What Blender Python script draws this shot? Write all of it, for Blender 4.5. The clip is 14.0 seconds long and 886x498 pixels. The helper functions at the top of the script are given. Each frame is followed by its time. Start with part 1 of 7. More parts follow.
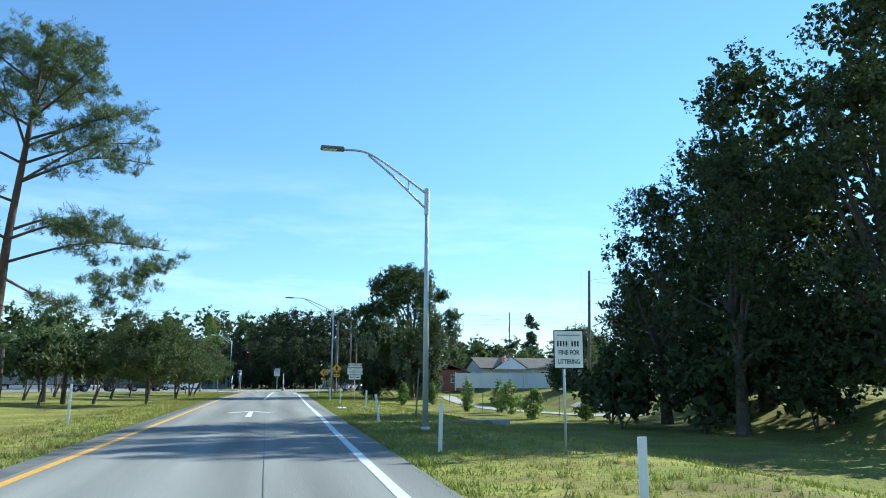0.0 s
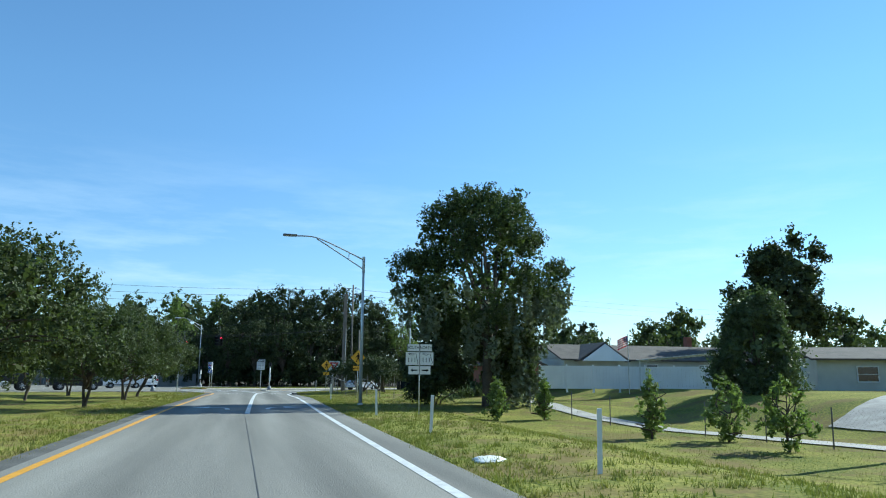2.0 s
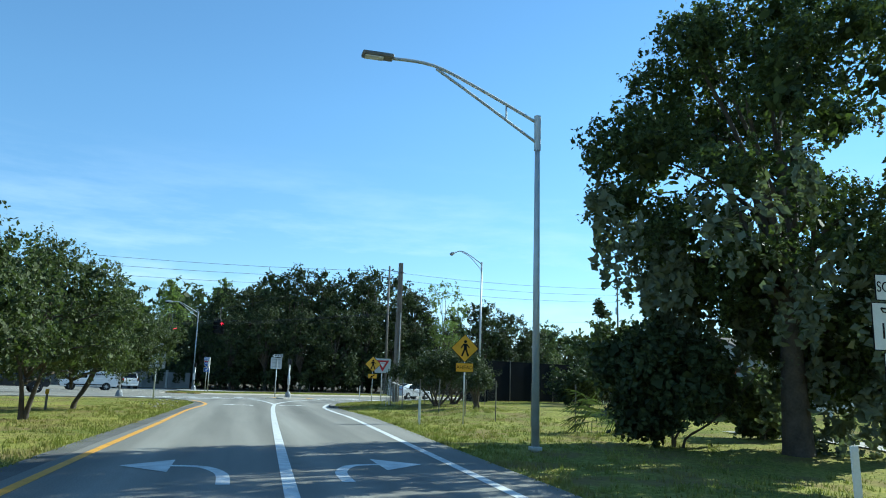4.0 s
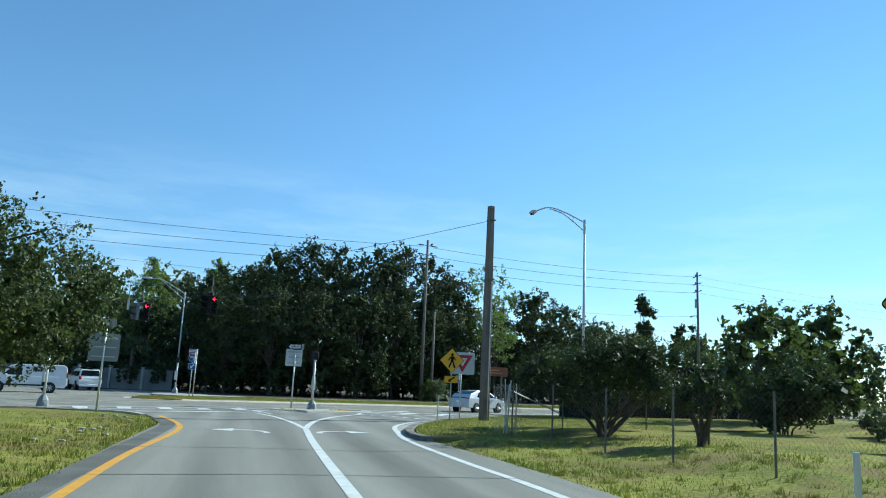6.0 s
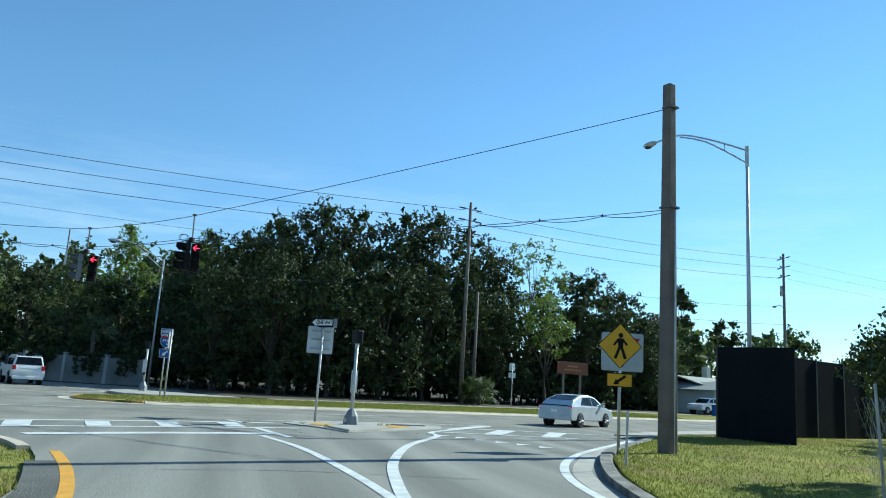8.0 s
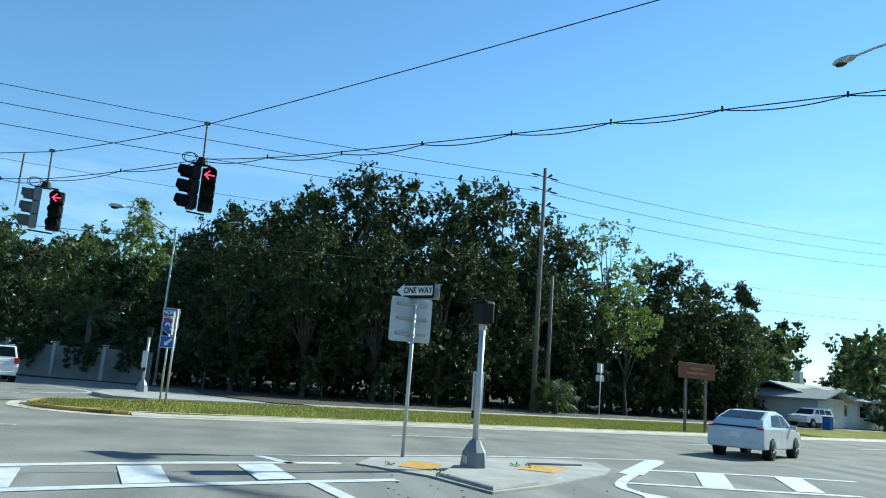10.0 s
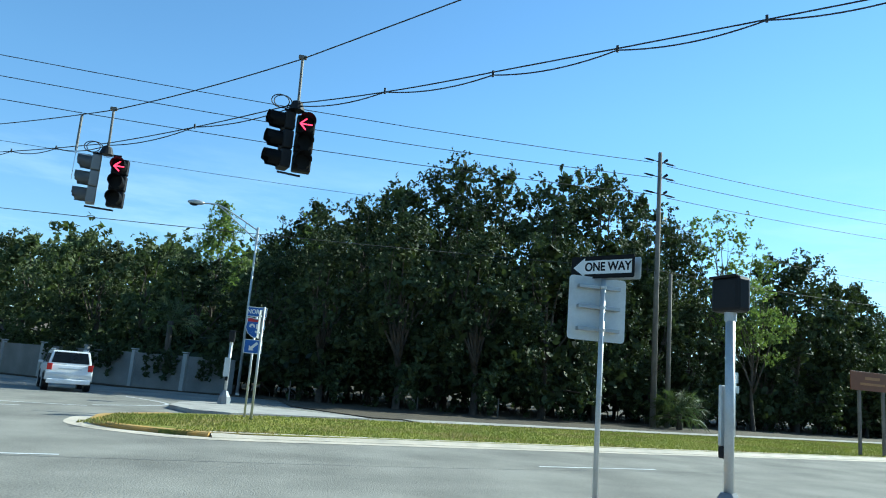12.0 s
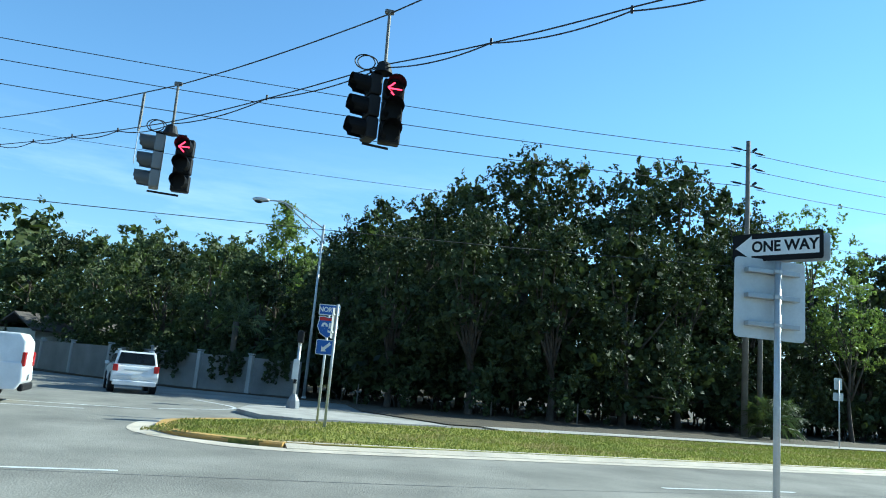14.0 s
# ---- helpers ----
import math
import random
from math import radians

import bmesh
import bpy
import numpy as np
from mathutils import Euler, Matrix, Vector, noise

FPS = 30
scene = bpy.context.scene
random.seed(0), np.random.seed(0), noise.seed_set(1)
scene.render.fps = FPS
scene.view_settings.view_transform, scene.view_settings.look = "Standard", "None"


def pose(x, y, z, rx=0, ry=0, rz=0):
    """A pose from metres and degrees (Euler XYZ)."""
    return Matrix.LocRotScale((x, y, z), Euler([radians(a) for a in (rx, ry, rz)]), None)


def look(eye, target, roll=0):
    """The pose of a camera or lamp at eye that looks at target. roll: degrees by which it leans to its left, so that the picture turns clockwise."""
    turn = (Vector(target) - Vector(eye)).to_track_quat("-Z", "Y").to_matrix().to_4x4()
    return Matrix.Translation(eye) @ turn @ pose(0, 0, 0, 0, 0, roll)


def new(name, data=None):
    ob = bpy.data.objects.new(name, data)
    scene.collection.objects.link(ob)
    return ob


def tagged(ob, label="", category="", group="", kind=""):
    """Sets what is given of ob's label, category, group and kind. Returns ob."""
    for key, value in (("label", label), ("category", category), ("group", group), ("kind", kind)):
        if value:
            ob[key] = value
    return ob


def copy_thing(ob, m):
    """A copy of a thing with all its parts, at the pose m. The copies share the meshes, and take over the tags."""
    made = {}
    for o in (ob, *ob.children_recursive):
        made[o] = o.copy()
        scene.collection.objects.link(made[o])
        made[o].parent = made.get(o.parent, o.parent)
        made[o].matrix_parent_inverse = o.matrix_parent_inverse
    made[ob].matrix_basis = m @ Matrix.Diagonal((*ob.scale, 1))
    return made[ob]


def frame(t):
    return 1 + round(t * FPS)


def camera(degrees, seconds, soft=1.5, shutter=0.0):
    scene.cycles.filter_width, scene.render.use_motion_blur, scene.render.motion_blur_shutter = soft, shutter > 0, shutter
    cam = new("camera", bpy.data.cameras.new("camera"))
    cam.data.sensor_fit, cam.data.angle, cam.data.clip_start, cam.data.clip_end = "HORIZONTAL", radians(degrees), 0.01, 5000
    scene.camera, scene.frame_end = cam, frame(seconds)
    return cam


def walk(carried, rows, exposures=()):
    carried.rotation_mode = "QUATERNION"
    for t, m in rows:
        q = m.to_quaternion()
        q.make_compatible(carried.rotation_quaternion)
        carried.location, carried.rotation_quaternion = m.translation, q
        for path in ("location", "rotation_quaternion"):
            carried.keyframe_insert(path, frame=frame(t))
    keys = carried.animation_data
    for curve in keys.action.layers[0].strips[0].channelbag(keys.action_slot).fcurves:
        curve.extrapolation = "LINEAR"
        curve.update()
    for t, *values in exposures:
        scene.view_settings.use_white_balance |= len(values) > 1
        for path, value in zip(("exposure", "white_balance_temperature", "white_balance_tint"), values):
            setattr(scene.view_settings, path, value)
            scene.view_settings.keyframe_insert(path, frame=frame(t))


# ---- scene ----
cam = camera(61.73, 14.0, soft=1.05)
ROWS = [  # seconds, x, y, z, pitch, roll, yaw
    (0.0, 0.000, 0.000, 1.656, 10.130, -0.181, -13.903),
    (0.5, -0.012, 8.698, 1.648, 10.003, -0.116, -14.568),
    (1.0, -0.027, 17.152, 1.645, 9.894, -0.124, -15.061),
    (1.5, -0.021, 25.292, 1.647, 9.830, -0.221, -15.405),
    (2.0, 0.030, 33.106, 1.652, 9.858, -0.417, -15.591),
    (2.5, 0.034, 40.462, 1.656, 9.963, -0.721, -15.632),
    (3.0, 0.016, 47.338, 1.654, 10.050, -1.107, -15.601),
    (3.5, -0.016, 53.922, 1.650, 10.174, -1.442, -15.483),
    (4.0, -0.069, 60.229, 1.645, 10.267, -1.679, -15.377),
    (4.2, -0.090, 62.674, 1.644, 10.301, -1.765, -15.342),
    (6.3, -0.358, 85.234, 1.684, 10.500, -2.692, -16.020),
    (6.6, -0.315, 88.057, 1.672, 10.467, -2.834, -16.143),
    (7.0, -0.246, 91.560, 1.651, 10.419, -3.004, -16.269),
    (7.2, -0.214, 93.174, 1.642, 10.380, -3.092, -16.335),
    (9.3, -0.184, 107.813, 1.689, 10.146, -4.338, -16.210),
    (9.5, -0.204, 108.789, 1.685, 10.117, -4.378, -15.933),
    (10.0, -0.275, 110.985, 1.669, 10.075, -4.416, -15.035),
    (10.5, -0.390, 112.796, 1.651, 10.131, -4.418, -13.825),
    (11.0, -0.557, 114.248, 1.633, 10.202, -4.431, -12.434),
    (11.5, -0.725, 115.408, 1.626, 10.262, -4.480, -10.897),
    (12.0, -0.883, 116.237, 1.631, 10.290, -4.575, -9.367),
    (12.5, -1.043, 116.909, 1.632, 10.279, -4.723, -8.010),
    (13.0, -1.193, 117.529, 1.623, 10.233, -4.862, -6.772),
    (13.5, -1.330, 118.040, 1.617, 10.188, -4.951, -5.768),
    (14.0, -1.447, 118.453, 1.613, 10.147, -4.984, -4.992),
]
walk(cam, [(t, pose(x, y, z, 90 + pitch, roll, yaw)) for t, x, y, z, pitch, roll, yaw in ROWS], exposures=[(0.0, 1.1, 5450, -5), (1.0, 0.98, 5460, -5), (2.5, 0.72, 5520, -8), (3.5, 0.82, 5550, -10), (4.2, 0.9, 5550, -10), (6.5, 0.68, 5550, -10), (9.5, 0.8, 5550, -10), (11.0, 0.92, 5550, -10), (14.0, 1.1, 5480, -10)])

# ---- world and sun ----
SUN_AZ, SUN_EL = radians(20.0), radians(32.0)  # azimuth from +x towards +y
world = bpy.data.worlds.new("sky")
scene.world = world
world.use_nodes = True
wn, wl = world.node_tree.nodes, world.node_tree.links
wn.clear()
sky = wn.new("ShaderNodeTexSky")
sky.sky_type = "NISHITA"
sky.sun_disc = False
sky.sun_elevation = SUN_EL
sky.sun_rotation = radians(90.0) - SUN_AZ
sky.altitude = 0.0
sky.air_density = 1.0
sky.dust_density = 0.0
sky.ozone_density = 4.0
sky_back = wn.new("ShaderNodeBackground")
sky_back.inputs["Strength"].default_value = 0.11
sky_out = wn.new("ShaderNodeOutputWorld")
cloud_at = wn.new("ShaderNodeTexCoord")
cloud_map = wn.new("ShaderNodeMapping")
cloud_map.inputs["Scale"].default_value = (3.0, 3.0, 17.0)
cloud_noise = wn.new("ShaderNodeTexNoise")
cloud_noise.inputs["Scale"].default_value = 1.3
cloud_noise.inputs["Detail"].default_value = 7
cloud_noise.inputs["Roughness"].default_value = 0.62
cloud_cut = wn.new("ShaderNodeMapRange")
cloud_cut.inputs["From Min"].default_value = 0.46
cloud_cut.inputs["From Max"].default_value = 0.72
height = wn.new("ShaderNodeSeparateXYZ")
low = wn.new("ShaderNodeMapRange")
low.inputs["From Min"].default_value = 0.3
low.inputs["From Max"].default_value = 0.1
cloud_mul = wn.new("ShaderNodeMath")
cloud_mul.operation = "MULTIPLY"
cloud_soft = wn.new("ShaderNodeMath")
cloud_soft.operation = "MULTIPLY"
cloud_soft.inputs[1].default_value = 0.5
cloud_mix = wn.new("ShaderNodeMix")
cloud_mix.data_type = "RGBA"
cloud_mix.inputs["B"].default_value = (5.4, 5.9, 6.6, 1)
wl.new(cloud_at.outputs["Generated"], cloud_map.inputs["Vector"])
wl.new(cloud_map.outputs[0], cloud_noise.inputs["Vector"])
wl.new(cloud_noise.outputs[0], cloud_cut.inputs["Value"])
wl.new(cloud_at.outputs["Generated"], height.inputs[0])
wl.new(height.outputs["Z"], low.inputs["Value"])
wl.new(cloud_cut.outputs[0], cloud_mul.inputs[0])
wl.new(low.outputs[0], cloud_mul.inputs[1])
wl.new(cloud_mul.outputs[0], cloud_soft.inputs[0])
wl.new(cloud_soft.outputs[0], cloud_mix.inputs["Factor"])
# hand-set tint that dims the sky colour towards the horizon
horizon_ramp = wn.new("ShaderNodeMapRange")
horizon_ramp.inputs["From Min"].default_value = 0.0
horizon_ramp.inputs["From Max"].default_value = 0.35
horizon_dim = wn.new("ShaderNodeMix")
horizon_dim.data_type = "RGBA"
horizon_dim.inputs["A"].default_value = (0.79, 0.745, 0.79, 1)
horizon_dim.inputs["B"].default_value = (0.95, 0.95, 0.945, 1)
horizon_mul = wn.new("ShaderNodeMix")
horizon_mul.data_type = "RGBA"
horizon_mul.blend_type = "MULTIPLY"
horizon_mul.inputs["Factor"].default_value = 1.0
wl.new(height.outputs["Z"], horizon_ramp.inputs["Value"])
wl.new(horizon_ramp.outputs[0], horizon_dim.inputs["Factor"])
wl.new(sky.outputs[0], horizon_mul.inputs["A"])
wl.new(horizon_dim.outputs["Result"], horizon_mul.inputs["B"])
wl.new(horizon_mul.outputs["Result"], cloud_mix.inputs["A"])
wl.new(cloud_mix.outputs["Result"], sky_back.inputs["Color"])
wl.new(sky_back.outputs[0], sky_out.inputs["Surface"])


sun_data = bpy.data.lights.new("sun", "SUN")
sun_data.energy = 4.8
sun_data.angle = radians(0.5)
sun_data.color = (1.0, 0.93, 0.82)
sun = new("sun", sun_data)
SUN_DIR = Vector((math.cos(SUN_EL) * math.cos(SUN_AZ), math.cos(SUN_EL) * math.sin(SUN_AZ), math.sin(SUN_EL)))
sun.matrix_basis = look(SUN_DIR * 100, (0, 0, 0))


# ---- materials ----
def surface(name, color, rough=0.8, dark=None, scale=1.0, fine=30.0, bump=0.3, metal=0.0, spread=0.25, island=0.0, translucent=0.0, spec=0.5, random_tint=0.0, fine_amount=0.5, stretch=None):
    """Principled surface with broad stains, fine grain and relief, at real size."""
    m = bpy.data.materials.new(name)
    m.use_nodes = True
    n, l = m.node_tree.nodes, m.node_tree.links
    bsdf = n["Principled BSDF"]
    coord = n.new("ShaderNodeTexCoord")
    big = n.new("ShaderNodeTexNoise")
    big.inputs["Scale"].default_value = scale
    big.inputs["Detail"].default_value = 5
    small = n.new("ShaderNodeTexNoise")
    small.inputs["Scale"].default_value = fine
    small.inputs["Detail"].default_value = 3
    for t in (big, small):
        if stretch and t is big:
            mp = n.new("ShaderNodeMapping")
            mp.inputs["Scale"].default_value = stretch
            mp.inputs["Rotation"].default_value = (0, 0, radians(1.6))
            l.new(coord.outputs["Object"], mp.inputs["Vector"])
            l.new(mp.outputs[0], t.inputs["Vector"])
            continue
        l.new(coord.outputs["Object"], t.inputs["Vector"])
    add = n.new("ShaderNodeMath")
    add.operation = "MULTIPLY_ADD"
    add.inputs[1].default_value = fine_amount
    l.new(small.outputs[0], add.inputs[0])
    l.new(big.outputs[0], add.inputs[2])
    last = add
    if random_tint:
        info = n.new("ShaderNodeObjectInfo")
        mul = n.new("ShaderNodeMath")
        mul.operation = "MULTIPLY_ADD"
        mul.inputs[1].default_value = random_tint
        l.new(info.outputs["Random"], mul.inputs[0])
        l.new(last.outputs[0], mul.inputs[2])
        last = mul
    if island:
        geo = n.new("ShaderNodeNewGeometry")
        mul = n.new("ShaderNodeMath")
        mul.operation = "MULTIPLY_ADD"
        mul.inputs[1].default_value = island
        l.new(geo.outputs["Random Per Island"], mul.inputs[0])
        l.new(last.outputs[0], mul.inputs[2])
        last = mul
    ramp = n.new("ShaderNodeValToRGB")
    mid = 0.5 + fine_amount * 0.5 + 0.5 * island + 0.5 * random_tint
    half = 0.28 + 0.3 * island + 0.3 * random_tint
    ramp.color_ramp.elements[0].position = 0.0
    ramp.color_ramp.elements[1].position = 1.0
    rng = n.new("ShaderNodeMapRange")
    rng.inputs["From Min"].default_value = mid - half
    rng.inputs["From Max"].default_value = mid + half
    l.new(last.outputs[0], rng.inputs["Value"])
    low = dark if dark else tuple(c * (1 - spread) for c in color)
    ramp.color_ramp.elements[0].color = (*low, 1)
    ramp.color_ramp.elements[1].color = (*color, 1)
    l.new(rng.outputs[0], ramp.inputs["Fac"])
    l.new(ramp.outputs["Color"], bsdf.inputs["Base Color"])
    bsdf.inputs["Roughness"].default_value = rough
    bsdf.inputs["Metallic"].default_value = metal
    bsdf.inputs["Specular IOR Level"].default_value = spec
    if bump:
        b = n.new("ShaderNodeBump")
        b.inputs["Strength"].default_value = bump
        b.inputs["Distance"].default_value = 0.02
        l.new(small.outputs[0], b.inputs["Height"])
        l.new(b.outputs[0], bsdf.inputs["Normal"])
    if translucent:
        tr = n.new("ShaderNodeBsdfTranslucent")
        hue = n.new("ShaderNodeMix")
        hue.data_type = "RGBA"
        hue.blend_type = "MULTIPLY"
        hue.inputs["Factor"].default_value = 1.0
        l.new(ramp.outputs["Color"], hue.inputs["A"])
        hue.inputs["B"].default_value = (1.2, 1.4, 0.75, 1)
        l.new(hue.outputs["Result"], tr.inputs["Color"])
        mix = n.new("ShaderNodeMixShader")
        mix.inputs[0].default_value = translucent
        l.new(bsdf.outputs[0], mix.inputs[1])
        l.new(tr.outputs[0], mix.inputs[2])
        l.new(mix.outputs[0], n["Material Output"].inputs["Surface"])
    return m


ASPHALT = surface("asphalt", (0.33, 0.316, 0.282), 0.95, dark=(0.155, 0.15, 0.137), scale=1.0, fine=34, bump=0.7, stretch=(0.75, 0.035, 1.0), fine_amount=0.7, spec=0.12)
ASPHALT_OLD = surface("asphalt_worn", (0.3, 0.283, 0.245), 0.95, dark=(0.15, 0.143, 0.125), scale=0.5, fine=34, bump=0.7, fine_amount=0.9, spec=0.12)


def lane_wear(m, slope, offset, period, amount):
    """Darker oil bands between paler wheel tracks, drifting with the ramp."""
    n, l = m.node_tree.nodes, m.node_tree.links
    target = n["Principled BSDF"].inputs["Base Color"]
    base = target.links[0].from_socket
    where = n.new("ShaderNodeTexCoord")
    axes = n.new("ShaderNodeSeparateXYZ")
    drift = n.new("ShaderNodeMath")
    drift.operation = "MULTIPLY_ADD"
    drift.inputs[1].default_value = -slope
    turn = n.new("ShaderNodeMath")
    turn.operation = "MULTIPLY_ADD"
    turn.inputs[1].default_value = 2 * math.pi / period
    turn.inputs[2].default_value = offset * 2 * math.pi / period
    wave = n.new("ShaderNodeMath")
    wave.operation = "COSINE"
    patch_noise = n.new("ShaderNodeTexNoise")
    patch_noise.inputs["Scale"].default_value = 0.22
    patch_noise.inputs["Detail"].default_value = 4
    fade = n.new("ShaderNodeMath")
    fade.operation = "MULTIPLY"
    level = n.new("ShaderNodeMapRange")
    level.inputs["From Min"].default_value = -0.5
    level.inputs["From Max"].default_value = 0.6
    level.inputs["To Max"].default_value = amount
    mix = n.new("ShaderNodeMix")
    mix.data_type = "RGBA"
    mix.inputs["B"].default_value = (0.07, 0.068, 0.064, 1)
    l.new(where.outputs["Object"], axes.inputs[0])
    l.new(where.outputs["Object"], patch_noise.inputs["Vector"])
    l.new(axes.outputs["Y"], drift.inputs[0])
    l.new(axes.outputs["X"], drift.inputs[2])
    l.new(drift.outputs[0], turn.inputs[0])
    l.new(turn.outputs[0], wave.inputs[0])
    l.new(wave.outputs[0], fade.inputs[0])
    l.new(patch_noise.outputs[0], fade.inputs[1])
    l.new(fade.outputs[0], level.inputs["Value"])
    l.new(level.outputs[0], mix.inputs["Factor"])
    l.new(base, mix.inputs["A"])
    l.new(mix.outputs["Result"], target)


lane_wear(ASPHALT, 0.023, 0.95, 1.8, 0.27)
WHITE_LINE = surface("road_paint_white", (0.74, 0.74, 0.72), 0.6, dark=(0.42, 0.42, 0.41), scale=3, fine=60, bump=0.2)
YELLOW_LINE = surface("road_paint_yellow", (0.72, 0.36, 0.03), 0.6, dark=(0.5, 0.25, 0.03), scale=3, fine=60, bump=0.2)
CONCRETE = surface("concrete", (0.44, 0.41, 0.36), 0.85, dark=(0.24, 0.22, 0.2), scale=1.2, fine=35, bump=0.3)
KERB = surface("kerb_concrete", (0.46, 0.41, 0.34), 0.85, dark=(0.22, 0.2, 0.17), scale=1.5, fine=30, bump=0.3)
# stains plus the shade of the road-side face, put into one dark colour
KERB_STAIN_SHADE = surface("stained_shaded_kerb", (0.3, 0.28, 0.25), 0.9, dark=(0.07, 0.066, 0.06), scale=2.2, fine=26, bump=0.5, fine_amount=0.9, spec=0.15)
KERB_PALE = surface("kerb_pale_concrete", (0.6, 0.51, 0.4), 0.85, dark=(0.34, 0.3, 0.24), scale=1.5, fine=30, bump=0.3)
KERB_YELLOW = surface("kerb_yellow_paint", (0.52, 0.29, 0.05), 0.75, dark=(0.34, 0.22, 0.08), scale=3, fine=40, bump=0.2)
SOIL = surface("grass_ground", (0.32, 0.292, 0.075), 1.0, dark=(0.096, 0.117, 0.027), scale=0.3, fine=9, bump=1.0, fine_amount=1.2, spec=0.04)
LITTER = surface("leaf_litter", (0.09, 0.065, 0.035), 0.95, dark=(0.035, 0.028, 0.018), scale=0.8, fine=20, bump=0.6)
GRASS = surface("grass_blades", (0.32, 0.297, 0.083), 0.85, dark=(0.122, 0.15, 0.036), scale=0.25, fine=3, bump=0, island=0.6, translucent=0.2, spec=0.1)


def dry_patches(m, color, scale, lo, hi, amount):
    """Mix patches of dry, worn turf into a grass material."""
    n, l = m.node_tree.nodes, m.node_tree.links
    target = n["Principled BSDF"].inputs["Base Color"]
    green = target.links[0].from_socket
    where = n.new("ShaderNodeTexCoord")
    spots = n.new("ShaderNodeTexNoise")
    spots.inputs["Scale"].default_value = scale
    spots.inputs["Detail"].default_value = 6
    spots.inputs["Roughness"].default_value = 0.65
    cut = n.new("ShaderNodeMapRange")
    cut.inputs["From Min"].default_value = lo
    cut.inputs["From Max"].default_value = hi
    cut.inputs["To Max"].default_value = amount
    mix = n.new("ShaderNodeMix")
    mix.data_type = "RGBA"
    mix.inputs["B"].default_value = (*color, 1)
    l.new(where.outputs["Object"], spots.inputs["Vector"])
    l.new(spots.outputs[0], cut.inputs["Value"])
    l.new(cut.outputs[0], mix.inputs["Factor"])
    l.new(green, mix.inputs["A"])
    l.new(mix.outputs["Result"], target)


dry_patches(SOIL, (0.18, 0.13, 0.062), 0.42, 0.47, 0.62, 0.8)
dry_patches(GRASS, (0.27, 0.2, 0.09), 0.42, 0.47, 0.62, 0.8)
BARK = surface("bark", (0.12, 0.095, 0.07), 0.95, dark=(0.04, 0.032, 0.025), scale=2, fine=14, bump=1.0)
PINE_BARK = surface("pine_bark", (0.13, 0.08, 0.055), 0.95, dark=(0.05, 0.033, 0.026), scale=2, fine=12, bump=1.0)
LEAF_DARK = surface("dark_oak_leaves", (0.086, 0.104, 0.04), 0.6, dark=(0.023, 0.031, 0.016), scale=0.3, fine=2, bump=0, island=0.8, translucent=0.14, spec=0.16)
LEAF_OAK = surface("live_oak_leaves", (0.105, 0.13, 0.042), 0.6, dark=(0.026, 0.037, 0.017), scale=0.3, fine=2, bump=0, island=0.8, translucent=0.25, spec=0.2)
LEAF_MID = surface("green_leaves", (0.135, 0.158, 0.065), 0.6, dark=(0.045, 0.06, 0.028), scale=0.3, fine=2, bump=0, island=0.8, translucent=0.24, spec=0.18)
LEAF_OLIVE = surface("olive_leaves", (0.108, 0.128, 0.05), 0.6, dark=(0.036, 0.047, 0.022), scale=0.3, fine=2, bump=0, island=0.8, translucent=0.3, spec=0.2)
LEAF_LIGHT = surface("light_green_leaves", (0.23, 0.275, 0.085), 0.55, dark=(0.085, 0.11, 0.038), scale=0.3, fine=2, bump=0, island=0.8, translucent=0.45, spec=0.3)
NEEDLES = surface("pine_needles", (0.12, 0.15, 0.06), 0.55, dark=(0.045, 0.06, 0.028), scale=0.4, fine=2, bump=0, island=0.8, translucent=0.25, spec=0.3)
MOSS = surface("grey_moss", (0.2, 0.22, 0.15), 0.9, dark=(0.1, 0.11, 0.075), scale=0.5, fine=3, bump=0, island=0.7, translucent=0.2, spec=0.1)
GALV = surface("galvanised_steel", (0.55, 0.56, 0.56), 0.5, dark=(0.4, 0.41, 0.41), scale=3, fine=40, bump=0.05, metal=0.4)
DARK_STEEL = surface("weathered_steel", (0.2, 0.19, 0.17), 0.6, dark=(0.12, 0.11, 0.1), scale=2, fine=30, bump=0.1, metal=0.5)
WOODPOLE = surface("pole_timber", (0.23, 0.2, 0.165), 0.9, dark=(0.11, 0.095, 0.08), scale=2, fine=30, bump=0.5)
CONCPOLE = surface("pole_concrete", (0.2, 0.165, 0.135), 0.85, dark=(0.11, 0.09, 0.075), scale=1.5, fine=25, bump=0.3)
BLACK = surface("black_plastic", (0.014, 0.014, 0.015), 0.55, scale=4, fine=40, bump=0.05, spec=0.2)
WIRE = surface("cable_rubber", (0.02, 0.02, 0.022), 0.6, scale=4, fine=40, bump=0)


# ---- shaping helpers ----
def thing(name, label, category, at=(0, 0, 0), turn=0.0, group="", kind=""):
    ob = new(name)
    ob.empty_display_size = 0.2
    ob.matrix_basis = pose(*at, 0, 0, turn)
    return tagged(ob, label, category, group, kind)


def part(name, bm, material, parent=None, label="", smooth=False):
    mesh = bpy.data.meshes.new(name)
    bm.to_mesh(mesh)
    bm.free()
    mesh.materials.append(material)
    if smooth:
        mesh.shade_smooth()
    ob = new(name, mesh)
    ob.parent = parent
    if label:
        tagged(ob, label)
    return ob


def raw(name, verts, faces, material, parent=None, smooth=False):
    mesh = bpy.data.meshes.new(name)
    mesh.from_pydata(verts, [], faces)
    mesh.materials.append(material)
    if smooth:
        mesh.shade_smooth()
    mesh.update()
    ob = new(name, mesh)
    ob.parent = parent
    return ob


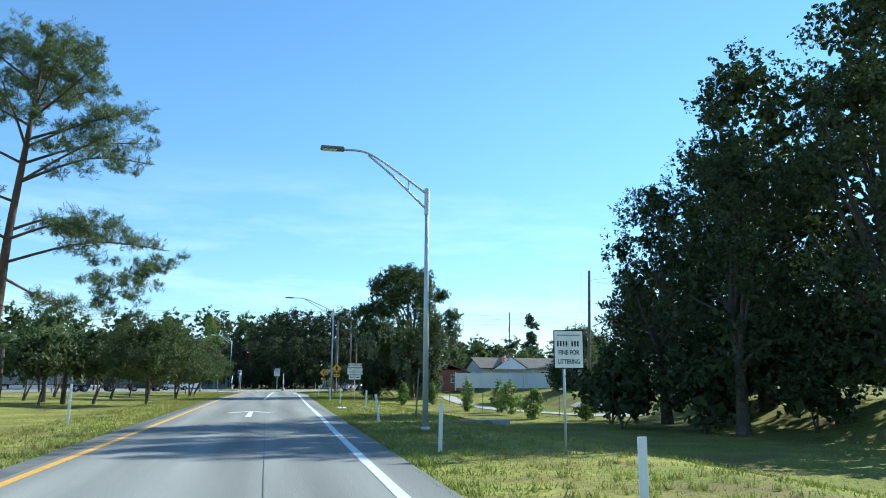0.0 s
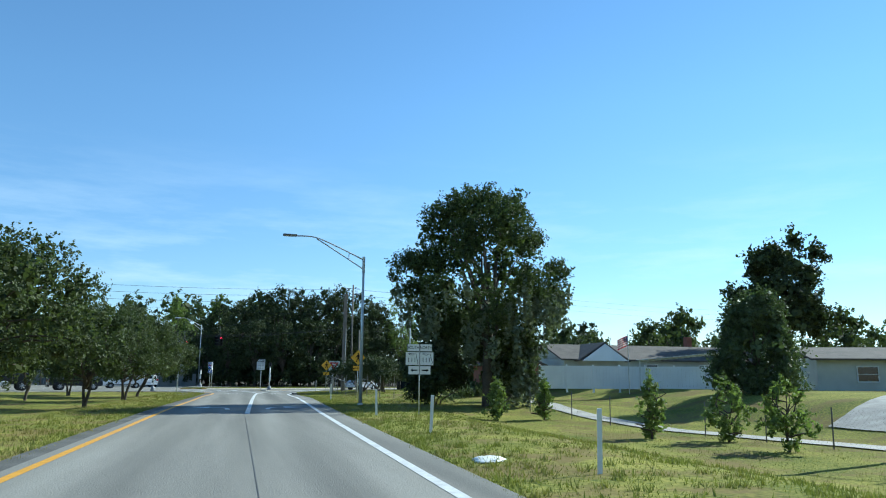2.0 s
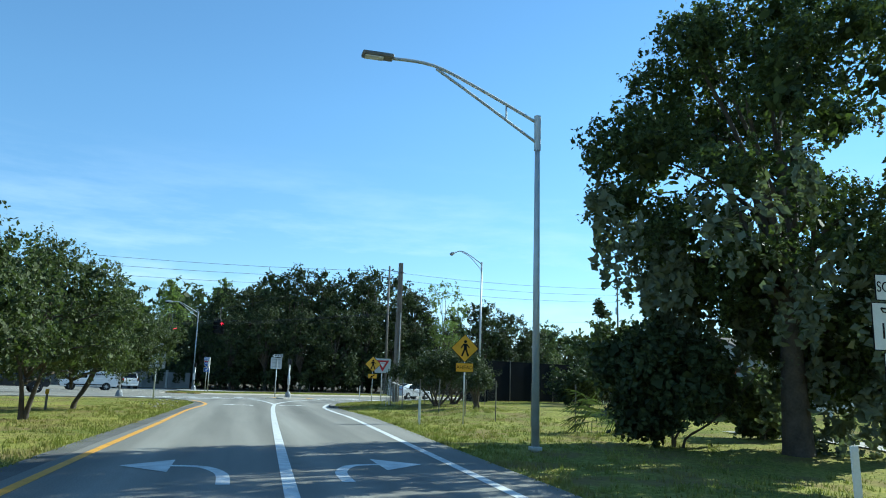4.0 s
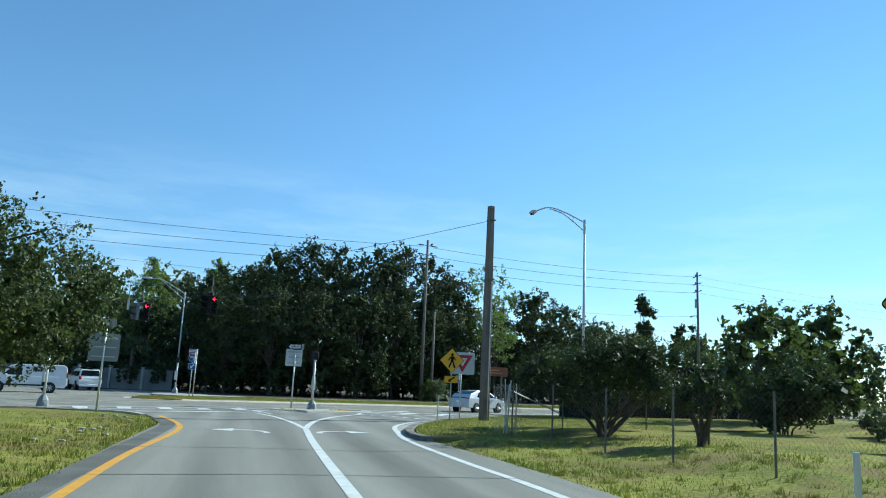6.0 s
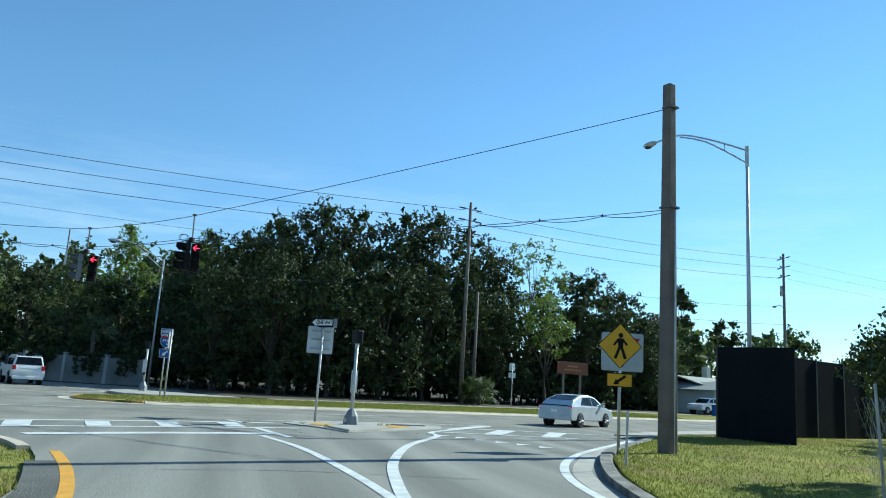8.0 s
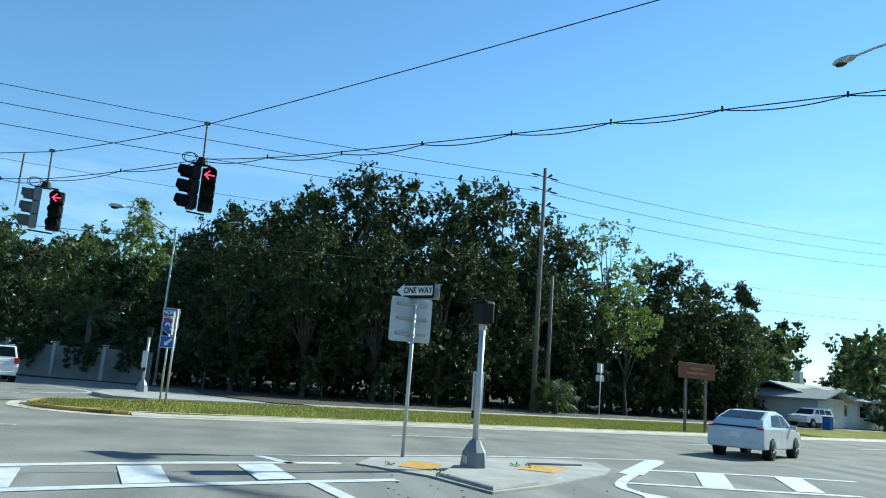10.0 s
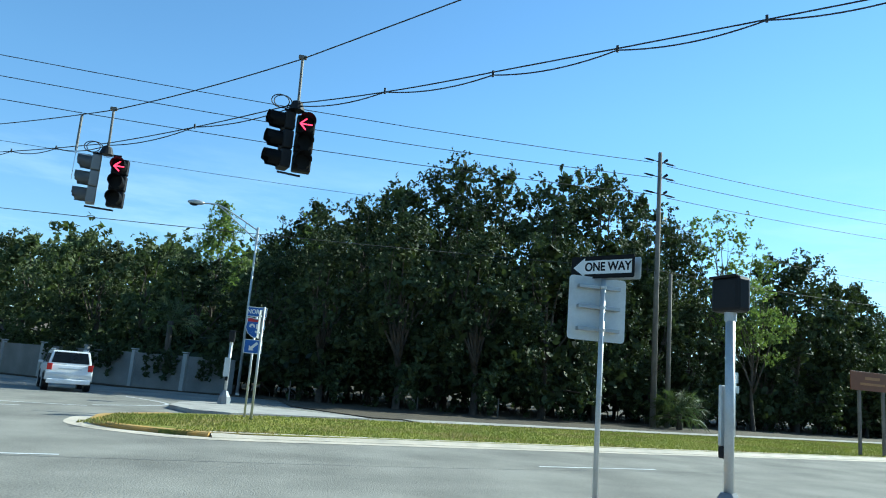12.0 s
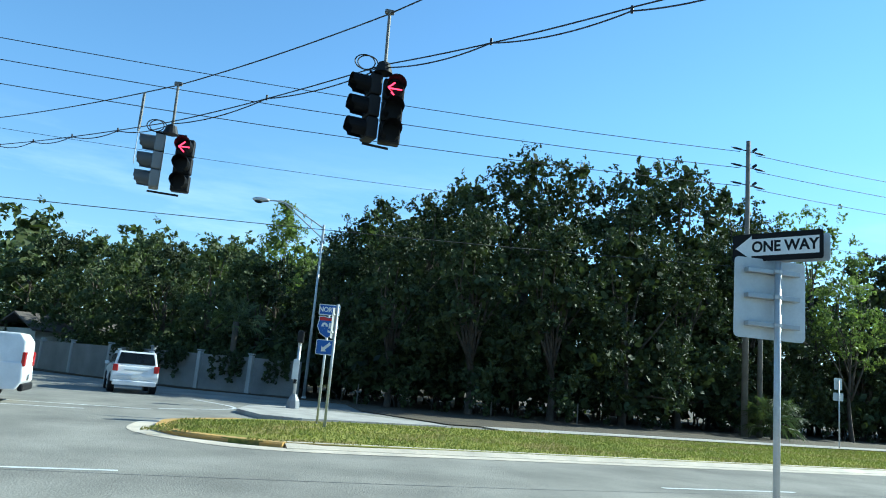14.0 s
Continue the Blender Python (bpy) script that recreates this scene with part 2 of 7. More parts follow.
def box(bm, c, s, turn=0.0, tilt=0.0, bevel=0.0):
    r = bmesh.ops.create_cube(bm, size=1.0, matrix=pose(*c, tilt, 0, turn) @ Matrix.Diagonal((*s, 1)))
    if bevel:
        edges = {e for v in r["verts"] for e in v.link_edges}
        bmesh.ops.bevel(bm, geom=list(edges), offset=bevel, segments=2, affect="EDGES", profile=0.5)
    return bm


def rod(bm, a, b, r0, r1=None, n=10):
    a, b = Vector(a), Vector(b)
    d = b - a
    m = Matrix.Translation((a + b) / 2) @ d.to_track_quat("Z", "Y").to_matrix().to_4x4()
    bmesh.ops.create_cone(bm, cap_ends=True, segments=n, radius1=r0, radius2=r0 if r1 is None else r1, depth=d.length, matrix=m)
    return bm


def tube(bm, points, radii, n=8):
    """A round tube along points, tapering from radius to radius."""
    rings = []
    pts = [Vector(p) for p in points]
    for i, p in enumerate(pts):
        d = (pts[min(i + 1, len(pts) - 1)] - pts[max(i - 1, 0)]).normalized()
        u = d.cross(Vector((0.31, 0.87, 0.39)))
        u.normalize()
        w = d.cross(u)
        r = radii[i] if isinstance(radii, (list, tuple)) else radii
        rings.append([bm.verts.new(p + (u * math.cos(k * 2 * math.pi / n) + w * math.sin(k * 2 * math.pi / n)) * r) for k in range(n)])
    for a, b in zip(rings, rings[1:]):
        for k in range(n):
            bm.faces.new((a[k], a[(k + 1) % n], b[(k + 1) % n], b[k]))
    bm.faces.new(rings[0][::-1])
    bm.faces.new(rings[-1])
    return bm


def prism(bm, poly, z0, z1):
    """An upright slab over a polygon (anticlockwise from above)."""
    lo = [bm.verts.new((x, y, z0)) for x, y in poly]
    hi = [bm.verts.new((x, y, z1)) for x, y in poly]
    bm.faces.new(hi)
    bm.faces.new(lo[::-1])
    n = len(poly)
    for i in range(n):
        bm.faces.new((lo[i], lo[(i + 1) % n], hi[(i + 1) % n], hi[i]))
    return bm


def smooth_line(points, steps=6):
    """Points along a Catmull-Rom curve."""
    p = [Vector(q).to_3d() if len(q) == 3 else Vector((*q, 0)) for q in points]
    out = []
    for i in range(len(p) - 1):
        a, b, c, d = p[max(i - 1, 0)], p[i], p[i + 1], p[min(i + 2, len(p) - 1)]
        for k in range(steps):
            t = k / steps
            out.append(0.5 * (2 * b + (c - a) * t + (2 * a - 5 * b + 4 * c - d) * t * t + (3 * b - a - 3 * c + d) * t ** 3))
    out.append(p[-1])
    return out


def ribbon(bm, points, width, z, steps=6):
    """A flat band of the given width along a curve."""
    pts = smooth_line(points, steps)
    prev = None
    for i, p in enumerate(pts):
        d = pts[min(i + 1, len(pts) - 1)] - pts[max(i - 1, 0)]
        u = Vector((-d.y, d.x, 0)).normalized() * (width / 2)
        pair = [bm.verts.new((p.x + u.x, p.y + u.y, z)), bm.verts.new((p.x - u.x, p.y - u.y, z))]
        if prev:
            bm.faces.new((prev[1], pair[1], pair[0], prev[0]))
        prev = pair
    return bm


def patch(bm, poly, z):
    bm.faces.new([bm.verts.new((x, y, z)) for x, y in poly])
    return bm


# ---- ground and roads ----
def near_edge(x):
    return 123.7 + 0.40 * x


def bell(v, lo, hi, soft):
    """1 between lo and hi, falling to 0 over soft."""
    a = min(max((v - lo + soft) / soft, 0), 1)
    b = min(max((hi + soft - v) / soft, 0), 1)
    return (a * a * (3 - 2 * a)) * (b * b * (3 - 2 * b))


def ground_z(x, y):
    z = -0.04
    z -= 0.85 * bell(x, 15, 24, 7.0) * bell(y, -60, 66, 16)
    z += 0.95 * bell(x, 34, 400, 8.0) * bell(y, -60, 112, 14)
    z += 0.30 * bell(x, 12.5, 200, 3.5) * bell(y, 98, 110, 6)
    if x > 6.0 and y > 98:
        rim = float(np.interp(y, [103, 106.5, 109, 111.2, 113.2, 116.1, 118.6], [5.95, 5.8, 6.15, 6.85, 7.65, 9.1, 10.7]))
        z = max(z, -0.04 + 0.135 * bell(x, rim + 1.3, 200, 1.0) * bell(y, 104.8, 112, 5))
    z -= 0.12 * bell(x, -13, -9.5, 3) * bell(y, -50, 100, 8)
    if y < 118:
        z += 0.035 * noise.noise(Vector((x * 0.35, y * 0.35, 0))) * (1 if x > 7.5 or x < -6 else 0)
    return z


def grid_lines(parts):
    out = []
    for lo, hi, step in parts:
        out += list(np.arange(lo, hi, step))
    return out + [parts[-1][1]]


gx = grid_lines([(-3000, -400, 650), (-400, -60, 40), (-60, -20, 4), (-20, 40, 1.0), (40, 80, 4), (80, 400, 40), (400, 3000, 650)])
gy = grid_lines([(-1500, -100, 350), (-100, -10, 15), (-10, 124, 1.0), (124, 220, 6), (220, 500, 40), (500, 4000, 700)])
verts = [(x, y, ground_z(x, y)) for y in gy for x in gx]
w = len(gx)
faces = [(j * w + i, j * w + i + 1, (j + 1) * w + i + 1, (j + 1) * w + i) for j in range(len(gy) - 1) for i in range(w - 1)]
tagged(raw("ground", verts, faces, SOIL, smooth=True), "grassy ground with a shallow swale beside the ramp", "ground", kind="structure")

# ramp
LEFT_EDGE = [(-4.75, -60), (-4.7, -20), (-4.6, 10), (-4.25, 40), (-3.8, 73), (-3.1, 92), (-2.8, 101), (-2.65, 106), (-2.55, 110.4), (-3.3, 114.8), (-4.7, 117.3), (-9.0, 118.7)]
RIGHT_EDGE = [(0.9, -60), (2.2, -20), (3.0, 11), (4.15, 45), (5.3, 75), (6.1, 93), (5.95, 103), (5.8, 106.5), (6.15, 109.0), (6.85, 111.2), (7.65, 113.2), (9.1, 116.1), (10.7, 118.6), (14.5, 123.1), (18.2, 128.0), (21.6, 131.1), (27.8, 134.8)]
le = [(p.x, p.y) for p in smooth_line(LEFT_EDGE, 4)]
re_ = [(p.x, p.y) for p in smooth_line(RIGHT_EDGE, 4)]
bm = bmesh.new()
patch(bm, re_ + [(20, 136), (-20, 125), (-12, 119.5)] + le[::-1], 0.0)
tagged(part("road_ramp", bm, ASPHALT), "grey asphalt exit ramp with worn wheel tracks", "road", kind="structure")

bm = bmesh.new()
far = [(300, 292.0), (75, 185.5), (24, 165.5), (8.5, 161.0), (-4, 160.2), (-12, 160.5), (-24, 170), (-60, 205), (-100, 240)]
patch(bm, [(-400, near_edge(-400)), (300, near_edge(300))] + far + [(-400, -10)], 0.004)
tagged(part("road_cross", bm, ASPHALT_OLD), "wide grey asphalt cross road at a signalled junction", "road", kind="structure")


def marking(name, bm, material, label):
    return tagged(part(name, bm, material), label, "road marking", kind="structure")


Z1, Z2 = 0.006, 0.010
bm = ribbon(bmesh.new(), [(-4.15, -40), (-3.95, 8), (-3.72, 25), (-3.3, 55), (-3.0, 74), (-2.55, 88), (-2.3, 98), (-2.05, 102.2), (-1.83, 104.8), (-1.72, 107.4), (-1.86, 109.8), (-2.35, 112.6), (-2.95, 114.9)], 0.19, Z1)
marking("yellow_edge_line", bm, YELLOW_LINE, "solid yellow edge line curving round the nose")
bm = ribbon(bmesh.new(), [(0.6, -40), (2.05, 8), (2.56, 24), (3.03, 37), (3.5, 52), (4.05, 68), (4.45, 78), (5.0, 93), (4.98, 99), (5.0, 102.7), (5.13, 105.8), (5.52, 108.4), (5.93, 110.9), (6.5, 113.0), (7.36, 115.0), (8.4, 116.8), (10.0, 119.0), (13.9, 123.6), (17.5, 128.5)], 0.2, Z1)
marking("white_edge_line", bm, WHITE_LINE, "solid white edge line along the ramp")
bm = ribbon(bmesh.new(), [(0.72, 68.2), (1.05, 78), (1.55, 92), (1.99, 102.53), (2.37, 108.93)], 0.22, Z1)
ribbon(bm, [(2.37, 108.93), (2.27, 111.82), (1.99, 115.29), (1.64, 117.67), (1.03, 120.09)], 0.2, Z1 + 0.003)
ribbon(bm, [(2.40, 109.32), (2.76, 111.65), (3.41, 114.78), (4.71, 118.72), (6.55, 122.40), (6.90, 124.20), (9.80, 127.90), (10.60, 128.90)], 0.22, Z1 + 0.006)
marking("white_divider_line", bm, WHITE_LINE, "solid white line forking round the island")

SHOULDER = surface("shoulder_asphalt", (0.17, 0.165, 0.155), 0.95, dark=(0.09, 0.088, 0.083), scale=0.8, fine=30, bump=0.8, fine_amount=0.9, spec=0.1)
bm = ribbon(bmesh.new(), [(-4.45, 8), (-4.1, 40), (-3.62, 73), (-3.0, 90), (-2.55, 100), (-2.3, 105), (-2.2, 109.5), (-2.85, 113.4)], 0.5, 0.003)
tagged(part("shoulder", bm, SHOULDER), "narrow dark asphalt shoulder beside the grass", "road", kind="structure")

# large straight arrow in the lane
bm = bmesh.new()
patch(bm, [(-0.45, 36.4), (-0.18, 36.4), (-0.1, 42.6), (-0.32, 42.6)], Z1)
patch(bm, [(-0.22, 43.5), (-1.42, 41.0), (-1.25, 40.7), (-0.2, 42.85)], Z2)
patch(bm, [(-0.2, 43.5), (-0.2, 42.85), (0.72, 40.5), (0.9, 40.75)], Z2)
marking("wrong_way_arrow", bm, WHITE_LINE, "long white arrow painted in the lane")


def turn_arrow(x, y, side, length=2.6, turn=0.0):
    """A painted turn arrow: a bent tail and a head to one side."""
    bm = bmesh.new()
    pts = [(x + side * px, y + py) for px, py in ((-0.85, -2.4), (-0.8, -1.0), (-0.45, 0.0), (0.15, 0.2))]
    ribbon(bm, pts, 0.22, Z1)
    head = [(x + side * 0.1, y + 1.2), (x + side * 0.1, y - 0.8), (x + side * 1.0, y + 0.2)]
    patch(bm, head if side < 0 else head[::-1], Z2)
    for f in bm.faces:
        if f.normal.z < 0:
            f.normal_flip()
    return marking("turn_arrow", bm, WHITE_LINE, "white turn arrow in the lane")


turn_arrow(-1.0, 75.0, -1)
turn_arrow(2.7, 75.2, 1)
for side, x, y in ((-1, -0.05, 107.6), (1, 3.65, 108.0)):
    bm = bmesh.new()
    ribbon(bm, [(x - side * 1.0, y - 0.9), (x - side * 0.95, y - 0.35), (x - side * 0.6, y + 0.15), (x + side * 0.1, y + 0.2)], 0.2, Z1)
    head = [(x, y + 0.75), (x + side * 0.05, y - 0.5), (x + side * 0.8, y - 0.05)]
    patch(bm, head if side < 0 else head[::-1], Z2)
    for f in bm.faces:
        if f.normal.z < 0:
            f.normal_flip()
    marking("turn_arrow", bm, WHITE_LINE, "worn white turn arrow before the stop line")

# crosswalks and stop line
bm = bmesh.new()
ribbon(bm, [(-8.4, 120.5), (-3.7, 123.0), (-1.7, 124.02), (0.27, 124.83), (1.7, 125.3)], 0.26, Z1 + 0.004)
ribbon(bm, [(-7.8, 118.5), (-3.14, 120.92), (-1.43, 121.76), (0.23, 122.49), (2.4, 123.4)], 0.26, Z1 + 0.004)
marking("crosswalk_line", bm, WHITE_LINE, "white crosswalk border lines")
for c in (-6.94, -5.17, -3.4, -1.63, 0.14):
    y0 = 123.68 + 0.5 * (c + 1.63)
    marking("crosswalk_bar", patch(bmesh.new(), [(c - 0.3, y0 - 0.14), (c + 0.3, y0 + 0.14), (c + 0.6, y0 - 1.56), (c + 0.02, y0 - 1.84)][::-1], Z2 + 0.004), WHITE_LINE, "white crosswalk bar")
bm = ribbon(bmesh.new(), [(-4.2, 118.1), (-2.63, 119.02), (-1.21, 119.8), (1.43, 120.92)], 0.48, Z1 + 0.004)
marking("stop_line", bm, WHITE_LINE, "thick white stop line")
bm = bmesh.new()
ribbon(bm, [(8.6, 126.75), (11.7, 126.9), (14.6, 126.6)], 0.22, Z1 + 0.004)
ribbon(bm, [(7.0, 124.4), (9.6, 124.12), (12.2, 123.9)], 0.22, Z1 + 0.004)
marking("crosswalk_line", bm, WHITE_LINE, "white crosswalk border lines")
for c in (10.6, 12.75):
    marking("crosswalk_bar", patch(bmesh.new(), [(c - 1.9, 124.2), (c - 1.2, 124.2), (c + 0.4, 126.8), (c - 0.4, 126.75)], Z2 + 0.004), WHITE_LINE, "white crosswalk bar")
marking("crosswalk_bar", patch(bmesh.new(), [(7.75, 125.9), (8.25, 125.7), (10.95, 129.3), (10.4, 129.3)], Z2 + 0.004), WHITE_LINE, "white crosswalk bar")
for k in range(6):
    c = (6.75 + 0.45 * k, 122.95 - 0.59 * k)
    marking("yield_triangle", patch(bmesh.new(), [(c[0] - 0.25, c[1] - 0.5), (c[0] + 0.32, c[1] - 0.22), (c[0], c[1] + 0.16)], Z1 + 0.004), WHITE_LINE, "white yield triangle")
bm = bmesh.new()
ribbon(bm, [(0.17, 125.9), (1.42, 126.42), (2.6, 126.95), (4.2, 127.6), (7.0, 128.5), (10.9, 129.45)], 0.14, Z1 + 0.004)
ribbon(bm, [(0.2, 125.85), (0.5, 125.4), (0.8, 124.9)], 0.2, Z1 + 0.004)
ribbon(bm, [(1.0, 122.75), (1.36, 121.26), (1.6, 120.4), (1.75, 119.8)], 0.24, Z1 + 0.006)
marking("island_outline", bm, WHITE_LINE, "white line round the island")
for k in range(9):
    a = 4.1 + 12.2 * (k - 2)
    marking("lane_dash", ribbon(bmesh.new(), [(a, 132.55 + 0.34 * (a - 4.1)), (a + 3.2, 132.55 + 0.34 * (a - 0.9))], 0.12, Z1 + 0.004), WHITE_LINE, "white lane dash")
bm = bmesh.new()
ribbon(bm, [(-30, 137), (-16, 140.3), (-8.2, 142.4)], 0.14, Z1 + 0.004)
ribbon(bm, [(-28, 134.6), (-16, 138.2), (-9.5, 140.4)], 0.14, Z1 + 0.004)
ribbon(bm, [(-8.2, 143.0), (-6.6, 145.4), (-6.8, 147.5), (-9.0, 150.5)], 0.14, Z1 + 0.004)
marking("junction_line", bm, WHITE_LINE, "white lines across the far approach")


# ---- kerbed islands ----
def kerb(name, line, width=0.3, height=0.15, material=KERB, label="pale concrete kerb", length=3.0, sloped=False):
    """Kerb stones end to end along a curve, each a bevelled block."""
    holder = thing(name, label, "kerb", kind="structure")
    pts = smooth_line(line, 10)
    run, start = 0.0, 0
    for i in range(1, len(pts)):
        run += (pts[i] - pts[i - 1]).length
        if run >= length or i == len(pts) - 1:
            bm = bmesh.new()
            seg = pts[start:i + 1]
            rings = []
            for k, p in enumerate(seg):
                a = pts[max(start + k - 1, 0)]
                b = pts[min(start + k + 1, len(pts) - 1)]
                d = b - a
                u = Vector((-d.y, d.x, 0)).normalized()
                prof = ((-0.5, -0.05), (-0.5, height * 0.7), (-0.36, height), (0.5, height), (0.5, -0.05))
                if sloped:
                    prof = ((-0.5, -0.05), (-0.5, 0.02), (-0.05, height * 0.9), (0.5, height), (0.5, -0.05))
                rings.append([bm.verts.new((p.x + u.x * q * width, p.y + u.y * q * width, z)) for q, z in prof])
            for r, s in zip(rings, rings[1:]):
                for k in range(5):
                    bm.faces.new((r[k], s[k], s[(k + 1) % 5], r[(k + 1) % 5]))
            bm.faces.new(rings[0])
            bm.faces.new(rings[-1][::-1])
            bmesh.ops.recalc_face_normals(bm, faces=bm.faces)
            part("kerb_stone", bm, material, holder)
            start, run = i, 0.0
    return holder


STRIP_NEAR = [(-6.35, 136.9), (-6.0, 135.7), (-5.0, 134.8), (-3.2, 134.35), (1.4, 136.05), (6, 137.75), (16, 141.6), (50, 155.0), (150, 194.5)]
STRIP_FAR = [(150, 205.0), (75, 175.6), (34.6, 159.0), (18.8, 151.7), (8.5, 147.3), (3.2, 145.0), (-1.1, 142.9), (-4.2, 141.0), (-5.8, 139.6), (-6.35, 138.2), (-6.35, 136.9)]
bm = bmesh.new()
near = [(p.x, p.y) for p in smooth_line(STRIP_NEAR, 5)]
farp = [(p.x, p.y) for p in smooth_line(STRIP_FAR, 4)]
prism(bm, near + farp[1:-1], 0.002, 0.105)
tagged(part("median_strip", bm, SOIL), "grass median strip beyond the cross road", "median", kind="structure")
kerb("kerb_median_nose", [(-5.2, 140.2), (-6.35, 138.2), (-6.35, 136.9), (-6.0, 135.7), (-5.0, 134.8), (-3.2, 134.35)], 0.3, 0.11, KERB_YELLOW, "yellow-painted kerb round the median nose", 1.4)
kerb("kerb_median", [(-3.2, 134.35), (1.4, 136.05), (6, 137.75), (16, 141.6), (50, 155.0), (110, 178.7)], 0.5, 0.11, KERB_PALE, "pale concrete kerb along the grass median", 3.0, True)
bm = ribbon(bmesh.new(), [(-5.5, 140.5), (-6.72, 138.3), (-6.75, 136.8), (-6.3, 135.4), (-5.1, 134.4), (-3.1, 133.95), (1.5, 135.65), (6.1, 137.35), (16.1, 141.2), (50.1, 154.6), (110, 178.3)], 0.62, 0.012)
tagged(part("gutter_median", bm, KERB_PALE), "pale concrete gutter along the median kerb", "gutter", kind="structure")
bm = prism(bmesh.new(), [(-6.1, 147.2), (-6.0, 144.2), (-4.9, 142.2), (-3.6, 141.9), (-0.9, 143.3), (1.1, 144.4), (0.5, 145.6), (-1.2, 146.3), (-2.8, 147.5), (-4.4, 148.3), (-5.5, 148.2)], 0.008, 0.14)
tagged(part("concrete_island", bm, CONCRETE), "pale concrete traffic island behind the median", "traffic island", kind="structure")
bm = bmesh.new()
ribbon(bm, [(3.0, 146.6), (8.5, 149.4), (18.8, 153.9), (34.6, 161.2), (75, 178.0), (150, 207.6)], 1.5, 0.06)
tagged(part("sidewalk", bm, CONCRETE), "pale concrete sidewalk at the edge of the woods", "sidewalk", kind="structure")
# front points carry the dark sheet over road that only lies in shade
bm = bmesh.new()
prism(bm, [(-24.5, 171.2), (-12.5, 161.6), (-3, 158.4), (-2.0, 152.0), (1.4, 147.2), (3.2, 147.6), (6.5, 149.6), (8.5, 150.6), (18.8, 155.0), (34.6, 162.4), (75, 179.2), (150, 209), (320, 420), (-150, 420), (-150, 290)], -0.03, 0.05)
tagged(part("woods_floor", bm, LITTER), "dark leaf litter under the woods, spread over shaded road", "ground", kind="structure")

# refuge island
bm = prism(bmesh.new(), [(2.0, 125.2), (3.1, 123.9), (3.7, 122.3), (4.9, 123.2), (7.2, 125.4), (7.9, 126.5), (8.1, 127.6), (7.0, 127.9), (5.4, 127.5), (4.0, 127.0), (2.5, 126.4)], 0.002, 0.035)
island = tagged(part("refuge_island", bm, CONCRETE), "low concrete refuge island with a raised end", "traffic island", kind="structure")
bm = prism(bmesh.new(), [(3.25, 123.9), (3.75, 122.45), (4.85, 123.3), (5.7, 124.2), (4.9, 125.1), (3.9, 125.3)], 0.03, 0.09)
bmesh.ops.bevel(bm, geom=[e for e in bm.edges if abs(e.verts[0].co.z - 0.09) < 1e-4 and abs(e.verts[1].co.z - 0.09) < 1e-4], offset=0.045, segments=2, affect="EDGES", profile=0.5)
part("raised_end", bm, CONCRETE, island)
bm = prism(bmesh.new(), [(5.9, 126.4), (7.3, 126.7), (7.5, 127.4), (6.3, 127.2)], 0.03, 0.08)
part("raised_end", bm, CONCRETE, island)
DOME = surface("tactile_yellow", (0.65, 0.36, 0.03), 0.7, dark=(0.45, 0.24, 0.05), scale=4, fine=60, bump=0.8)
part("tactile_plate", prism(bmesh.new(), [(2.75, 125.0), (3.3, 124.6), (3.75, 125.5), (3.2, 126.0)], 0.034, 0.044), DOME, island, "yellow tactile paving")
part("tactile_plate", prism(bmesh.new(), [(5.3, 125.5), (5.9, 125.1), (6.6, 125.9), (6.0, 126.4)], 0.034, 0.044), DOME, island, "yellow tactile paving")

# right corner kerb and corner grass
kerb("kerb_corner", [(5.75, 105.0), (5.66, 106.4), (5.8, 107.7), (6.12, 109.2), (6.75, 111.2), (7.5, 113.1), (9.0, 116.1), (10.6, 118.6), (14.4, 123.1), (18.1, 128.0), (21.5, 131.05), (28, 134.5), (40, 139.4), (70, 151.4)], 0.3, 0.13, KERB_STAIN_SHADE, "worn stained concrete kerb round the corner, darkened for its shaded face", 1.7)
bm = ribbon(bmesh.new(), [(5.36, 105.6), (5.55, 107.8), (5.98, 109.9), (6.55, 112.0), (7.25, 113.9), (8.6, 116.35), (10.25, 118.85), (14.05, 123.35), (17.75, 128.3), (21.2, 131.5), (27.8, 134.9), (40, 139.9)], 0.42, 0.004)
tagged(part("gutter_corner", bm, CONCRETE), "pale concrete gutter along the corner kerb", "gutter", kind="structure")
bm = prism(bmesh.new(), [(14.2, 125.0), (17.6, 127.9), (21.6, 130.75), (28.1, 134.1), (40, 139.0), (40, 137.2), (28.8, 132.4), (22.6, 129.2), (18.8, 127.2), (15.2, 125.2)], 0.1, 0.16)
tagged(part("sidewalk_corner", bm, CONCRETE), "pale concrete sidewalk at the corner", "sidewalk", kind="structure")
bm = prism(bmesh.new(), [(5.9, 105.0), (5.85, 106.4), (6.0, 107.7), (6.3, 109.1), (6.95, 111.1), (7.7, 113.0), (9.15, 116.0), (10.75, 118.5), (14.55, 122.98), (18.25, 127.85), (21.6, 130.9), (40, 139.0), (60, 147), (60, 128), (30, 118), (14, 111.5), (9.0, 107.0), (6.6, 104.9)], -0.1, 0.105)
tagged(part("corner_lawn", bm, SOIL), "grass corner behind the kerb", "lawn", kind="structure")
kerb("kerb_left_nose", [(-3.55, 115.3), (-4.1, 116.5), (-4.9, 117.4), (-6.4, 118.0), (-9.2, 118.4), (-30, 110.8)], 0.25, 0.04, KERB_PALE, "chipped concrete kerb at the nose of the verge", 2.4)


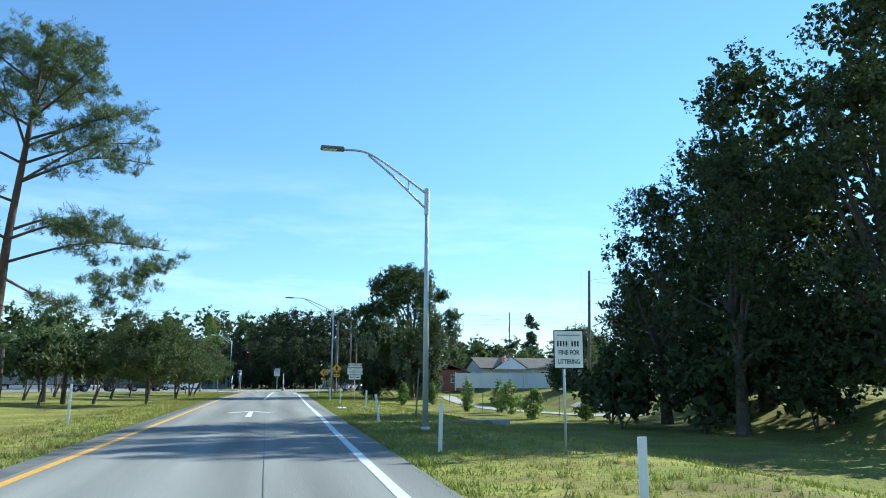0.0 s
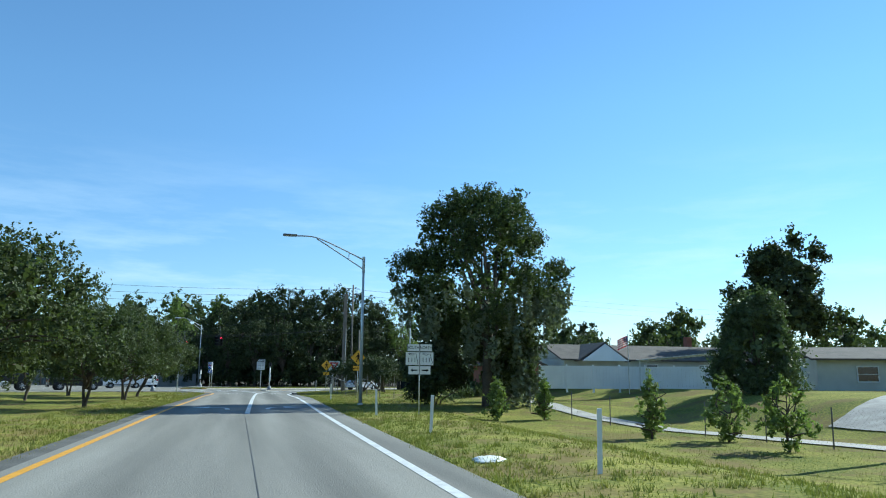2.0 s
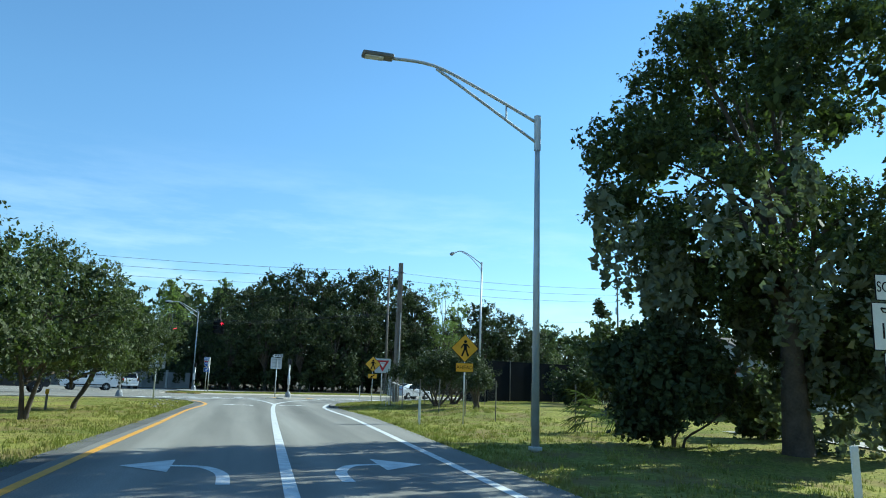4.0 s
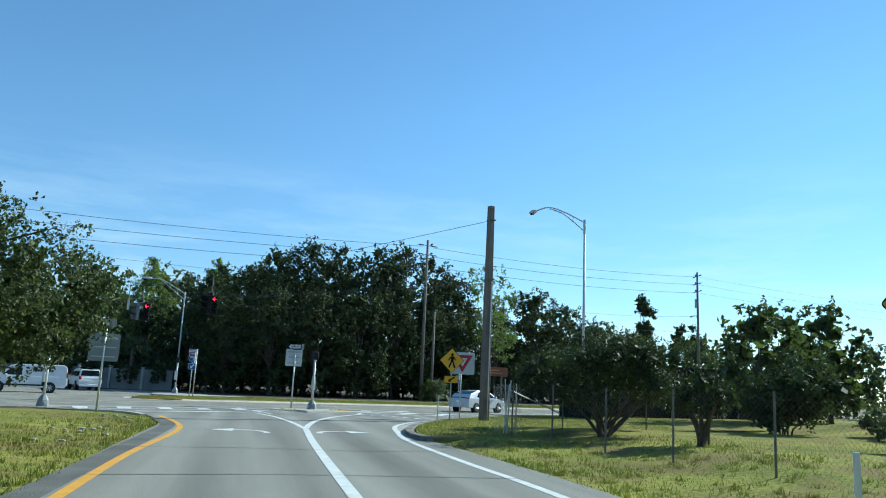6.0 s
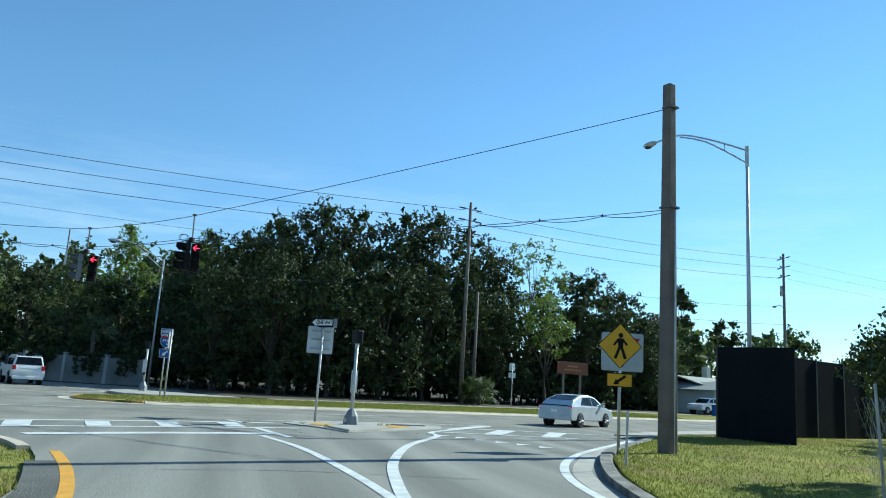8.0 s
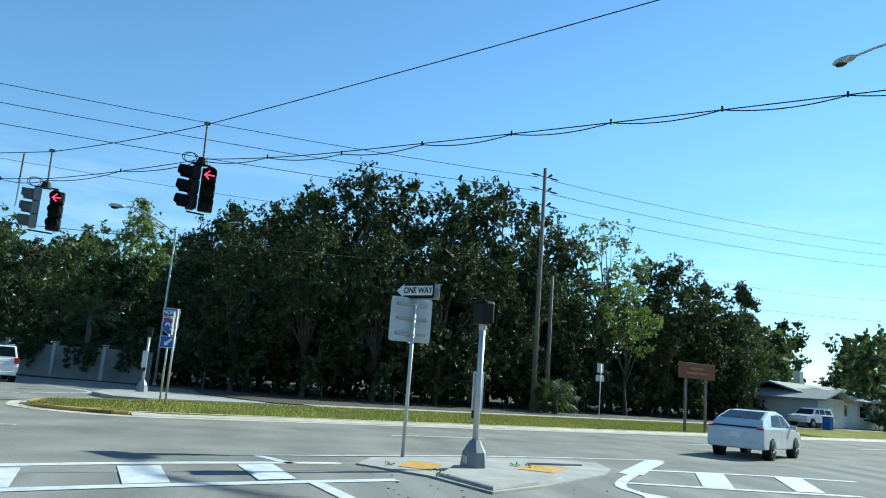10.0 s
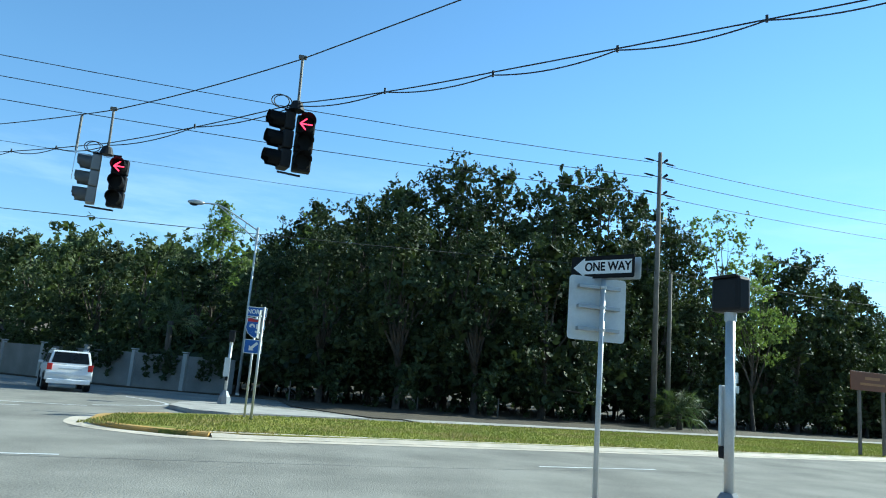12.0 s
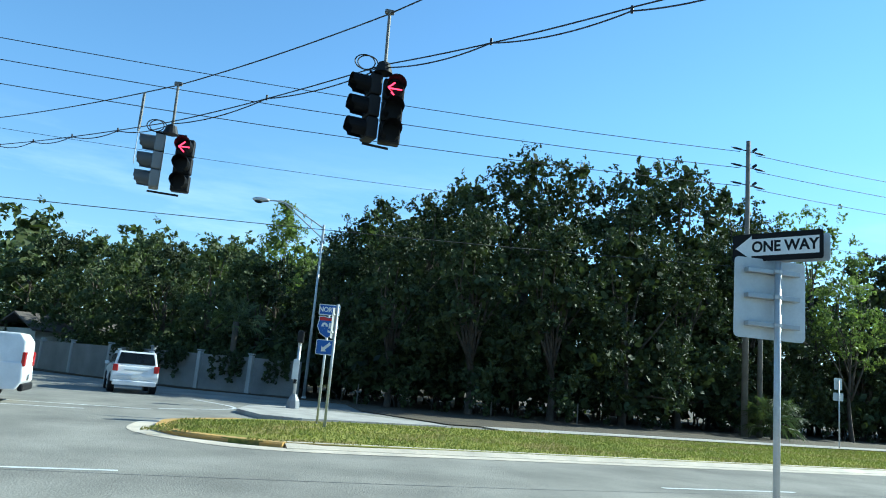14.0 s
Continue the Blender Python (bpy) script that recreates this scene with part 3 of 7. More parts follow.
# ---- trees ----
def leaf_cards(centres, radii, counts, size, rng, flat=0.55, hang=0.0, thin=0.66, core=9, facing=None):
    """Small folded leaves on short ragged sprays round the centres; returns points and faces."""
    pts, fcs = [], []
    total = 0
    for c, r, n, way in zip(centres, radii, counts, facing or [np.zeros(3)] * len(radii)):
        m = max(5, n // 9)
        d = rng.normal(size=(m, 3))
        d /= np.linalg.norm(d, axis=1)[:, None]
        out = r * rng.uniform(0.3, 1.1, m) ** 0.7
        root = d * out[:, None] * np.array((1, 1, flat + 0.25))
        axis = d + rng.normal(size=(m, 3)) * 0.5 + np.array((0, 0, 0.25))
        axis /= np.linalg.norm(axis, axis=1)[:, None]
        k = rng.integers(0, m, n)
        along = rng.uniform(-0.5, 0.5, n) * r * 0.62
        p = np.asarray(c) + root[k] + axis[k] * along[:, None] + rng.normal(size=(n, 3)) * r * 0.1
        p[:, 2] -= hang * rng.uniform(0, 1, n) * r
        face = d[k] * 0.6 + way * 0.8 + np.array((0, 0, 0.45)) + rng.normal(size=(n, 3)) * 0.45
        a = axis[k] * 0.6 + rng.normal(size=(n, 3)) * 0.7
        a /= np.linalg.norm(a, axis=1)[:, None]
        b = np.cross(face, a)
        b /= np.linalg.norm(b, axis=1)[:, None]
        s = size * rng.uniform(0.55, 1.3, n)[:, None]
        up = np.cross(a, b) * s * 0.22
        quad = np.stack([p - a * s, p - b * s * thin + up, p + a * s, p + b * s * thin + up], 1).reshape(-1, 3)
        pts.append(quad)
        idx = total + np.arange(n * 4).reshape(n, 4)
        fcs.append(idx)
        total += n * 4
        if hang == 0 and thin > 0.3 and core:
            # larger leaf cards added inside the clump to stop light passing through
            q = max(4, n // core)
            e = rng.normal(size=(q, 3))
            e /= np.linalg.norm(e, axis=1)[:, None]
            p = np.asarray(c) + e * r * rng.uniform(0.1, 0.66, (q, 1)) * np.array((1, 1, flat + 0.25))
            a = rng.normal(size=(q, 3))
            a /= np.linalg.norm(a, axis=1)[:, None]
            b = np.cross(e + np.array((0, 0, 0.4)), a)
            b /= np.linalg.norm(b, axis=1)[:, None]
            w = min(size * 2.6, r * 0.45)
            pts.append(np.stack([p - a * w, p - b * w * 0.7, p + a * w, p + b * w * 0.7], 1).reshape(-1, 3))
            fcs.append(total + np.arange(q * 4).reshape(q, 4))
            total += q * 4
    return np.concatenate(pts), np.concatenate(fcs)


def card_part(name, centres, radii, counts, size, rng, material, parent, flat=0.55, hang=0.0, label="", thin=0.66, core=9, facing=None):
    p, f = leaf_cards(centres, radii, counts, size, rng, flat, hang, thin, core, facing)
    mesh = bpy.data.meshes.new(name)
    mesh.from_pydata(p.tolist(), [], f.tolist())
    mesh.materials.append(material)
    ob = new(name, mesh)
    ob.parent = parent
    if label:
        tagged(ob, label)
    return ob


def crown_blobs(rng, n, rx, rz, cz, r_lo, r_hi, lean=0.0, bottom=-0.85):
    """Clump centres spread over a lumpy crown, most near its skin."""
    out, rad = [], []
    while len(out) < n:
        d = rng.normal(size=3)
        d /= np.linalg.norm(d)
        if d[2] < bottom:
            continue
        s = rng.uniform(0.25, 1.0) ** 0.45
        lump = 1 + 0.16 * math.sin(3 * math.atan2(d[1], d[0]) + 7 * d[2]) + rng.uniform(-0.1, 0.1)
        out.append((d[0] * rx * s * lump + lean * d[2], d[1] * rx * s * lump, cz + d[2] * rz * s * lump))
        rad.append(rng.uniform(r_lo, r_hi))
    return out, rad


def crown_profile(rng, n, prof, r_lo, r_hi, boughs=0, tight=0.5):
    """Clump centres inside a crown given by rows of height, half-width and sideways offset."""
    zs, ws = [p[0] for p in prof], [p[1] for p in prof]
    cs = [p[2] if len(p) > 2 else 0.0 for p in prof]
    heads = [(rng.uniform(0, 2 * math.pi), rng.uniform(zs[0], zs[-1])) for _ in range(boughs)]
    out, rad = [], []
    while len(out) < n:
        z = rng.uniform(zs[0], zs[-1])
        a = rng.uniform(0, 2 * math.pi)
        if boughs and rng.uniform() < tight:
            h = heads[int(rng.integers(boughs))]
            a, z = h[0] + rng.normal() * 0.3, min(max(h[1] + rng.normal() * 0.55, zs[0]), zs[-1])
        w = float(np.interp(z, zs, ws))
        if rng.uniform(0, max(ws)) > w:
            continue
        k = rng.uniform(0.05, 1.0) ** 0.5 * (1 + 0.12 * math.sin(3 * a + z))
        r = min(rng.uniform(r_lo, r_hi), max(0.4, w * 0.6))
        reach = max(w - r * 0.75, 0.1) * k
        out.append((reach * math.cos(a) + float(np.interp(z, zs, cs)), reach * math.sin(a), z))
        rad.append(r)
    return out, rad


def crown_lobes(rng, prof, count, lobe_r, n, r_lo, r_hi, wisps=0.0):
    """Clumps on the skins of leafy lobes that fill a crown; returns clump centres, radii, the lobes and the ways they face."""
    zs, ws = [p[0] for p in prof], [p[1] for p in prof]
    cs = [p[2] if len(p) > 2 else 0.0 for p in prof]
    lobes = []
    for k in range(count):
        z = zs[0] + (zs[-1] - zs[0]) * (k + rng.uniform(0.2, 0.8)) / count
        w, c = float(np.interp(z, zs, ws)), float(np.interp(z, zs, cs))
        r = min(lobe_r * rng.uniform(0.7, 1.25), max(w * 0.75, 0.5 * lobe_r))
        a = k * 2.4 + rng.uniform(-0.5, 0.5)
        reach = max(w - r, 0.0) * rng.uniform(0.55, 1.0) ** 0.5
        z = min(max(z, zs[0] + 0.6 * r), zs[-1] - 0.75 * r)
        lobes.append((np.array((c + reach * math.cos(a), reach * math.sin(a), z)), r, np.array((math.cos(a), math.sin(a), 0.35)) * (reach / (w + 0.01))))
    weight = np.array([q[1] ** 2 for q in lobes])
    weight /= weight.sum()
    for k in range(count // 4):
        z = zs[0] + (zs[-1] - zs[0]) * (0.25 + 0.6 * (k + 0.5) / (count // 4))
        w, c = float(np.interp(z, zs, ws)), float(np.interp(z, zs, cs))
        a = k * 2.4 + 1.0
        lobes.append((np.array((c + 0.28 * w * math.cos(a), 0.28 * w * math.sin(a), z)), min(lobe_r * 1.2, w * 0.6), np.zeros(3)))
    out, rad, ways = [], [], []
    for tries in range(n * 6):
        if len(out) == n:
            break
        i = int(rng.choice(count, p=weight))
        p, r, way = lobes[i]
        d = rng.normal(size=3) + way * 0.9
        d /= np.linalg.norm(d)
        q = p + d * r * rng.uniform(0.72, 1.0) * np.array((1, 1, 0.82))
        if any(np.linalg.norm(q - o[0]) < 0.6 * o[1] for j, o in enumerate(lobes) if j != i) or q[2] < zs[0] - 0.4:
            continue
        ways.append(d)
        if rng.uniform() < wisps:
            out.append(tuple(q + d * r * rng.uniform(0.2, 0.45)))
            rad.append(r_lo * rng.uniform(0.45, 0.8))
        else:
            out.append(tuple(q))
            rad.append(rng.uniform(r_lo, r_hi))
    return out, rad, lobes, ways


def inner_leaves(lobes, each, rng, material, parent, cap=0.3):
    """Broad sprays added deep inside each lobe to block light through it."""
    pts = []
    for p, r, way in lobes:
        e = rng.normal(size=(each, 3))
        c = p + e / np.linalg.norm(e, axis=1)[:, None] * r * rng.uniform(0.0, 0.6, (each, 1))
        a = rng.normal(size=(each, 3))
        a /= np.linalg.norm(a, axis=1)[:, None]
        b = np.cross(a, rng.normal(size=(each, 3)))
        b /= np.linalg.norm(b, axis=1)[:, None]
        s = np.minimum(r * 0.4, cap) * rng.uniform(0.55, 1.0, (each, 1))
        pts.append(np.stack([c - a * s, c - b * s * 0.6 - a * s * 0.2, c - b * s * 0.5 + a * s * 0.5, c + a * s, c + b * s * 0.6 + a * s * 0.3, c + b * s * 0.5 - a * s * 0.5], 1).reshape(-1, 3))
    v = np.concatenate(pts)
    return raw("inner_filler", v.tolist(), np.arange(len(v)).reshape(-1, 6).tolist(), material, parent)


def limbs(rng, height, spread, r, fork, count, material, parent, tips=(), lean=(0, 0), stems=1, split=False):
    """A tapered trunk and limbs that reach towards the clumps."""
    bm = bmesh.new()
    for s in range(stems):
        off = Vector((rng.normal() * 0.12, rng.normal() * 0.12, 0)) if stems > 1 else Vector()
        top = Vector((lean[0] + off.x * 8, lean[1] + off.y * 8, height))
        trunk = [off + Vector((0, 0, -0.3)), off + Vector((0, 0, 0.25)), off.lerp(top, 0.3) + Vector((rng.normal() * 0.08, rng.normal() * 0.08, 0)), off.lerp(top, 0.65) + Vector((rng.normal() * 0.15, rng.normal() * 0.15, 0)), top]
        rr = r / math.sqrt(stems)
        tube(bm, smooth_line(trunk, 3), [rr * k for k in np.linspace(1.25, 0.2, 13)], 9)
    trunk_part = part("trunk", bm, material, parent, smooth=True)
    bm = bmesh.new()
    chosen = [tips[int(i)] for i in rng.choice(len(tips), min(count, len(tips)), replace=False)] if len(tips) else []
    for t in chosen:
        t = Vector(t)
        k = rng.uniform(fork, 0.9)
        k = min(k, max(0.15, (t.z / height) - 0.08))
        base = Vector((lean[0] * k, lean[1] * k, height * k))
        mid = base.lerp(t, 0.5) + Vector((rng.normal() * 0.3, rng.normal() * 0.3, 0.1 * (t - base).length))
        r0 = r * (1 - k) * 0.6 + 0.02
        tube(bm, smooth_line([base, mid, t], 3), [r0 * q for q in np.linspace(1, 0.15, 7)], 6)
        if split:
            part("limb", bm, material, parent, smooth=True)
            bm = bmesh.new()
    if split or not chosen:
        bm.free()
    else:
        tagged(part("branchwork", bm, material, parent, smooth=True), kind="stuff")
    return trunk_part


def broadleaf(name, label, seed, height, rx, trunk_h, leaf, leaf_size, clumps, per, r=0.22, limb_count=14, at=(0, 0, 0), turn=0, group="", stems=1, r_lo=0.8, r_hi=1.5, flat=0.6, bottom=-0.85, lean=(0, 0), moss=0, bark=None, prof=None, boughs=0, split=False, core=9, tight=0.5, lobes=None, wisps=0.0, inner=56):
    rng = np.random.default_rng(seed)
    tree = thing(name, label, "tree", at, turn, group)
    rz = (height - trunk_h) / 2
    centres, radii = crown_blobs(rng, clumps, rx * 0.85, rz * 0.9, trunk_h + rz, r_lo, r_hi, bottom=bottom)
    if prof:
        centres, radii = crown_profile(rng, clumps, prof, r_lo, r_hi, boughs, tight)
    tips, ways = centres, None
    if lobes:
        centres, radii, masses, ways = crown_lobes(rng, prof, lobes[0], lobes[1], clumps, r_lo, r_hi, wisps)
        tips = [tuple(q[0]) for q in masses] + centres[::6]
        core = 0
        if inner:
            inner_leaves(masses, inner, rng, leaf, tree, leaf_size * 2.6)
    limbs(rng, trunk_h + rz * 1.2, rx, r, 0.25, limb_count, bark or BARK, tree, tips, lean, stems, split)
    card_part("crown", centres, radii, [int(per * (q / r_hi) ** 2) + 6 for q in radii], leaf_size, rng, leaf, tree, flat, core=core, facing=ways)
    if moss:
        low = [c for c in centres if c[2] < trunk_h + rz * 1.1]
        pick = [low[int(i)] for i in rng.choice(len(low), min(moss, len(low)), replace=False)]
        card_part("hanging_moss", [(c[0], c[1], c[2] - 0.9) for c in pick], [0.45] * len(pick), [90] * len(pick), 0.16, rng, MOSS, tree, flat=1.6, hang=2.2, label="grey hanging moss")
    return tree


def bush(name, label, seed, rx, h, leaf, leaf_size, clumps, per, at, group="", category="shrub", stems=3):
    rng = np.random.default_rng(seed)
    ob = thing(name, label, category, at, rng.uniform(0, 360), group)
    centres, radii = crown_blobs(rng, clumps, rx * 0.75, h * 0.42, h * 0.56, rx * 0.22, rx * 0.4, bottom=-0.95)
    limbs(rng, h * 0.7, rx, 0.035 + 0.01 * h, 0.2, 7, BARK, ob, centres, stems=stems)
    card_part("foliage", centres, radii, [per] * len(radii), leaf_size, rng, leaf, ob, 0.75)
    return ob


def place(ob, x, y, z=None, turn=0.0, scale=1.0):
    c = copy_thing(ob, pose(x, y, ground_z(x, y) if z is None else z, 0, 0, turn) @ Matrix.Diagonal((scale, scale, scale, 1)))
    return c


WOODS = "trees of the woods"
rng = np.random.default_rng(5)
# prototypes stand at their own places in the woods
EDGE_OAK = "tall dark evergreen oak at the edge of the woods"
OAK_PROF = [(1.5, 3.4), (4, 4.6), (8, 5.0), (11.5, 4.6), (14, 3.6), (16, 2.3), (17.2, 0.9)]
LOW_PROF = [(0.4, 3.2), (2, 4.0), (5, 4.1), (7.6, 3.3), (9.4, 2.0), (10.2, 0.8)]
proto = [
    broadleaf("oak_tree", EDGE_OAK, 11, 17.2, 5.0, 1.2, LEAF_DARK, 0.118, 185, 92, 0.28, 16, (7.4, 166.0, 0.05), 0, WOODS, r_lo=0.45, r_hi=0.85, lobes=(22, 1.75), prof=OAK_PROF),
    broadleaf("oak_tree", EDGE_OAK, 12, 17.2, 5.0, 1.5, LEAF_DARK, 0.118, 185, 92, 0.28, 16, (14.6, 165.2, 0.05), 0, WOODS, r_lo=0.45, r_hi=0.85, lobes=(20, 1.9), prof=OAK_PROF),
    broadleaf("oak_tree", "broad dark oak with boughs down to the ground", 13, 10.2, 4.2, 0.4, LEAF_DARK, 0.118, 145, 86, 0.22, 12, (3.4, 157.6, 0.05), 0, WOODS, r_lo=0.45, r_hi=0.8, lobes=(17, 1.5), prof=LOW_PROF),
    broadleaf("woodland_tree", "green leafy tree at the edge of the woods", 14, 10.2, 4.2, 0.6, LEAF_MID, 0.115, 140, 82, 0.2, 12, (-13.5, 171.0, 0.05), 0, WOODS, r_lo=0.4, r_hi=0.8, lobes=(18, 1.4), prof=LOW_PROF),
    broadleaf("oak_tree", "tall dark oak deep in the woods", 15, 17.5, 6.0, 1.2, LEAF_DARK, 0.28, 70, 40, 0.28, 6, (5.0, 175.5, 0.05), 0, WOODS, r_lo=0.8, r_hi=1.3, lobes=(14, 2.3), inner=26, prof=OAK_PROF),
    broadleaf("woodland_tree", "green tree deep in the woods", 16, 10.4, 5.0, 0.6, LEAF_MID, 0.24, 56, 40, 0.2, 6, (-13.0, 181.0, 0.05), 0, WOODS, r_lo=0.7, r_hi=1.2, lobes=(12, 1.8), inner=26, prof=LOW_PROF),
]
spots = [
    # x, y, prototype, scale
    (10.8, 166.6, 1, 1.0), (18.2, 166.6, 0, 1.03), (22.2, 168.6, 1, 1.0), (25.8, 171.0, 0, 0.9), (3.9, 167.0, 1, 0.88), (1.1, 168.6, 0, 0.83), (-2.2, 172.4, 1, 0.86), (-4.4, 173.2, 0, 0.72),
    (-0.8, 158.8, 2, 0.9), (7.8, 157.9, 2, 1.0), (12.2, 159.4, 2, 1.05), (16.6, 162.4, 2, 1.0), (21.2, 164.4, 2, 0.95), (25.0, 166.0, 2, 0.85), (-4.4, 165.6, 2, 0.85),
    (11.0, 177.0, 4, 0.97), (18.0, 179.0, 4, 1.0), (-0.5, 180.0, 4, 0.86), (26.0, 179.0, 4, 0.92), (3.5, 186.0, 4, 0.98), (14.0, 188.0, 4, 1.02), (22.0, 188.0, 4, 1.0),
    (-8.0, 184.0, 4, 0.6), (30.0, 180.0, 4, 0.75), (7.0, 194.0, 4, 1.0), (-10.0, 196.0, 5, 1.3), (28.0, 190.0, 4, 0.9), (45.0, 184.0, 4, 0.66), (52.0, 190.0, 4, 0.7),
    (37.0, 171.6, 2, 1.36), (41.8, 173.6, 2, 1.25), (34.0, 176.5, 4, 0.72), (46.6, 176.0, 2, 1.05), (39.6, 179.0, 4, 0.72), (50.4, 179.0, 3, 0.95), (33.2, 169.8, 2, 0.75), (44.2, 172.8, 2, 0.8), (55.5, 186.5, 3, 1.15), (60.0, 190.0, 3, 1.1),
    (-9.8, 169.6, 2, 0.85), (-17.5, 174.4, 2, 0.95), (-21.0, 178.2, 3, 1.08), (-26.0, 183.6, 3, 1.12), (-31.0, 188.6, 2, 1.15), (-36.5, 194.5, 5, 1.2), (-19.0, 187.0, 5, 1.12), (-27.0, 195.0, 5, 1.25), (-44.0, 203.5, 5, 1.3), (-36.0, 206.0, 5, 1.4), (-53.0, 213.0, 5, 1.4),
]
for x, y, k, s in spots:
    place(proto[k], x, y, 0.05, rng.uniform(0, 360), s)
# low growth under the woods
under = bush("understory_bush", "dark understory bush at the foot of the woods", 21, 2.2, 3.2, LEAF_DARK, 0.3, 14, 16, (2.0, 161.0, 0.05), "understory bushes")
for k in range(30):
    x = -8.0 + 2.05 * k
    for row in (0, 1, 2):
        y = float(np.interp(x, [-8, 0, 10, 25, 50], [164.8, 159.6, 160.2, 166.2, 176.6])) + 4.6 * row + rng.uniform(-0.8, 0.8)
        place(under, x + rng.uniform(-0.5, 0.5), y, 0.05, rng.uniform(0, 360), rng.uniform(0.75, 1.1) + 0.35 * row)
for x, y, s in ((-10.5, 167.2, 0.9), (-16, 171.6, 0.9), (-20, 175.6, 0.9), (-13.0, 169.5, 1.0), (-24, 180.0, 1.0)):
    place(under, x, y, 0.05, rng.uniform(0, 360), s)

# lighter trees that stand out
broadleaf("sweetgum_tree", "tall light-green pointed tree behind the boundary wall", 31, 17.0, 3.6, 1.0, LEAF_LIGHT, 0.105, 170, 90, 0.2, 18, (-11.2, 187.0, 0.05), 0, WOODS, r_lo=0.45, r_hi=0.8, lobes=(24, 1.2), wisps=0.15, prof=[(2.0, 2.8), (5, 4.0), (9, 3.8), (12, 2.9), (14.6, 1.8), (16.9, 0.5)])
broadleaf("sweetgum_tree", "light-green treetop rising from the woods", 32, 18.8, 2.0, 9.0, LEAF_LIGHT, 0.14, 60, 90, 0.18, 8, (-3.4, 194.0, 0.05), 0, WOODS, r_lo=0.4, r_hi=0.75, lobes=(10, 1.0), prof=[(9.0, 2.6), (13, 2.6), (16, 1.6), (18.8, 0.4)])
broadleaf("olive_treetop", "brownish-olive broad tree far behind the woods", 34, 18.6, 5.0, 4.0, LEAF_OLIVE, 0.22, 60, 60, 0.25, 8, (-8.6, 214.0, 0.05), 0, WOODS, r_lo=0.7, r_hi=1.2, lobes=(12, 1.9), inner=14, prof=[(4, 4.5), (9, 5.6), (14, 4.6), (17, 2.8), (18.6, 1.0)])
broadleaf("open_tree", "tall open tree with sparse light-green leaves", 33, 17.2, 4.4, 5.0, LEAF_LIGHT, 0.1, 270, 95, 0.2, 44, (30.4, 171.6, 0.05), 0, WOODS, r_lo=0.3, r_hi=0.6, lobes=(20, 1.15), inner=0, wisps=0.25, prof=[(6.5, 2.0), (9, 3.6), (12.5, 4.4), (15, 3.6), (17.1, 1.4)])
broadleaf("yellow_green_tree", "small bright yellow-green tree at the woods' edge", 35, 10.8, 2.8, 3.0, LEAF_LIGHT, 0.075, 110, 110, 0.16, 16, (29.6, 165.6, 0.05), 0, WOODS, r_lo=0.35, r_hi=0.6, lobes=(14, 1.0), inner=6, prof=[(5.0, 2.0), (7, 3.0), (9, 2.6), (10.8, 1.0)])

# row of street trees on the verge beside the ramp
ROW = "row of verge trees"
ELM_PROF = [(1.7, 2.4, 0.2), (2.4, 3.9, 0.3), (3.6, 4.5, 0.3), (4.7, 3.7, 0.2), (5.5, 2.3, 0.1), (6.1, 0.8, 0.0)]
elm = broadleaf("verge_tree", "round-headed olive-green verge tree on a short trunk", 41, 6.2, 3.0, 1.4, LEAF_OLIVE, 0.062, 400, 110, 0.15, 26, (-7.7, 58.6, ground_z(-7.7, 58.6)), 0, ROW, r_lo=0.3, r_hi=0.6, stems=2, lobes=(36, 1.0), wisps=0.2, inner=80, prof=ELM_PROF)
elm2 = broadleaf("verge_tree", "leaning olive-green verge tree on a short trunk", 42, 6.2, 3.0, 1.4, LEAF_OLIVE, 0.062, 360, 110, 0.14, 26, (-7.4, 90.5, ground_z(-7.4, 90.5)), 0, ROW, r_lo=0.3, r_hi=0.6, stems=2, lobes=(34, 1.0), wisps=0.2, inner=70, prof=[(1.8, 2.2, 0.3), (2.5, 3.6, 0.5), (3.7, 4.1, 0.5), (5.0, 3.3, 0.3), (6.4, 0.9, 0.1)])
far_elm = broadleaf("verge_tree", "olive-green verge tree standing back from the ramp", 44, 5.8, 3.0, 1.4, LEAF_OLIVE, 0.12, 80, 46, 0.13, 14, (-12.2, 63.0, ground_z(-12.2, 63.0)), 0, ROW, r_lo=0.4, r_hi=0.7, stems=2, lobes=(14, 1.1), wisps=0.2, prof=[(2.0, 1.8), (2.8, 2.9), (3.8, 3.1), (4.8, 2.4), (5.8, 1.0)])
broadleaf("verge_tree", "broad olive-green verge tree reaching over the grass", 43, 5.6, 3.2, 1.4, LEAF_OLIVE, 0.05, 560, 150, 0.15, 34, (-7.75, 100.2, ground_z(-7.75, 100.2)), 0, ROW, r_lo=0.28, r_hi=0.55, stems=2, lobes=(40, 1.0), wisps=0.2, inner=70, prof=[(1.7, 2.6, 0.4), (2.4, 4.0, 0.5), (3.6, 4.4, 0.5), (4.4, 3.5, 0.4), (5.1, 1.8, 0.2), (5.4, 0.7, 0.1)])
for x, y, k, s in ((-7.5, 77.0, elm, 0.9), (-13.5, 104.0, elm2, 0.9), (-15.0, 59.0, far_elm, 0.9), (-13.6, 78.0, far_elm, 0.95), (-14.0, 92.0, far_elm, 1.0), (-19.0, 70.0, far_elm, 1.05), (-20.0, 84.0, far_elm, 1.1)):
    place(k, x, y, None, rng.uniform(-40, 40), s)

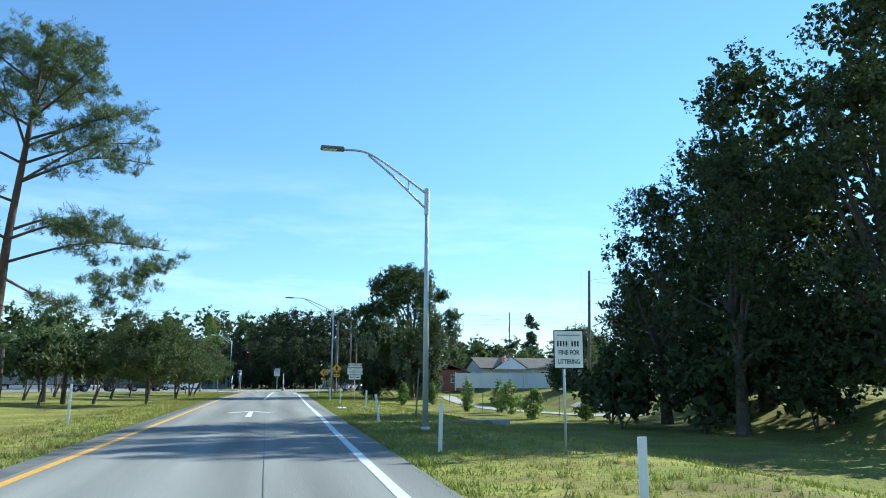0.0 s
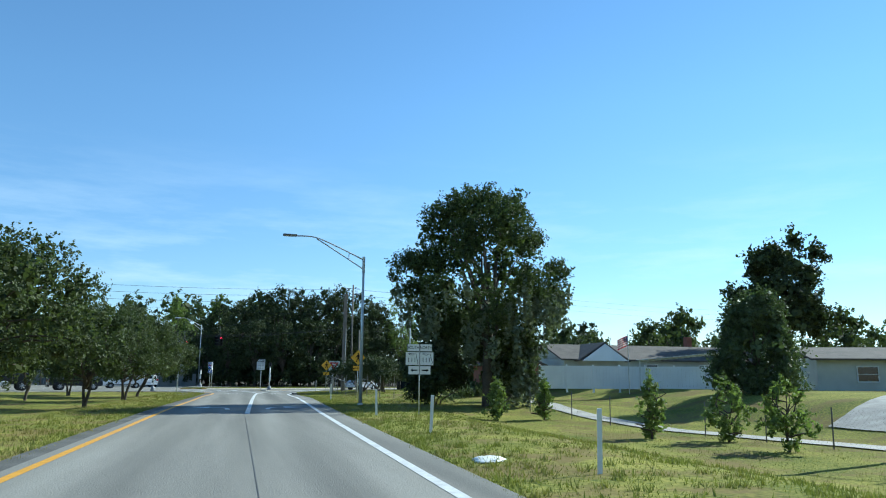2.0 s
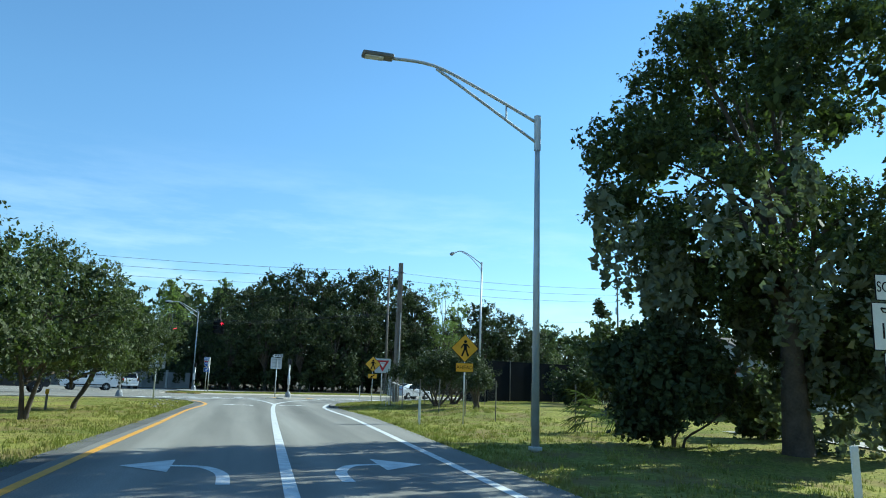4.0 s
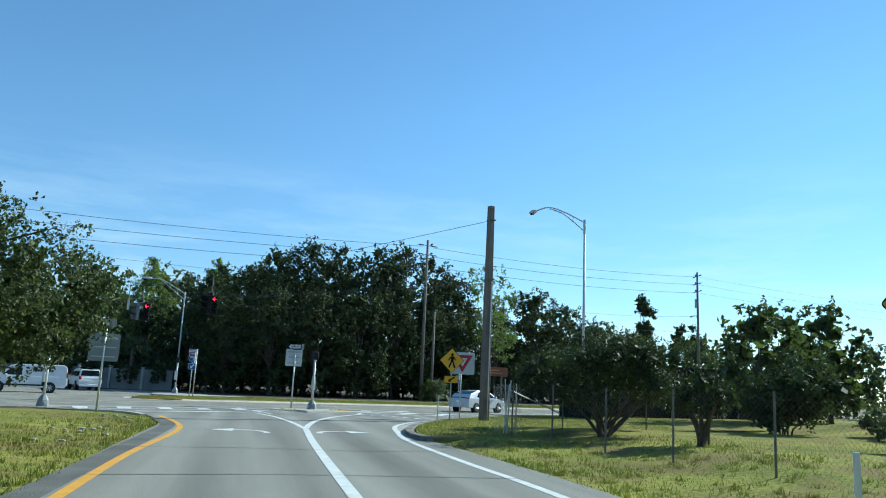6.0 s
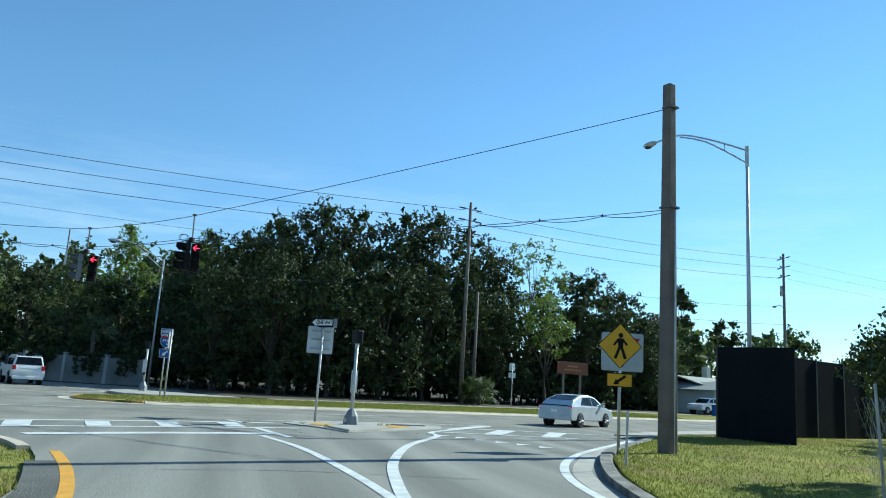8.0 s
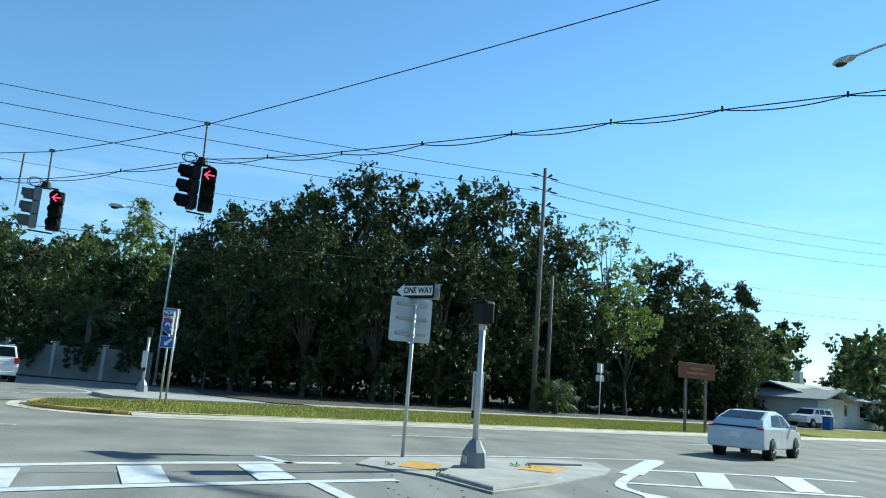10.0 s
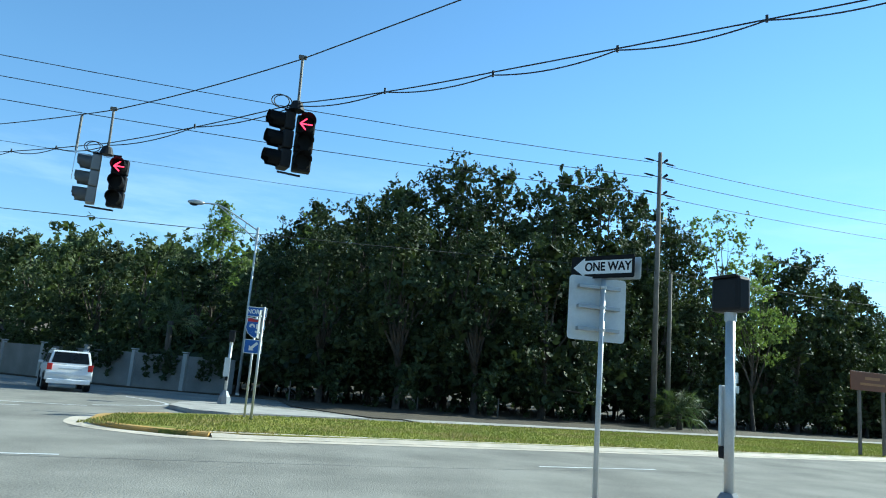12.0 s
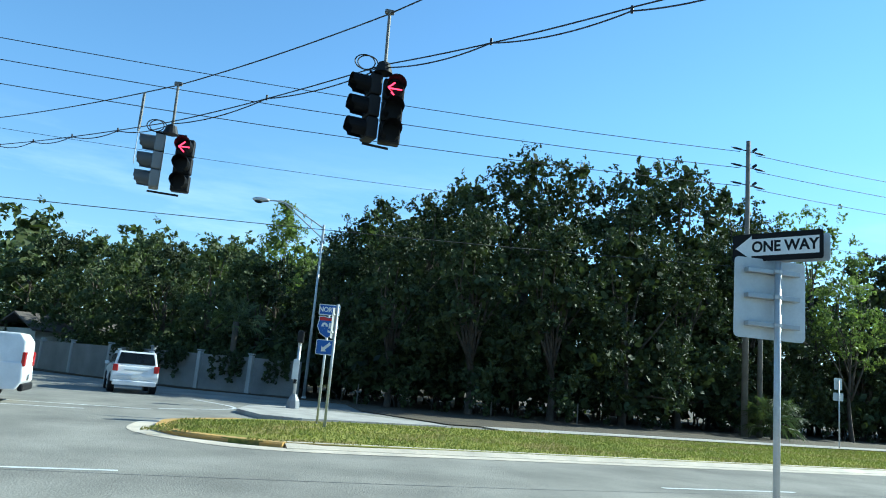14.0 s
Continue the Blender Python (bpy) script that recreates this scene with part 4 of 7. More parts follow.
# the big oak with moss
broadleaf("live_oak", "large spreading oak with hanging grey moss", 57, 14.2, 6.0, 1.8, LEAF_OAK, 0.08, 600, 250, 0.46, 34, (15.9, 79.0, ground_z(15.9, 79.0)), 0, r_lo=0.38, r_hi=0.75, moss=110, lobes=(46, 1.35), wisps=0.14, inner=120, prof=[(1.8, 1.2, 2.2), (3.0, 2.0, 1.3), (4.6, 2.9, 0.6), (5.8, 4.8, 0.0), (7.4, 6.3, -0.2), (9.0, 6.0, -0.5), (10.6, 5.3, -0.3), (12.2, 4.5, 0.0), (13.2, 3.4, -0.4), (14.0, 1.8, -1.0)], split=True)
# tall dark trees at the start
DARKS = "tall trees beside the ramp"
big = broadleaf("verge_oak", "tall dense dark oak shading the ramp", 61, 15.0, 4.8, 1.6, LEAF_DARK, 0.1, 300, 112, 0.38, 30, (24.6, 42.0, ground_z(24.6, 42.0)), 0, DARKS, r_lo=0.45, r_hi=0.95, lobes=(26, 1.5), wisps=0.15, inner=60, prof=[(1.8, 3.4), (4, 4.6), (8, 4.4), (11, 3.6), (13.4, 2.4), (15.0, 0.9)])
for x, y, s in ((29.2, 38.5, 1.45), (22.8, 32.0, 0.95), (27.0, 27.0, 1.15), (34.0, 46.0, 1.25), (34.5, 33.5, 1.62)):
    place(big, x, y, None, rng.uniform(0, 360), s)


# ---- paints ----
def paint(name, color, rough=0.4, metal=0.0):
    return surface(name, color, rough, dark=tuple(c * 0.8 for c in color), scale=2.5, fine=35, bump=0.03, metal=metal)


SIGN_WHITE = paint("sign_white", (0.78, 0.78, 0.76))
SIGN_BLACK = surface("sign_black", (0.012, 0.012, 0.013), 0.6, scale=2.5, fine=35, bump=0.03, spec=0.12)
SIGN_YELLOW = paint("sign_yellow", (0.8, 0.42, 0.015))
SIGN_RED = paint("sign_red", (0.5, 0.015, 0.02))
SIGN_BLUE = paint("sign_blue", (0.015, 0.1, 0.42))
SIGN_BROWN = paint("sign_brown", (0.2, 0.072, 0.03))
SIGN_TAN = paint("faded_sign_lettering", (0.42, 0.2, 0.07))
SIGN_BACK = paint("sign_back_aluminium", (0.6, 0.62, 0.62), 0.5, 0.35)
SIGN_DULL = paint("sign_back_dull", (0.3, 0.31, 0.31), 0.7)
WHITE_PLASTIC = paint("white_plastic", (0.75, 0.76, 0.74), 0.5)
VINYL = surface("white_vinyl", (0.86, 0.87, 0.87), 0.5, dark=(0.74, 0.75, 0.76), scale=0.8, fine=20, bump=0.05)
STUCCO = surface("pale_stucco", (0.62, 0.62, 0.55), 0.9, dark=(0.46, 0.46, 0.41), scale=0.7, fine=25, bump=0.4)
WALLPANEL = surface("grey_wall_panel", (0.3, 0.29, 0.27), 0.9, dark=(0.17, 0.165, 0.155), scale=0.6, fine=18, bump=0.4)
PILASTER = surface("wall_pilaster", (0.5, 0.49, 0.46), 0.9, dark=(0.34, 0.33, 0.31), scale=0.9, fine=18, bump=0.3)
SHINGLE = surface("brown_roof_shingle", (0.13, 0.11, 0.095), 0.95, dark=(0.07, 0.06, 0.053), scale=1.0, fine=14, bump=0.8)
METALROOF = surface("white_metal_roof", (0.68, 0.7, 0.72), 0.45, dark=(0.5, 0.52, 0.54), scale=0.7, fine=20, bump=0.1)
GREYROOF = surface("grey_roof_shingle", (0.3, 0.31, 0.29), 0.85, dark=(0.2, 0.21, 0.195), scale=0.8, fine=14, bump=0.5)
DARKSCREEN = surface("dark_screen_cloth", (0.012, 0.015, 0.018), 0.9, dark=(0.008, 0.01, 0.012), scale=0.7, fine=40, bump=0.2, spec=0.08)
GLASS_DARK = surface("tinted_glass", (0.015, 0.018, 0.02), 0.06, dark=(0.01, 0.012, 0.013), scale=2, fine=20, bump=0.0)
RUBBER = surface("tyre_rubber", (0.018, 0.018, 0.018), 0.85, scale=6, fine=60, bump=0.2)
ALLOY = paint("wheel_alloy", (0.42, 0.43, 0.44), 0.35, 0.7)
CAR_WHITE = paint("car_white_paint", (0.8, 0.8, 0.8), 0.22)
CAR_SILVER = paint("car_silver_paint", (0.62, 0.65, 0.68), 0.25, 0.25)
CAR_DARK = paint("car_dark_paint", (0.03, 0.032, 0.035), 0.25)
TRAILER_GREY = surface("trailer_grey_panel", (0.22, 0.23, 0.24), 0.6, dark=(0.15, 0.155, 0.16), scale=0.8, fine=20, bump=0.1)
LAMP_RED = paint("tail_lamp_red", (0.45, 0.02, 0.02), 0.2)
FLAG_RED = paint("flag_red_cloth", (0.5, 0.03, 0.05), 0.8)
FLAG_BLUE = paint("flag_blue_cloth", (0.02, 0.04, 0.2), 0.8)
BRICK_RED = surface("red_brick_wall", (0.28, 0.11, 0.075), 0.9, dark=(0.16, 0.065, 0.045), scale=1.5, fine=20, bump=0.5)


def glow(name, color, strength):
    m = bpy.data.materials.new(name)
    m.use_nodes = True
    b = m.node_tree.nodes["Principled BSDF"]
    b.inputs["Base Color"].default_value = (*color, 1)
    b.inputs["Emission Color"].default_value = (*color, 1)
    b.inputs["Emission Strength"].default_value = strength
    return m


ARROW_RED = glow("signal_red_light", (1.0, 0.03, 0.08), 2.2)


def lettering(text, size, material, parent, x, y, z, name="lettering", squeeze=1.0, turn=0.0, bold=0.0):
    """Flat letters that stand upright and face -y, centred on x, z."""
    font = bpy.data.curves.new(name, "FONT")
    font.body = text
    font.size = size
    font.align_x, font.align_y = "CENTER", "CENTER"
    font.extrude = 0.001
    font.offset = bold
    holder = bpy.data.objects.new("lettering_source", font)
    scene.collection.objects.link(holder)
    mesh = bpy.data.meshes.new_from_object(holder.evaluated_get(bpy.context.evaluated_depsgraph_get()))
    bpy.data.objects.remove(holder)
    mesh.materials.clear()
    mesh.materials.append(material)
    ob = new(name, mesh)
    ob.parent = parent
    ob.matrix_basis = pose(x, y, z, 90, 0, 0) @ Matrix.Diagonal((squeeze, 1, 1, 1))
    return ob


def panel_bm(w, h, r=0.04, t=0.006, cx=0.0, cz=0.0, cy=0.0, turn=0.0):
    """A round-cornered plate in the xz plane, turned by degrees in that plane."""
    bm = bmesh.new()
    pts = []
    for sx, sz, a0 in ((1, 1, 0), (-1, 1, 90), (-1, -1, 180), (1, -1, 270)):
        for k in range(4):
            a = radians(a0 + 30 * k)
            pts.append((sx * (w / 2 - r) + r * math.cos(a), sz * (h / 2 - r) + r * math.sin(a)))
    c, s = math.cos(radians(turn)), math.sin(radians(turn))
    pts = [(cx + x * c - z * s, cz + x * s + z * c) for x, z in pts]
    plate(bm, pts, cy - t / 2, cy + t / 2)
    return bm


def plate(bm, pts, y0, y1):
    a = [bm.verts.new((x, y0, z)) for x, z in pts]
    b = [bm.verts.new((x, y1, z)) for x, z in pts]
    n = len(pts)
    bm.faces.new(a)
    bm.faces.new(b[::-1])
    for i in range(n):
        bm.faces.new((a[i], b[i], b[(i + 1) % n], a[(i + 1) % n]))
    bmesh.ops.recalc_face_normals(bm, faces=bm.faces)
    return bm


def flat_shape(pts, material, parent, name, y=-0.006, label=""):
    return part(name, plate(bmesh.new(), pts, y - 0.0015, y + 0.0015), material, parent, label)


def post_bm(h, r=0.03, z0=-0.2):
    return rod(bmesh.new(), (0, 0.04, z0), (0, 0.04, h), r, n=12)


ARROW_L = [(-0.5, 0.0), (-0.16, 0.3), (-0.16, 0.12), (0.5, 0.12), (0.5, -0.12), (-0.16, -0.12), (-0.16, -0.3)]


def arrow_pts(cx, cz, w, h, flip=1, turn=0.0):
    c, s = math.cos(radians(turn)), math.sin(radians(turn))
    return [(cx + (flip * x * w) * c - (z * h) * s, cz + (flip * x * w) * s + (z * h) * c) for x, z in ARROW_L]


def walker(parent, cx, cz, s, material, y=-0.008):
    """The plain walking symbol of a crossing sign, as simple bars."""
    bm = bmesh.new()
    plate(bm, [(cx + 0.1 * s * math.cos(a * math.pi / 6) + 0.02 * s, cz + 0.42 * s + 0.1 * s * math.sin(a * math.pi / 6)) for a in range(12)], y - 0.0015, y + 0.0015)
    for pts in ([(-0.1, 0.3), (0.14, 0.3), (0.12, -0.06), (-0.08, -0.06)], [(-0.08, -0.06), (0.04, -0.06), (-0.14, -0.52), (-0.26, -0.5)], [(0.0, -0.06), (0.12, -0.06), (0.28, -0.5), (0.16, -0.53)], [(-0.1, 0.3), (-0.05, 0.2), (-0.24, -0.02), (-0.3, 0.03)], [(0.12, 0.3), (0.1, 0.18), (0.27, 0.0), (0.32, 0.06)]):
        plate(bm, [(cx + x * s, cz + z * s) for x, z in pts], y - 0.0015, y + 0.0015)
    return part("crossing_symbol", bm, material, parent)


# ---- street lamps ----
def street_lamp(at, turn, pole_h, reach, rise, label, head="flat", group="street lamps", r=0.11, material=None):
    m = material or GALV
    lamp = thing("street_lamp", label, "street lamp", at, turn, group)
    bm = rod(bmesh.new(), (0, 0, -0.2), (0, 0, pole_h), r, r * 0.6, 14)
    part("pole", bm, m, lamp, smooth=True)
    bm = box(bmesh.new(), (0, 0, 0.05), (r * 2.6, r * 2.6, 0.1), bevel=0.02)
    part("base", bm, m, lamp)
    end = (-reach, 0, pole_h + rise)
    up = smooth_line([(0, 0, pole_h - 0.15), (-reach * 0.4, 0, pole_h - 0.15 + rise * 0.66), (-reach * 0.72, 0, pole_h + rise * 0.97), end], 5)
    lo = smooth_line([(0, 0, pole_h - 0.75), (-reach * 0.4, 0, pole_h - 0.75 + rise * 0.9), (-reach * 0.7, 0, pole_h + rise * 0.9)], 5)
    part("upper_arm", tube(bmesh.new(), up, 0.045, 8), m, lamp, smooth=True)
    part("lower_arm", tube(bmesh.new(), lo, 0.04, 8), m, lamp, smooth=True)
    part("strut", rod(bmesh.new(), (-reach * 0.22, 0, pole_h - 0.62 + rise * 0.42), (-reach * 0.22, 0, pole_h - 0.02 + rise * 0.28), 0.025), m, lamp)
    part("collar", rod(bmesh.new(), (0, 0, pole_h - 0.95), (0, 0, pole_h + 0.05), r * 0.85, n=12), m, lamp)
    x, z = end[0], end[2]
    if head == "flat":
        bm = box(bmesh.new(), (x - 0.35, 0, z + 0.02), (0.85, 0.34, 0.12), bevel=0.04)
        h = part("lamp_head", bm, DARK_STEEL, lamp)
        part("lens", box(bmesh.new(), (x - 0.45, 0, z - 0.045), (0.5, 0.26, 0.02)), SIGN_WHITE, h)
    else:
        bm = bmesh.new()
        bmesh.ops.create_uvsphere(bm, u_segments=14, v_segments=8, radius=1, matrix=Matrix.Translation((x - 0.4, 0, z)) @ Matrix.Diagonal((0.5, 0.19, 0.15, 1)))
        h = part("lamp_head", bm, m, lamp, smooth=True)
        bm = bmesh.new()
        bmesh.ops.create_uvsphere(bm, u_segments=12, v_segments=8, radius=1, matrix=Matrix.Translation((x - 0.52, 0, z - 0.09)) @ Matrix.Diagonal((0.26, 0.15, 0.13, 1)))
        part("lens", bm, GLASS_DARK, h, smooth=True)
    return lamp


street_lamp((5.78, 25.9, 0), 0, 8.6, 3.15, 1.3, "tall galvanised street lamp with a trussed arm over the ramp")
street_lamp((7.54, 78.7, 0), 0, 9.05, 4.25, 1.15, "tall galvanised street lamp with a trussed arm over the ramp")
street_lamp((21.75, 126.85, 0.1), -79, 13.0, 5.9, 1.8, "tall grey street lamp with an arm over the cross road", "cobra")
street_lamp((-5.35, 160.4, 0.05), 0, 9.7, 3.3, 1.15, "grey street lamp in front of the woods", "cobra", r=0.09)


# ---- utility poles and wires ----
def utility_pole(at, h, r, label, arms, turn=0.0, material=None, lamp=None, transformer=False):
    p = thing("utility_pole", label, "utility pole", at, turn, "utility poles")
    part("pole", rod(bmesh.new(), (0, 0, -0.5), (0, 0, h), r, r * 0.65, 14), material or WOODPOLE, p, smooth=True)
    for z in arms:
        a = part("bracket", rod(bmesh.new(), (0, 0, z - 0.1), (0.42, 0, z + 0.2), 0.03), DARK_STEEL, p)
        bm = bmesh.new()
        for k in range(4):
            rod(bm, (0.4 + k * 0.06, 0, z + 0.18 + k * 0.045), (0.43 + k * 0.06, 0, z + 0.205 + k * 0.045), 0.085, n=10)
        part("insulator", bm, BLACK, a)
        for side in (-1, 1):
            bm = rod(bmesh.new(), (side * 0.15, 0, z + 0.08), (side * 1.3, 0, z + 0.08), 0.03, n=8)
            for k in range(6):
                rod(bm, (side * (0.55 + k * 0.1), 0, z + 0.08), (side * (0.6 + k * 0.1), 0, z + 0.08), 0.065, n=8)
            part("strain_insulator", bm, BLACK, a)
    if transformer:
        part("transformer", rod(bmesh.new(), (0.32, 0, h - 4.6), (0.32, 0, h - 3.5), 0.24, n=14), SIGN_BACK, p, "grey drum transformer", smooth=True)
    if lamp:
        z, reach = lamp
        a = part("lamp_arm", tube(bmesh.new(), smooth_line([(0, 0, z - 0.5), (reach * 0.4, 0, z), (reach, 0, z + 0.05)], 5), 0.035), GALV, p, smooth=True)
        bm = bmesh.new()
        bmesh.ops.create_uvsphere(bm, u_segments=12, v_segments=6, radius=1, matrix=Matrix.Translation((reach + 0.3, 0, z)) @ Matrix.Diagonal((0.38, 0.16, 0.12, 1)))
        part("lamp_head", bm, GALV, a, smooth=True)
    return p


def sagging(points, sag, steps=14):
    out = []
    for a, b in zip(points, points[1:]):
        a, b = Vector(a), Vector(b)
        for k in range(steps):
            t = k / steps
            q = a.lerp(b, t)
            q.z -= sag * 4 * t * (1 - t)
            out.append(q)
    return out + [Vector(points[-1])]


def wire(points, sag, r, label, group="overhead wires"):
    ob = part("overhead_wire", tube(bmesh.new(), sagging(points, sag), r, 5), WIRE)
    return tagged(ob, label, "cable", group)


utility_pole((19.1, 159.2, 0.05), 17.2, 0.19, "tall weathered timber utility pole before the woods", (16.5, 15.5, 14.4), 18)
utility_pole((20.5, 160.2, 0.05), 9.6, 0.17, "short leaning timber stub pole beside palmetto", ())
utility_pole((56.9, 165.2, 0.1), 17.6, 0.19, "timber utility pole with a drum transformer and lamp", (17.0, 16.0, 15.0), 80, transformer=True, lamp=(12.0, 1.6))
leaning = utility_pole((25.2, 54.5, ground_z(25.2, 54.5)), 11.3, 0.16, "dark timber utility pole with a small street light", (), -41, lamp=(7.2, 3.2))
leaning.matrix_basis = Matrix.Translation(leaning.matrix_basis.translation) @ Matrix.Rotation(radians(2.0), 4, "Y") @ Matrix.Rotation(radians(-41), 4, "Z")
utility_pole((75, 150, 1.0), 12, 0.16, "distant timber utility pole", (11.2,), 30)
utility_pole((-30, 168, 0.1), 10.5, 0.14, "distant timber utility pole", (9.8,), 0)
# square concrete strain pole
strain = thing("strain_pole", "square tapered concrete pole carrying the signal wires", "utility pole", (12.0, 118.2, 0.1), 20, "utility poles")
bm = bmesh.new()
bmesh.ops.create_cone(bm, cap_ends=True, segments=4, radius1=0.29, radius2=0.2, depth=11.3, matrix=pose(0.07, 0, 5.35, 0, 0.8, 45))
bmesh.ops.bevel(bm, geom=[e for e in bm.edges if abs(e.verts[0].co.z - e.verts[1].co.z) > 5], offset=0.03, segments=2, affect="EDGES", profile=0.5)
part("shaft", bm, CONCPOLE, strain)
part("clamp", box(bmesh.new(), (0.12, 0, 10.25), (0.36, 0.36, 0.06), 0), DARK_STEEL, strain)
part("clamp", box(bmesh.new(), (0.1, 0, 7.1), (0.42, 0.42, 0.06), 0), DARK_STEEL, strain)
part("conduit", rod(bmesh.new(), (0.06, -0.23, -0.1), (0.13, -0.19, 7.0), 0.03), GALV, strain)

for dz in (16.48, 15.48, 14.38):
    q = Vector((18.5, 159.0, dz))
    wire([q + Vector((-73.4, -15.6, -0.75)), q], 1.2, 0.02, "thin black power line")
    wire([q + Vector((1.2, 0.4, 0)), (56.5, 165.2, dz + 0.6)], 0.5, 0.02, "thin black power line")
    wire([(57.3, 165.2, dz + 0.6), (130, 178, dz + 1.1)], 0.8, 0.012, "thin black power line")
wire([(-52.0, 133.3, 5.1), (19.0, 159.1, 9.6), (57, 165.2, 10.0)], 0.5, 0.016, "thick black telephone cable overhead")
wire([(-56.5, 156.4, 15.0), (18.5, 159.0, 12.0), (57, 165.2, 12.0)], 1.0, 0.012, "thick black telephone cable overhead")
wire([(25.6, 54.5, 9.6), (75, 62, 9.4)], 0.8, 0.012, "thin black service line")
wire([(25.6, 54.5, 6.6), (60, 66, 4.6)], 0.8, 0.012, "thin black service line")
wire([(25.6, 54.5, 9.7), (30, 10, 9.6)], 0.8, 0.012, "thin black service line")
# the signal span
S1, S2 = Vector((-1.86, 130.2, 7.65)), Vector((-6.2, 133.6, 7.22))
wire([(12.0, 118.25, 10.3), S1, S2, (-13.05, 140.0, 8.0), (-30, 154, 10.0)], 0.06, 0.013, "steel span wire holding the signals")
T1, T2 = S1 - Vector((0, 0, 0.92)), S2 - Vector((0, 0, 0.8))
tether = [(12.1, 118.25, 7.15), (1.3, 127.0, 6.5), T1, T2, (-12.9, 140.0, 7.2), (-30, 154, 9.2)]
wire(tether, 0.05, 0.012, "steel tether wire below the span")
looped = []
for a, b in zip(tether, tether[1:]):
    a, b = Vector(a), Vector(b)
    n = max(2, int((b - a).length / 1.9))
    looped += [a.lerp(b, k / n) - Vector((0, 0, 0.05)) for k in range(n)]
wire(looped[:-6], 0.1, 0.012, "black signal cable lashed in loops to the tether")
for p in looped[1:-6]:
    tagged(part("cable_ring", rod(bmesh.new(), p + Vector((0, 0, -0.03)), p + Vector((0, 0, 0.07)), 0.02), WIRE), "small black ring lashing the cable", "cable ring", "cable rings")


# ---- traffic signals ----
def signal_head(parent, x, y, face, name, shell):
    """Three sections with tunnel visors; face is the way it looks, in degrees from -y."""
    head = part(name, bmesh.new(), shell, parent)
    head.matrix_basis = pose(x, y, 0, 0, 0, face)
    bm = bmesh.new()
    for k in range(3):
        box(bm, (0, 0.1, -0.2 - 0.38 * k), (0.36, 0.2, 0.365), bevel=0.03)
    part("housing", bm, shell, head)
    for k in range(3):
        z = -0.2 - 0.38 * k
        bm = bmesh.new()
        n = 18
        rows = []
        for j, (yy, rr) in enumerate(((0.0, 0.165), (-0.3, 0.16))):
            ring = []
            for i in range(n):
                a = radians(-60 + 300 * i / (n - 1))
                ring.append(bm.verts.new((rr * math.cos(a), yy + (0.07 if (j and (i < 3 or i > n - 4)) else 0), z + rr * math.sin(a))))
            rows.append(ring)
        for i in range(n - 1):
            bm.faces.new((rows[0][i], rows[0][i + 1], rows[1][i + 1], rows[1][i]))
        bmesh.ops.solidify(bm, geom=bm.faces[:], thickness=0.006)
        part("visor", bm, shell, head, smooth=False)
        part("lens", rod(bmesh.new(), (0, 0.0, z), (0, -0.012, z), 0.15, n=18), BLACK, head, "dark signal lens")
    return head


GREY_SHELL = paint("faded_signal_grey", (0.19, 0.2, 0.21), 0.45)


def signal(at, label, turn, side_shell, apart_x, loops=True):
    s = thing("traffic_signal", label, "traffic light", at, turn, "traffic signals")
    part("hanger", rod(bmesh.new(), (0, 0, 0.05), (0.02, 0, -0.95), 0.028), DARK_STEEL, s)
    part("clamp", box(bmesh.new(), (0, 0, 0.03), (0.16, 0.06, 0.08), bevel=0.015), DARK_STEEL, s)
    part("junction_cap", rod(bmesh.new(), (0, 0, -1.08), (0, 0, -0.9), 0.16, 0.1, 14), BLACK, s)
    f = signal_head(s, apart_x, 0.05, 0, "front_head", BLACK)
    f.location.z = -1.1
    g = signal_head(s, -apart_x, 0.12, -78, "side_head", side_shell)
    g.location.z = -1.08
    part("bracket", rod(bmesh.new(), (-apart_x, 0.1, -2.3), (apart_x, 0.1, -2.33), 0.022), BLACK, s)
    part("bracket", rod(bmesh.new(), (-apart_x, 0.1, -1.05), (apart_x, 0.1, -1.05), 0.025), BLACK, s)
    bm = bmesh.new()
    for a, b in (((0.125, 0.0), (-0.12, 0.0)), ((-0.12, 0.0), (0.0, 0.11)), ((-0.12, 0.0), (0.0, -0.11))):
        rod(bm, (a[0], -0.02, a[1]), (b[0], -0.02, b[1]), 0.013, n=8)
    ar = part("red_arrow", bm, ARROW_RED, f, "glowing red left arrow")
    ar.location = (0, 0, -0.2)
    if loops:
        bm = bmesh.new()
        for k in range(2):
            tube(bm, [Vector((-0.32 + 0.05 * k + 0.17 * math.cos(q * math.pi / 8), 0.02 * k, -0.93 + 0.13 * math.sin(q * math.pi / 8))) for q in range(17)], 0.011, 5)
        part("cable_loop", bm, WIRE, s)
    return s


signal(S1, "black three-lens traffic signal pair showing a red arrow", 8, BLACK, 0.22)
signal(S2, "faded grey and black traffic signal pair showing a red arrow", 4, GREY_SHELL, 0.31)
sign = thing("span_sign", "narrow sign hung edge-on from the span wire", "traffic sign", (-7.1, 134.3, 7.2), -71)
part("hanger", rod(bmesh.new(), (0, 0, 0.02), (0, 0, -0.85), 0.03), DARK_STEEL, sign)
part("plate", panel_bm(0.6, 0.75, 0.04, 0.012, 0, -1.15), SIGN_BACK, sign)


# ---- signs ----
def brackets(parent, zs, w, y=0.035):
    for z in zs:
        part("rail", box(bmesh.new(), (0, y - 0.012, z), (w, 0.035, 0.045), bevel=0.008), SIGN_BACK, parent)


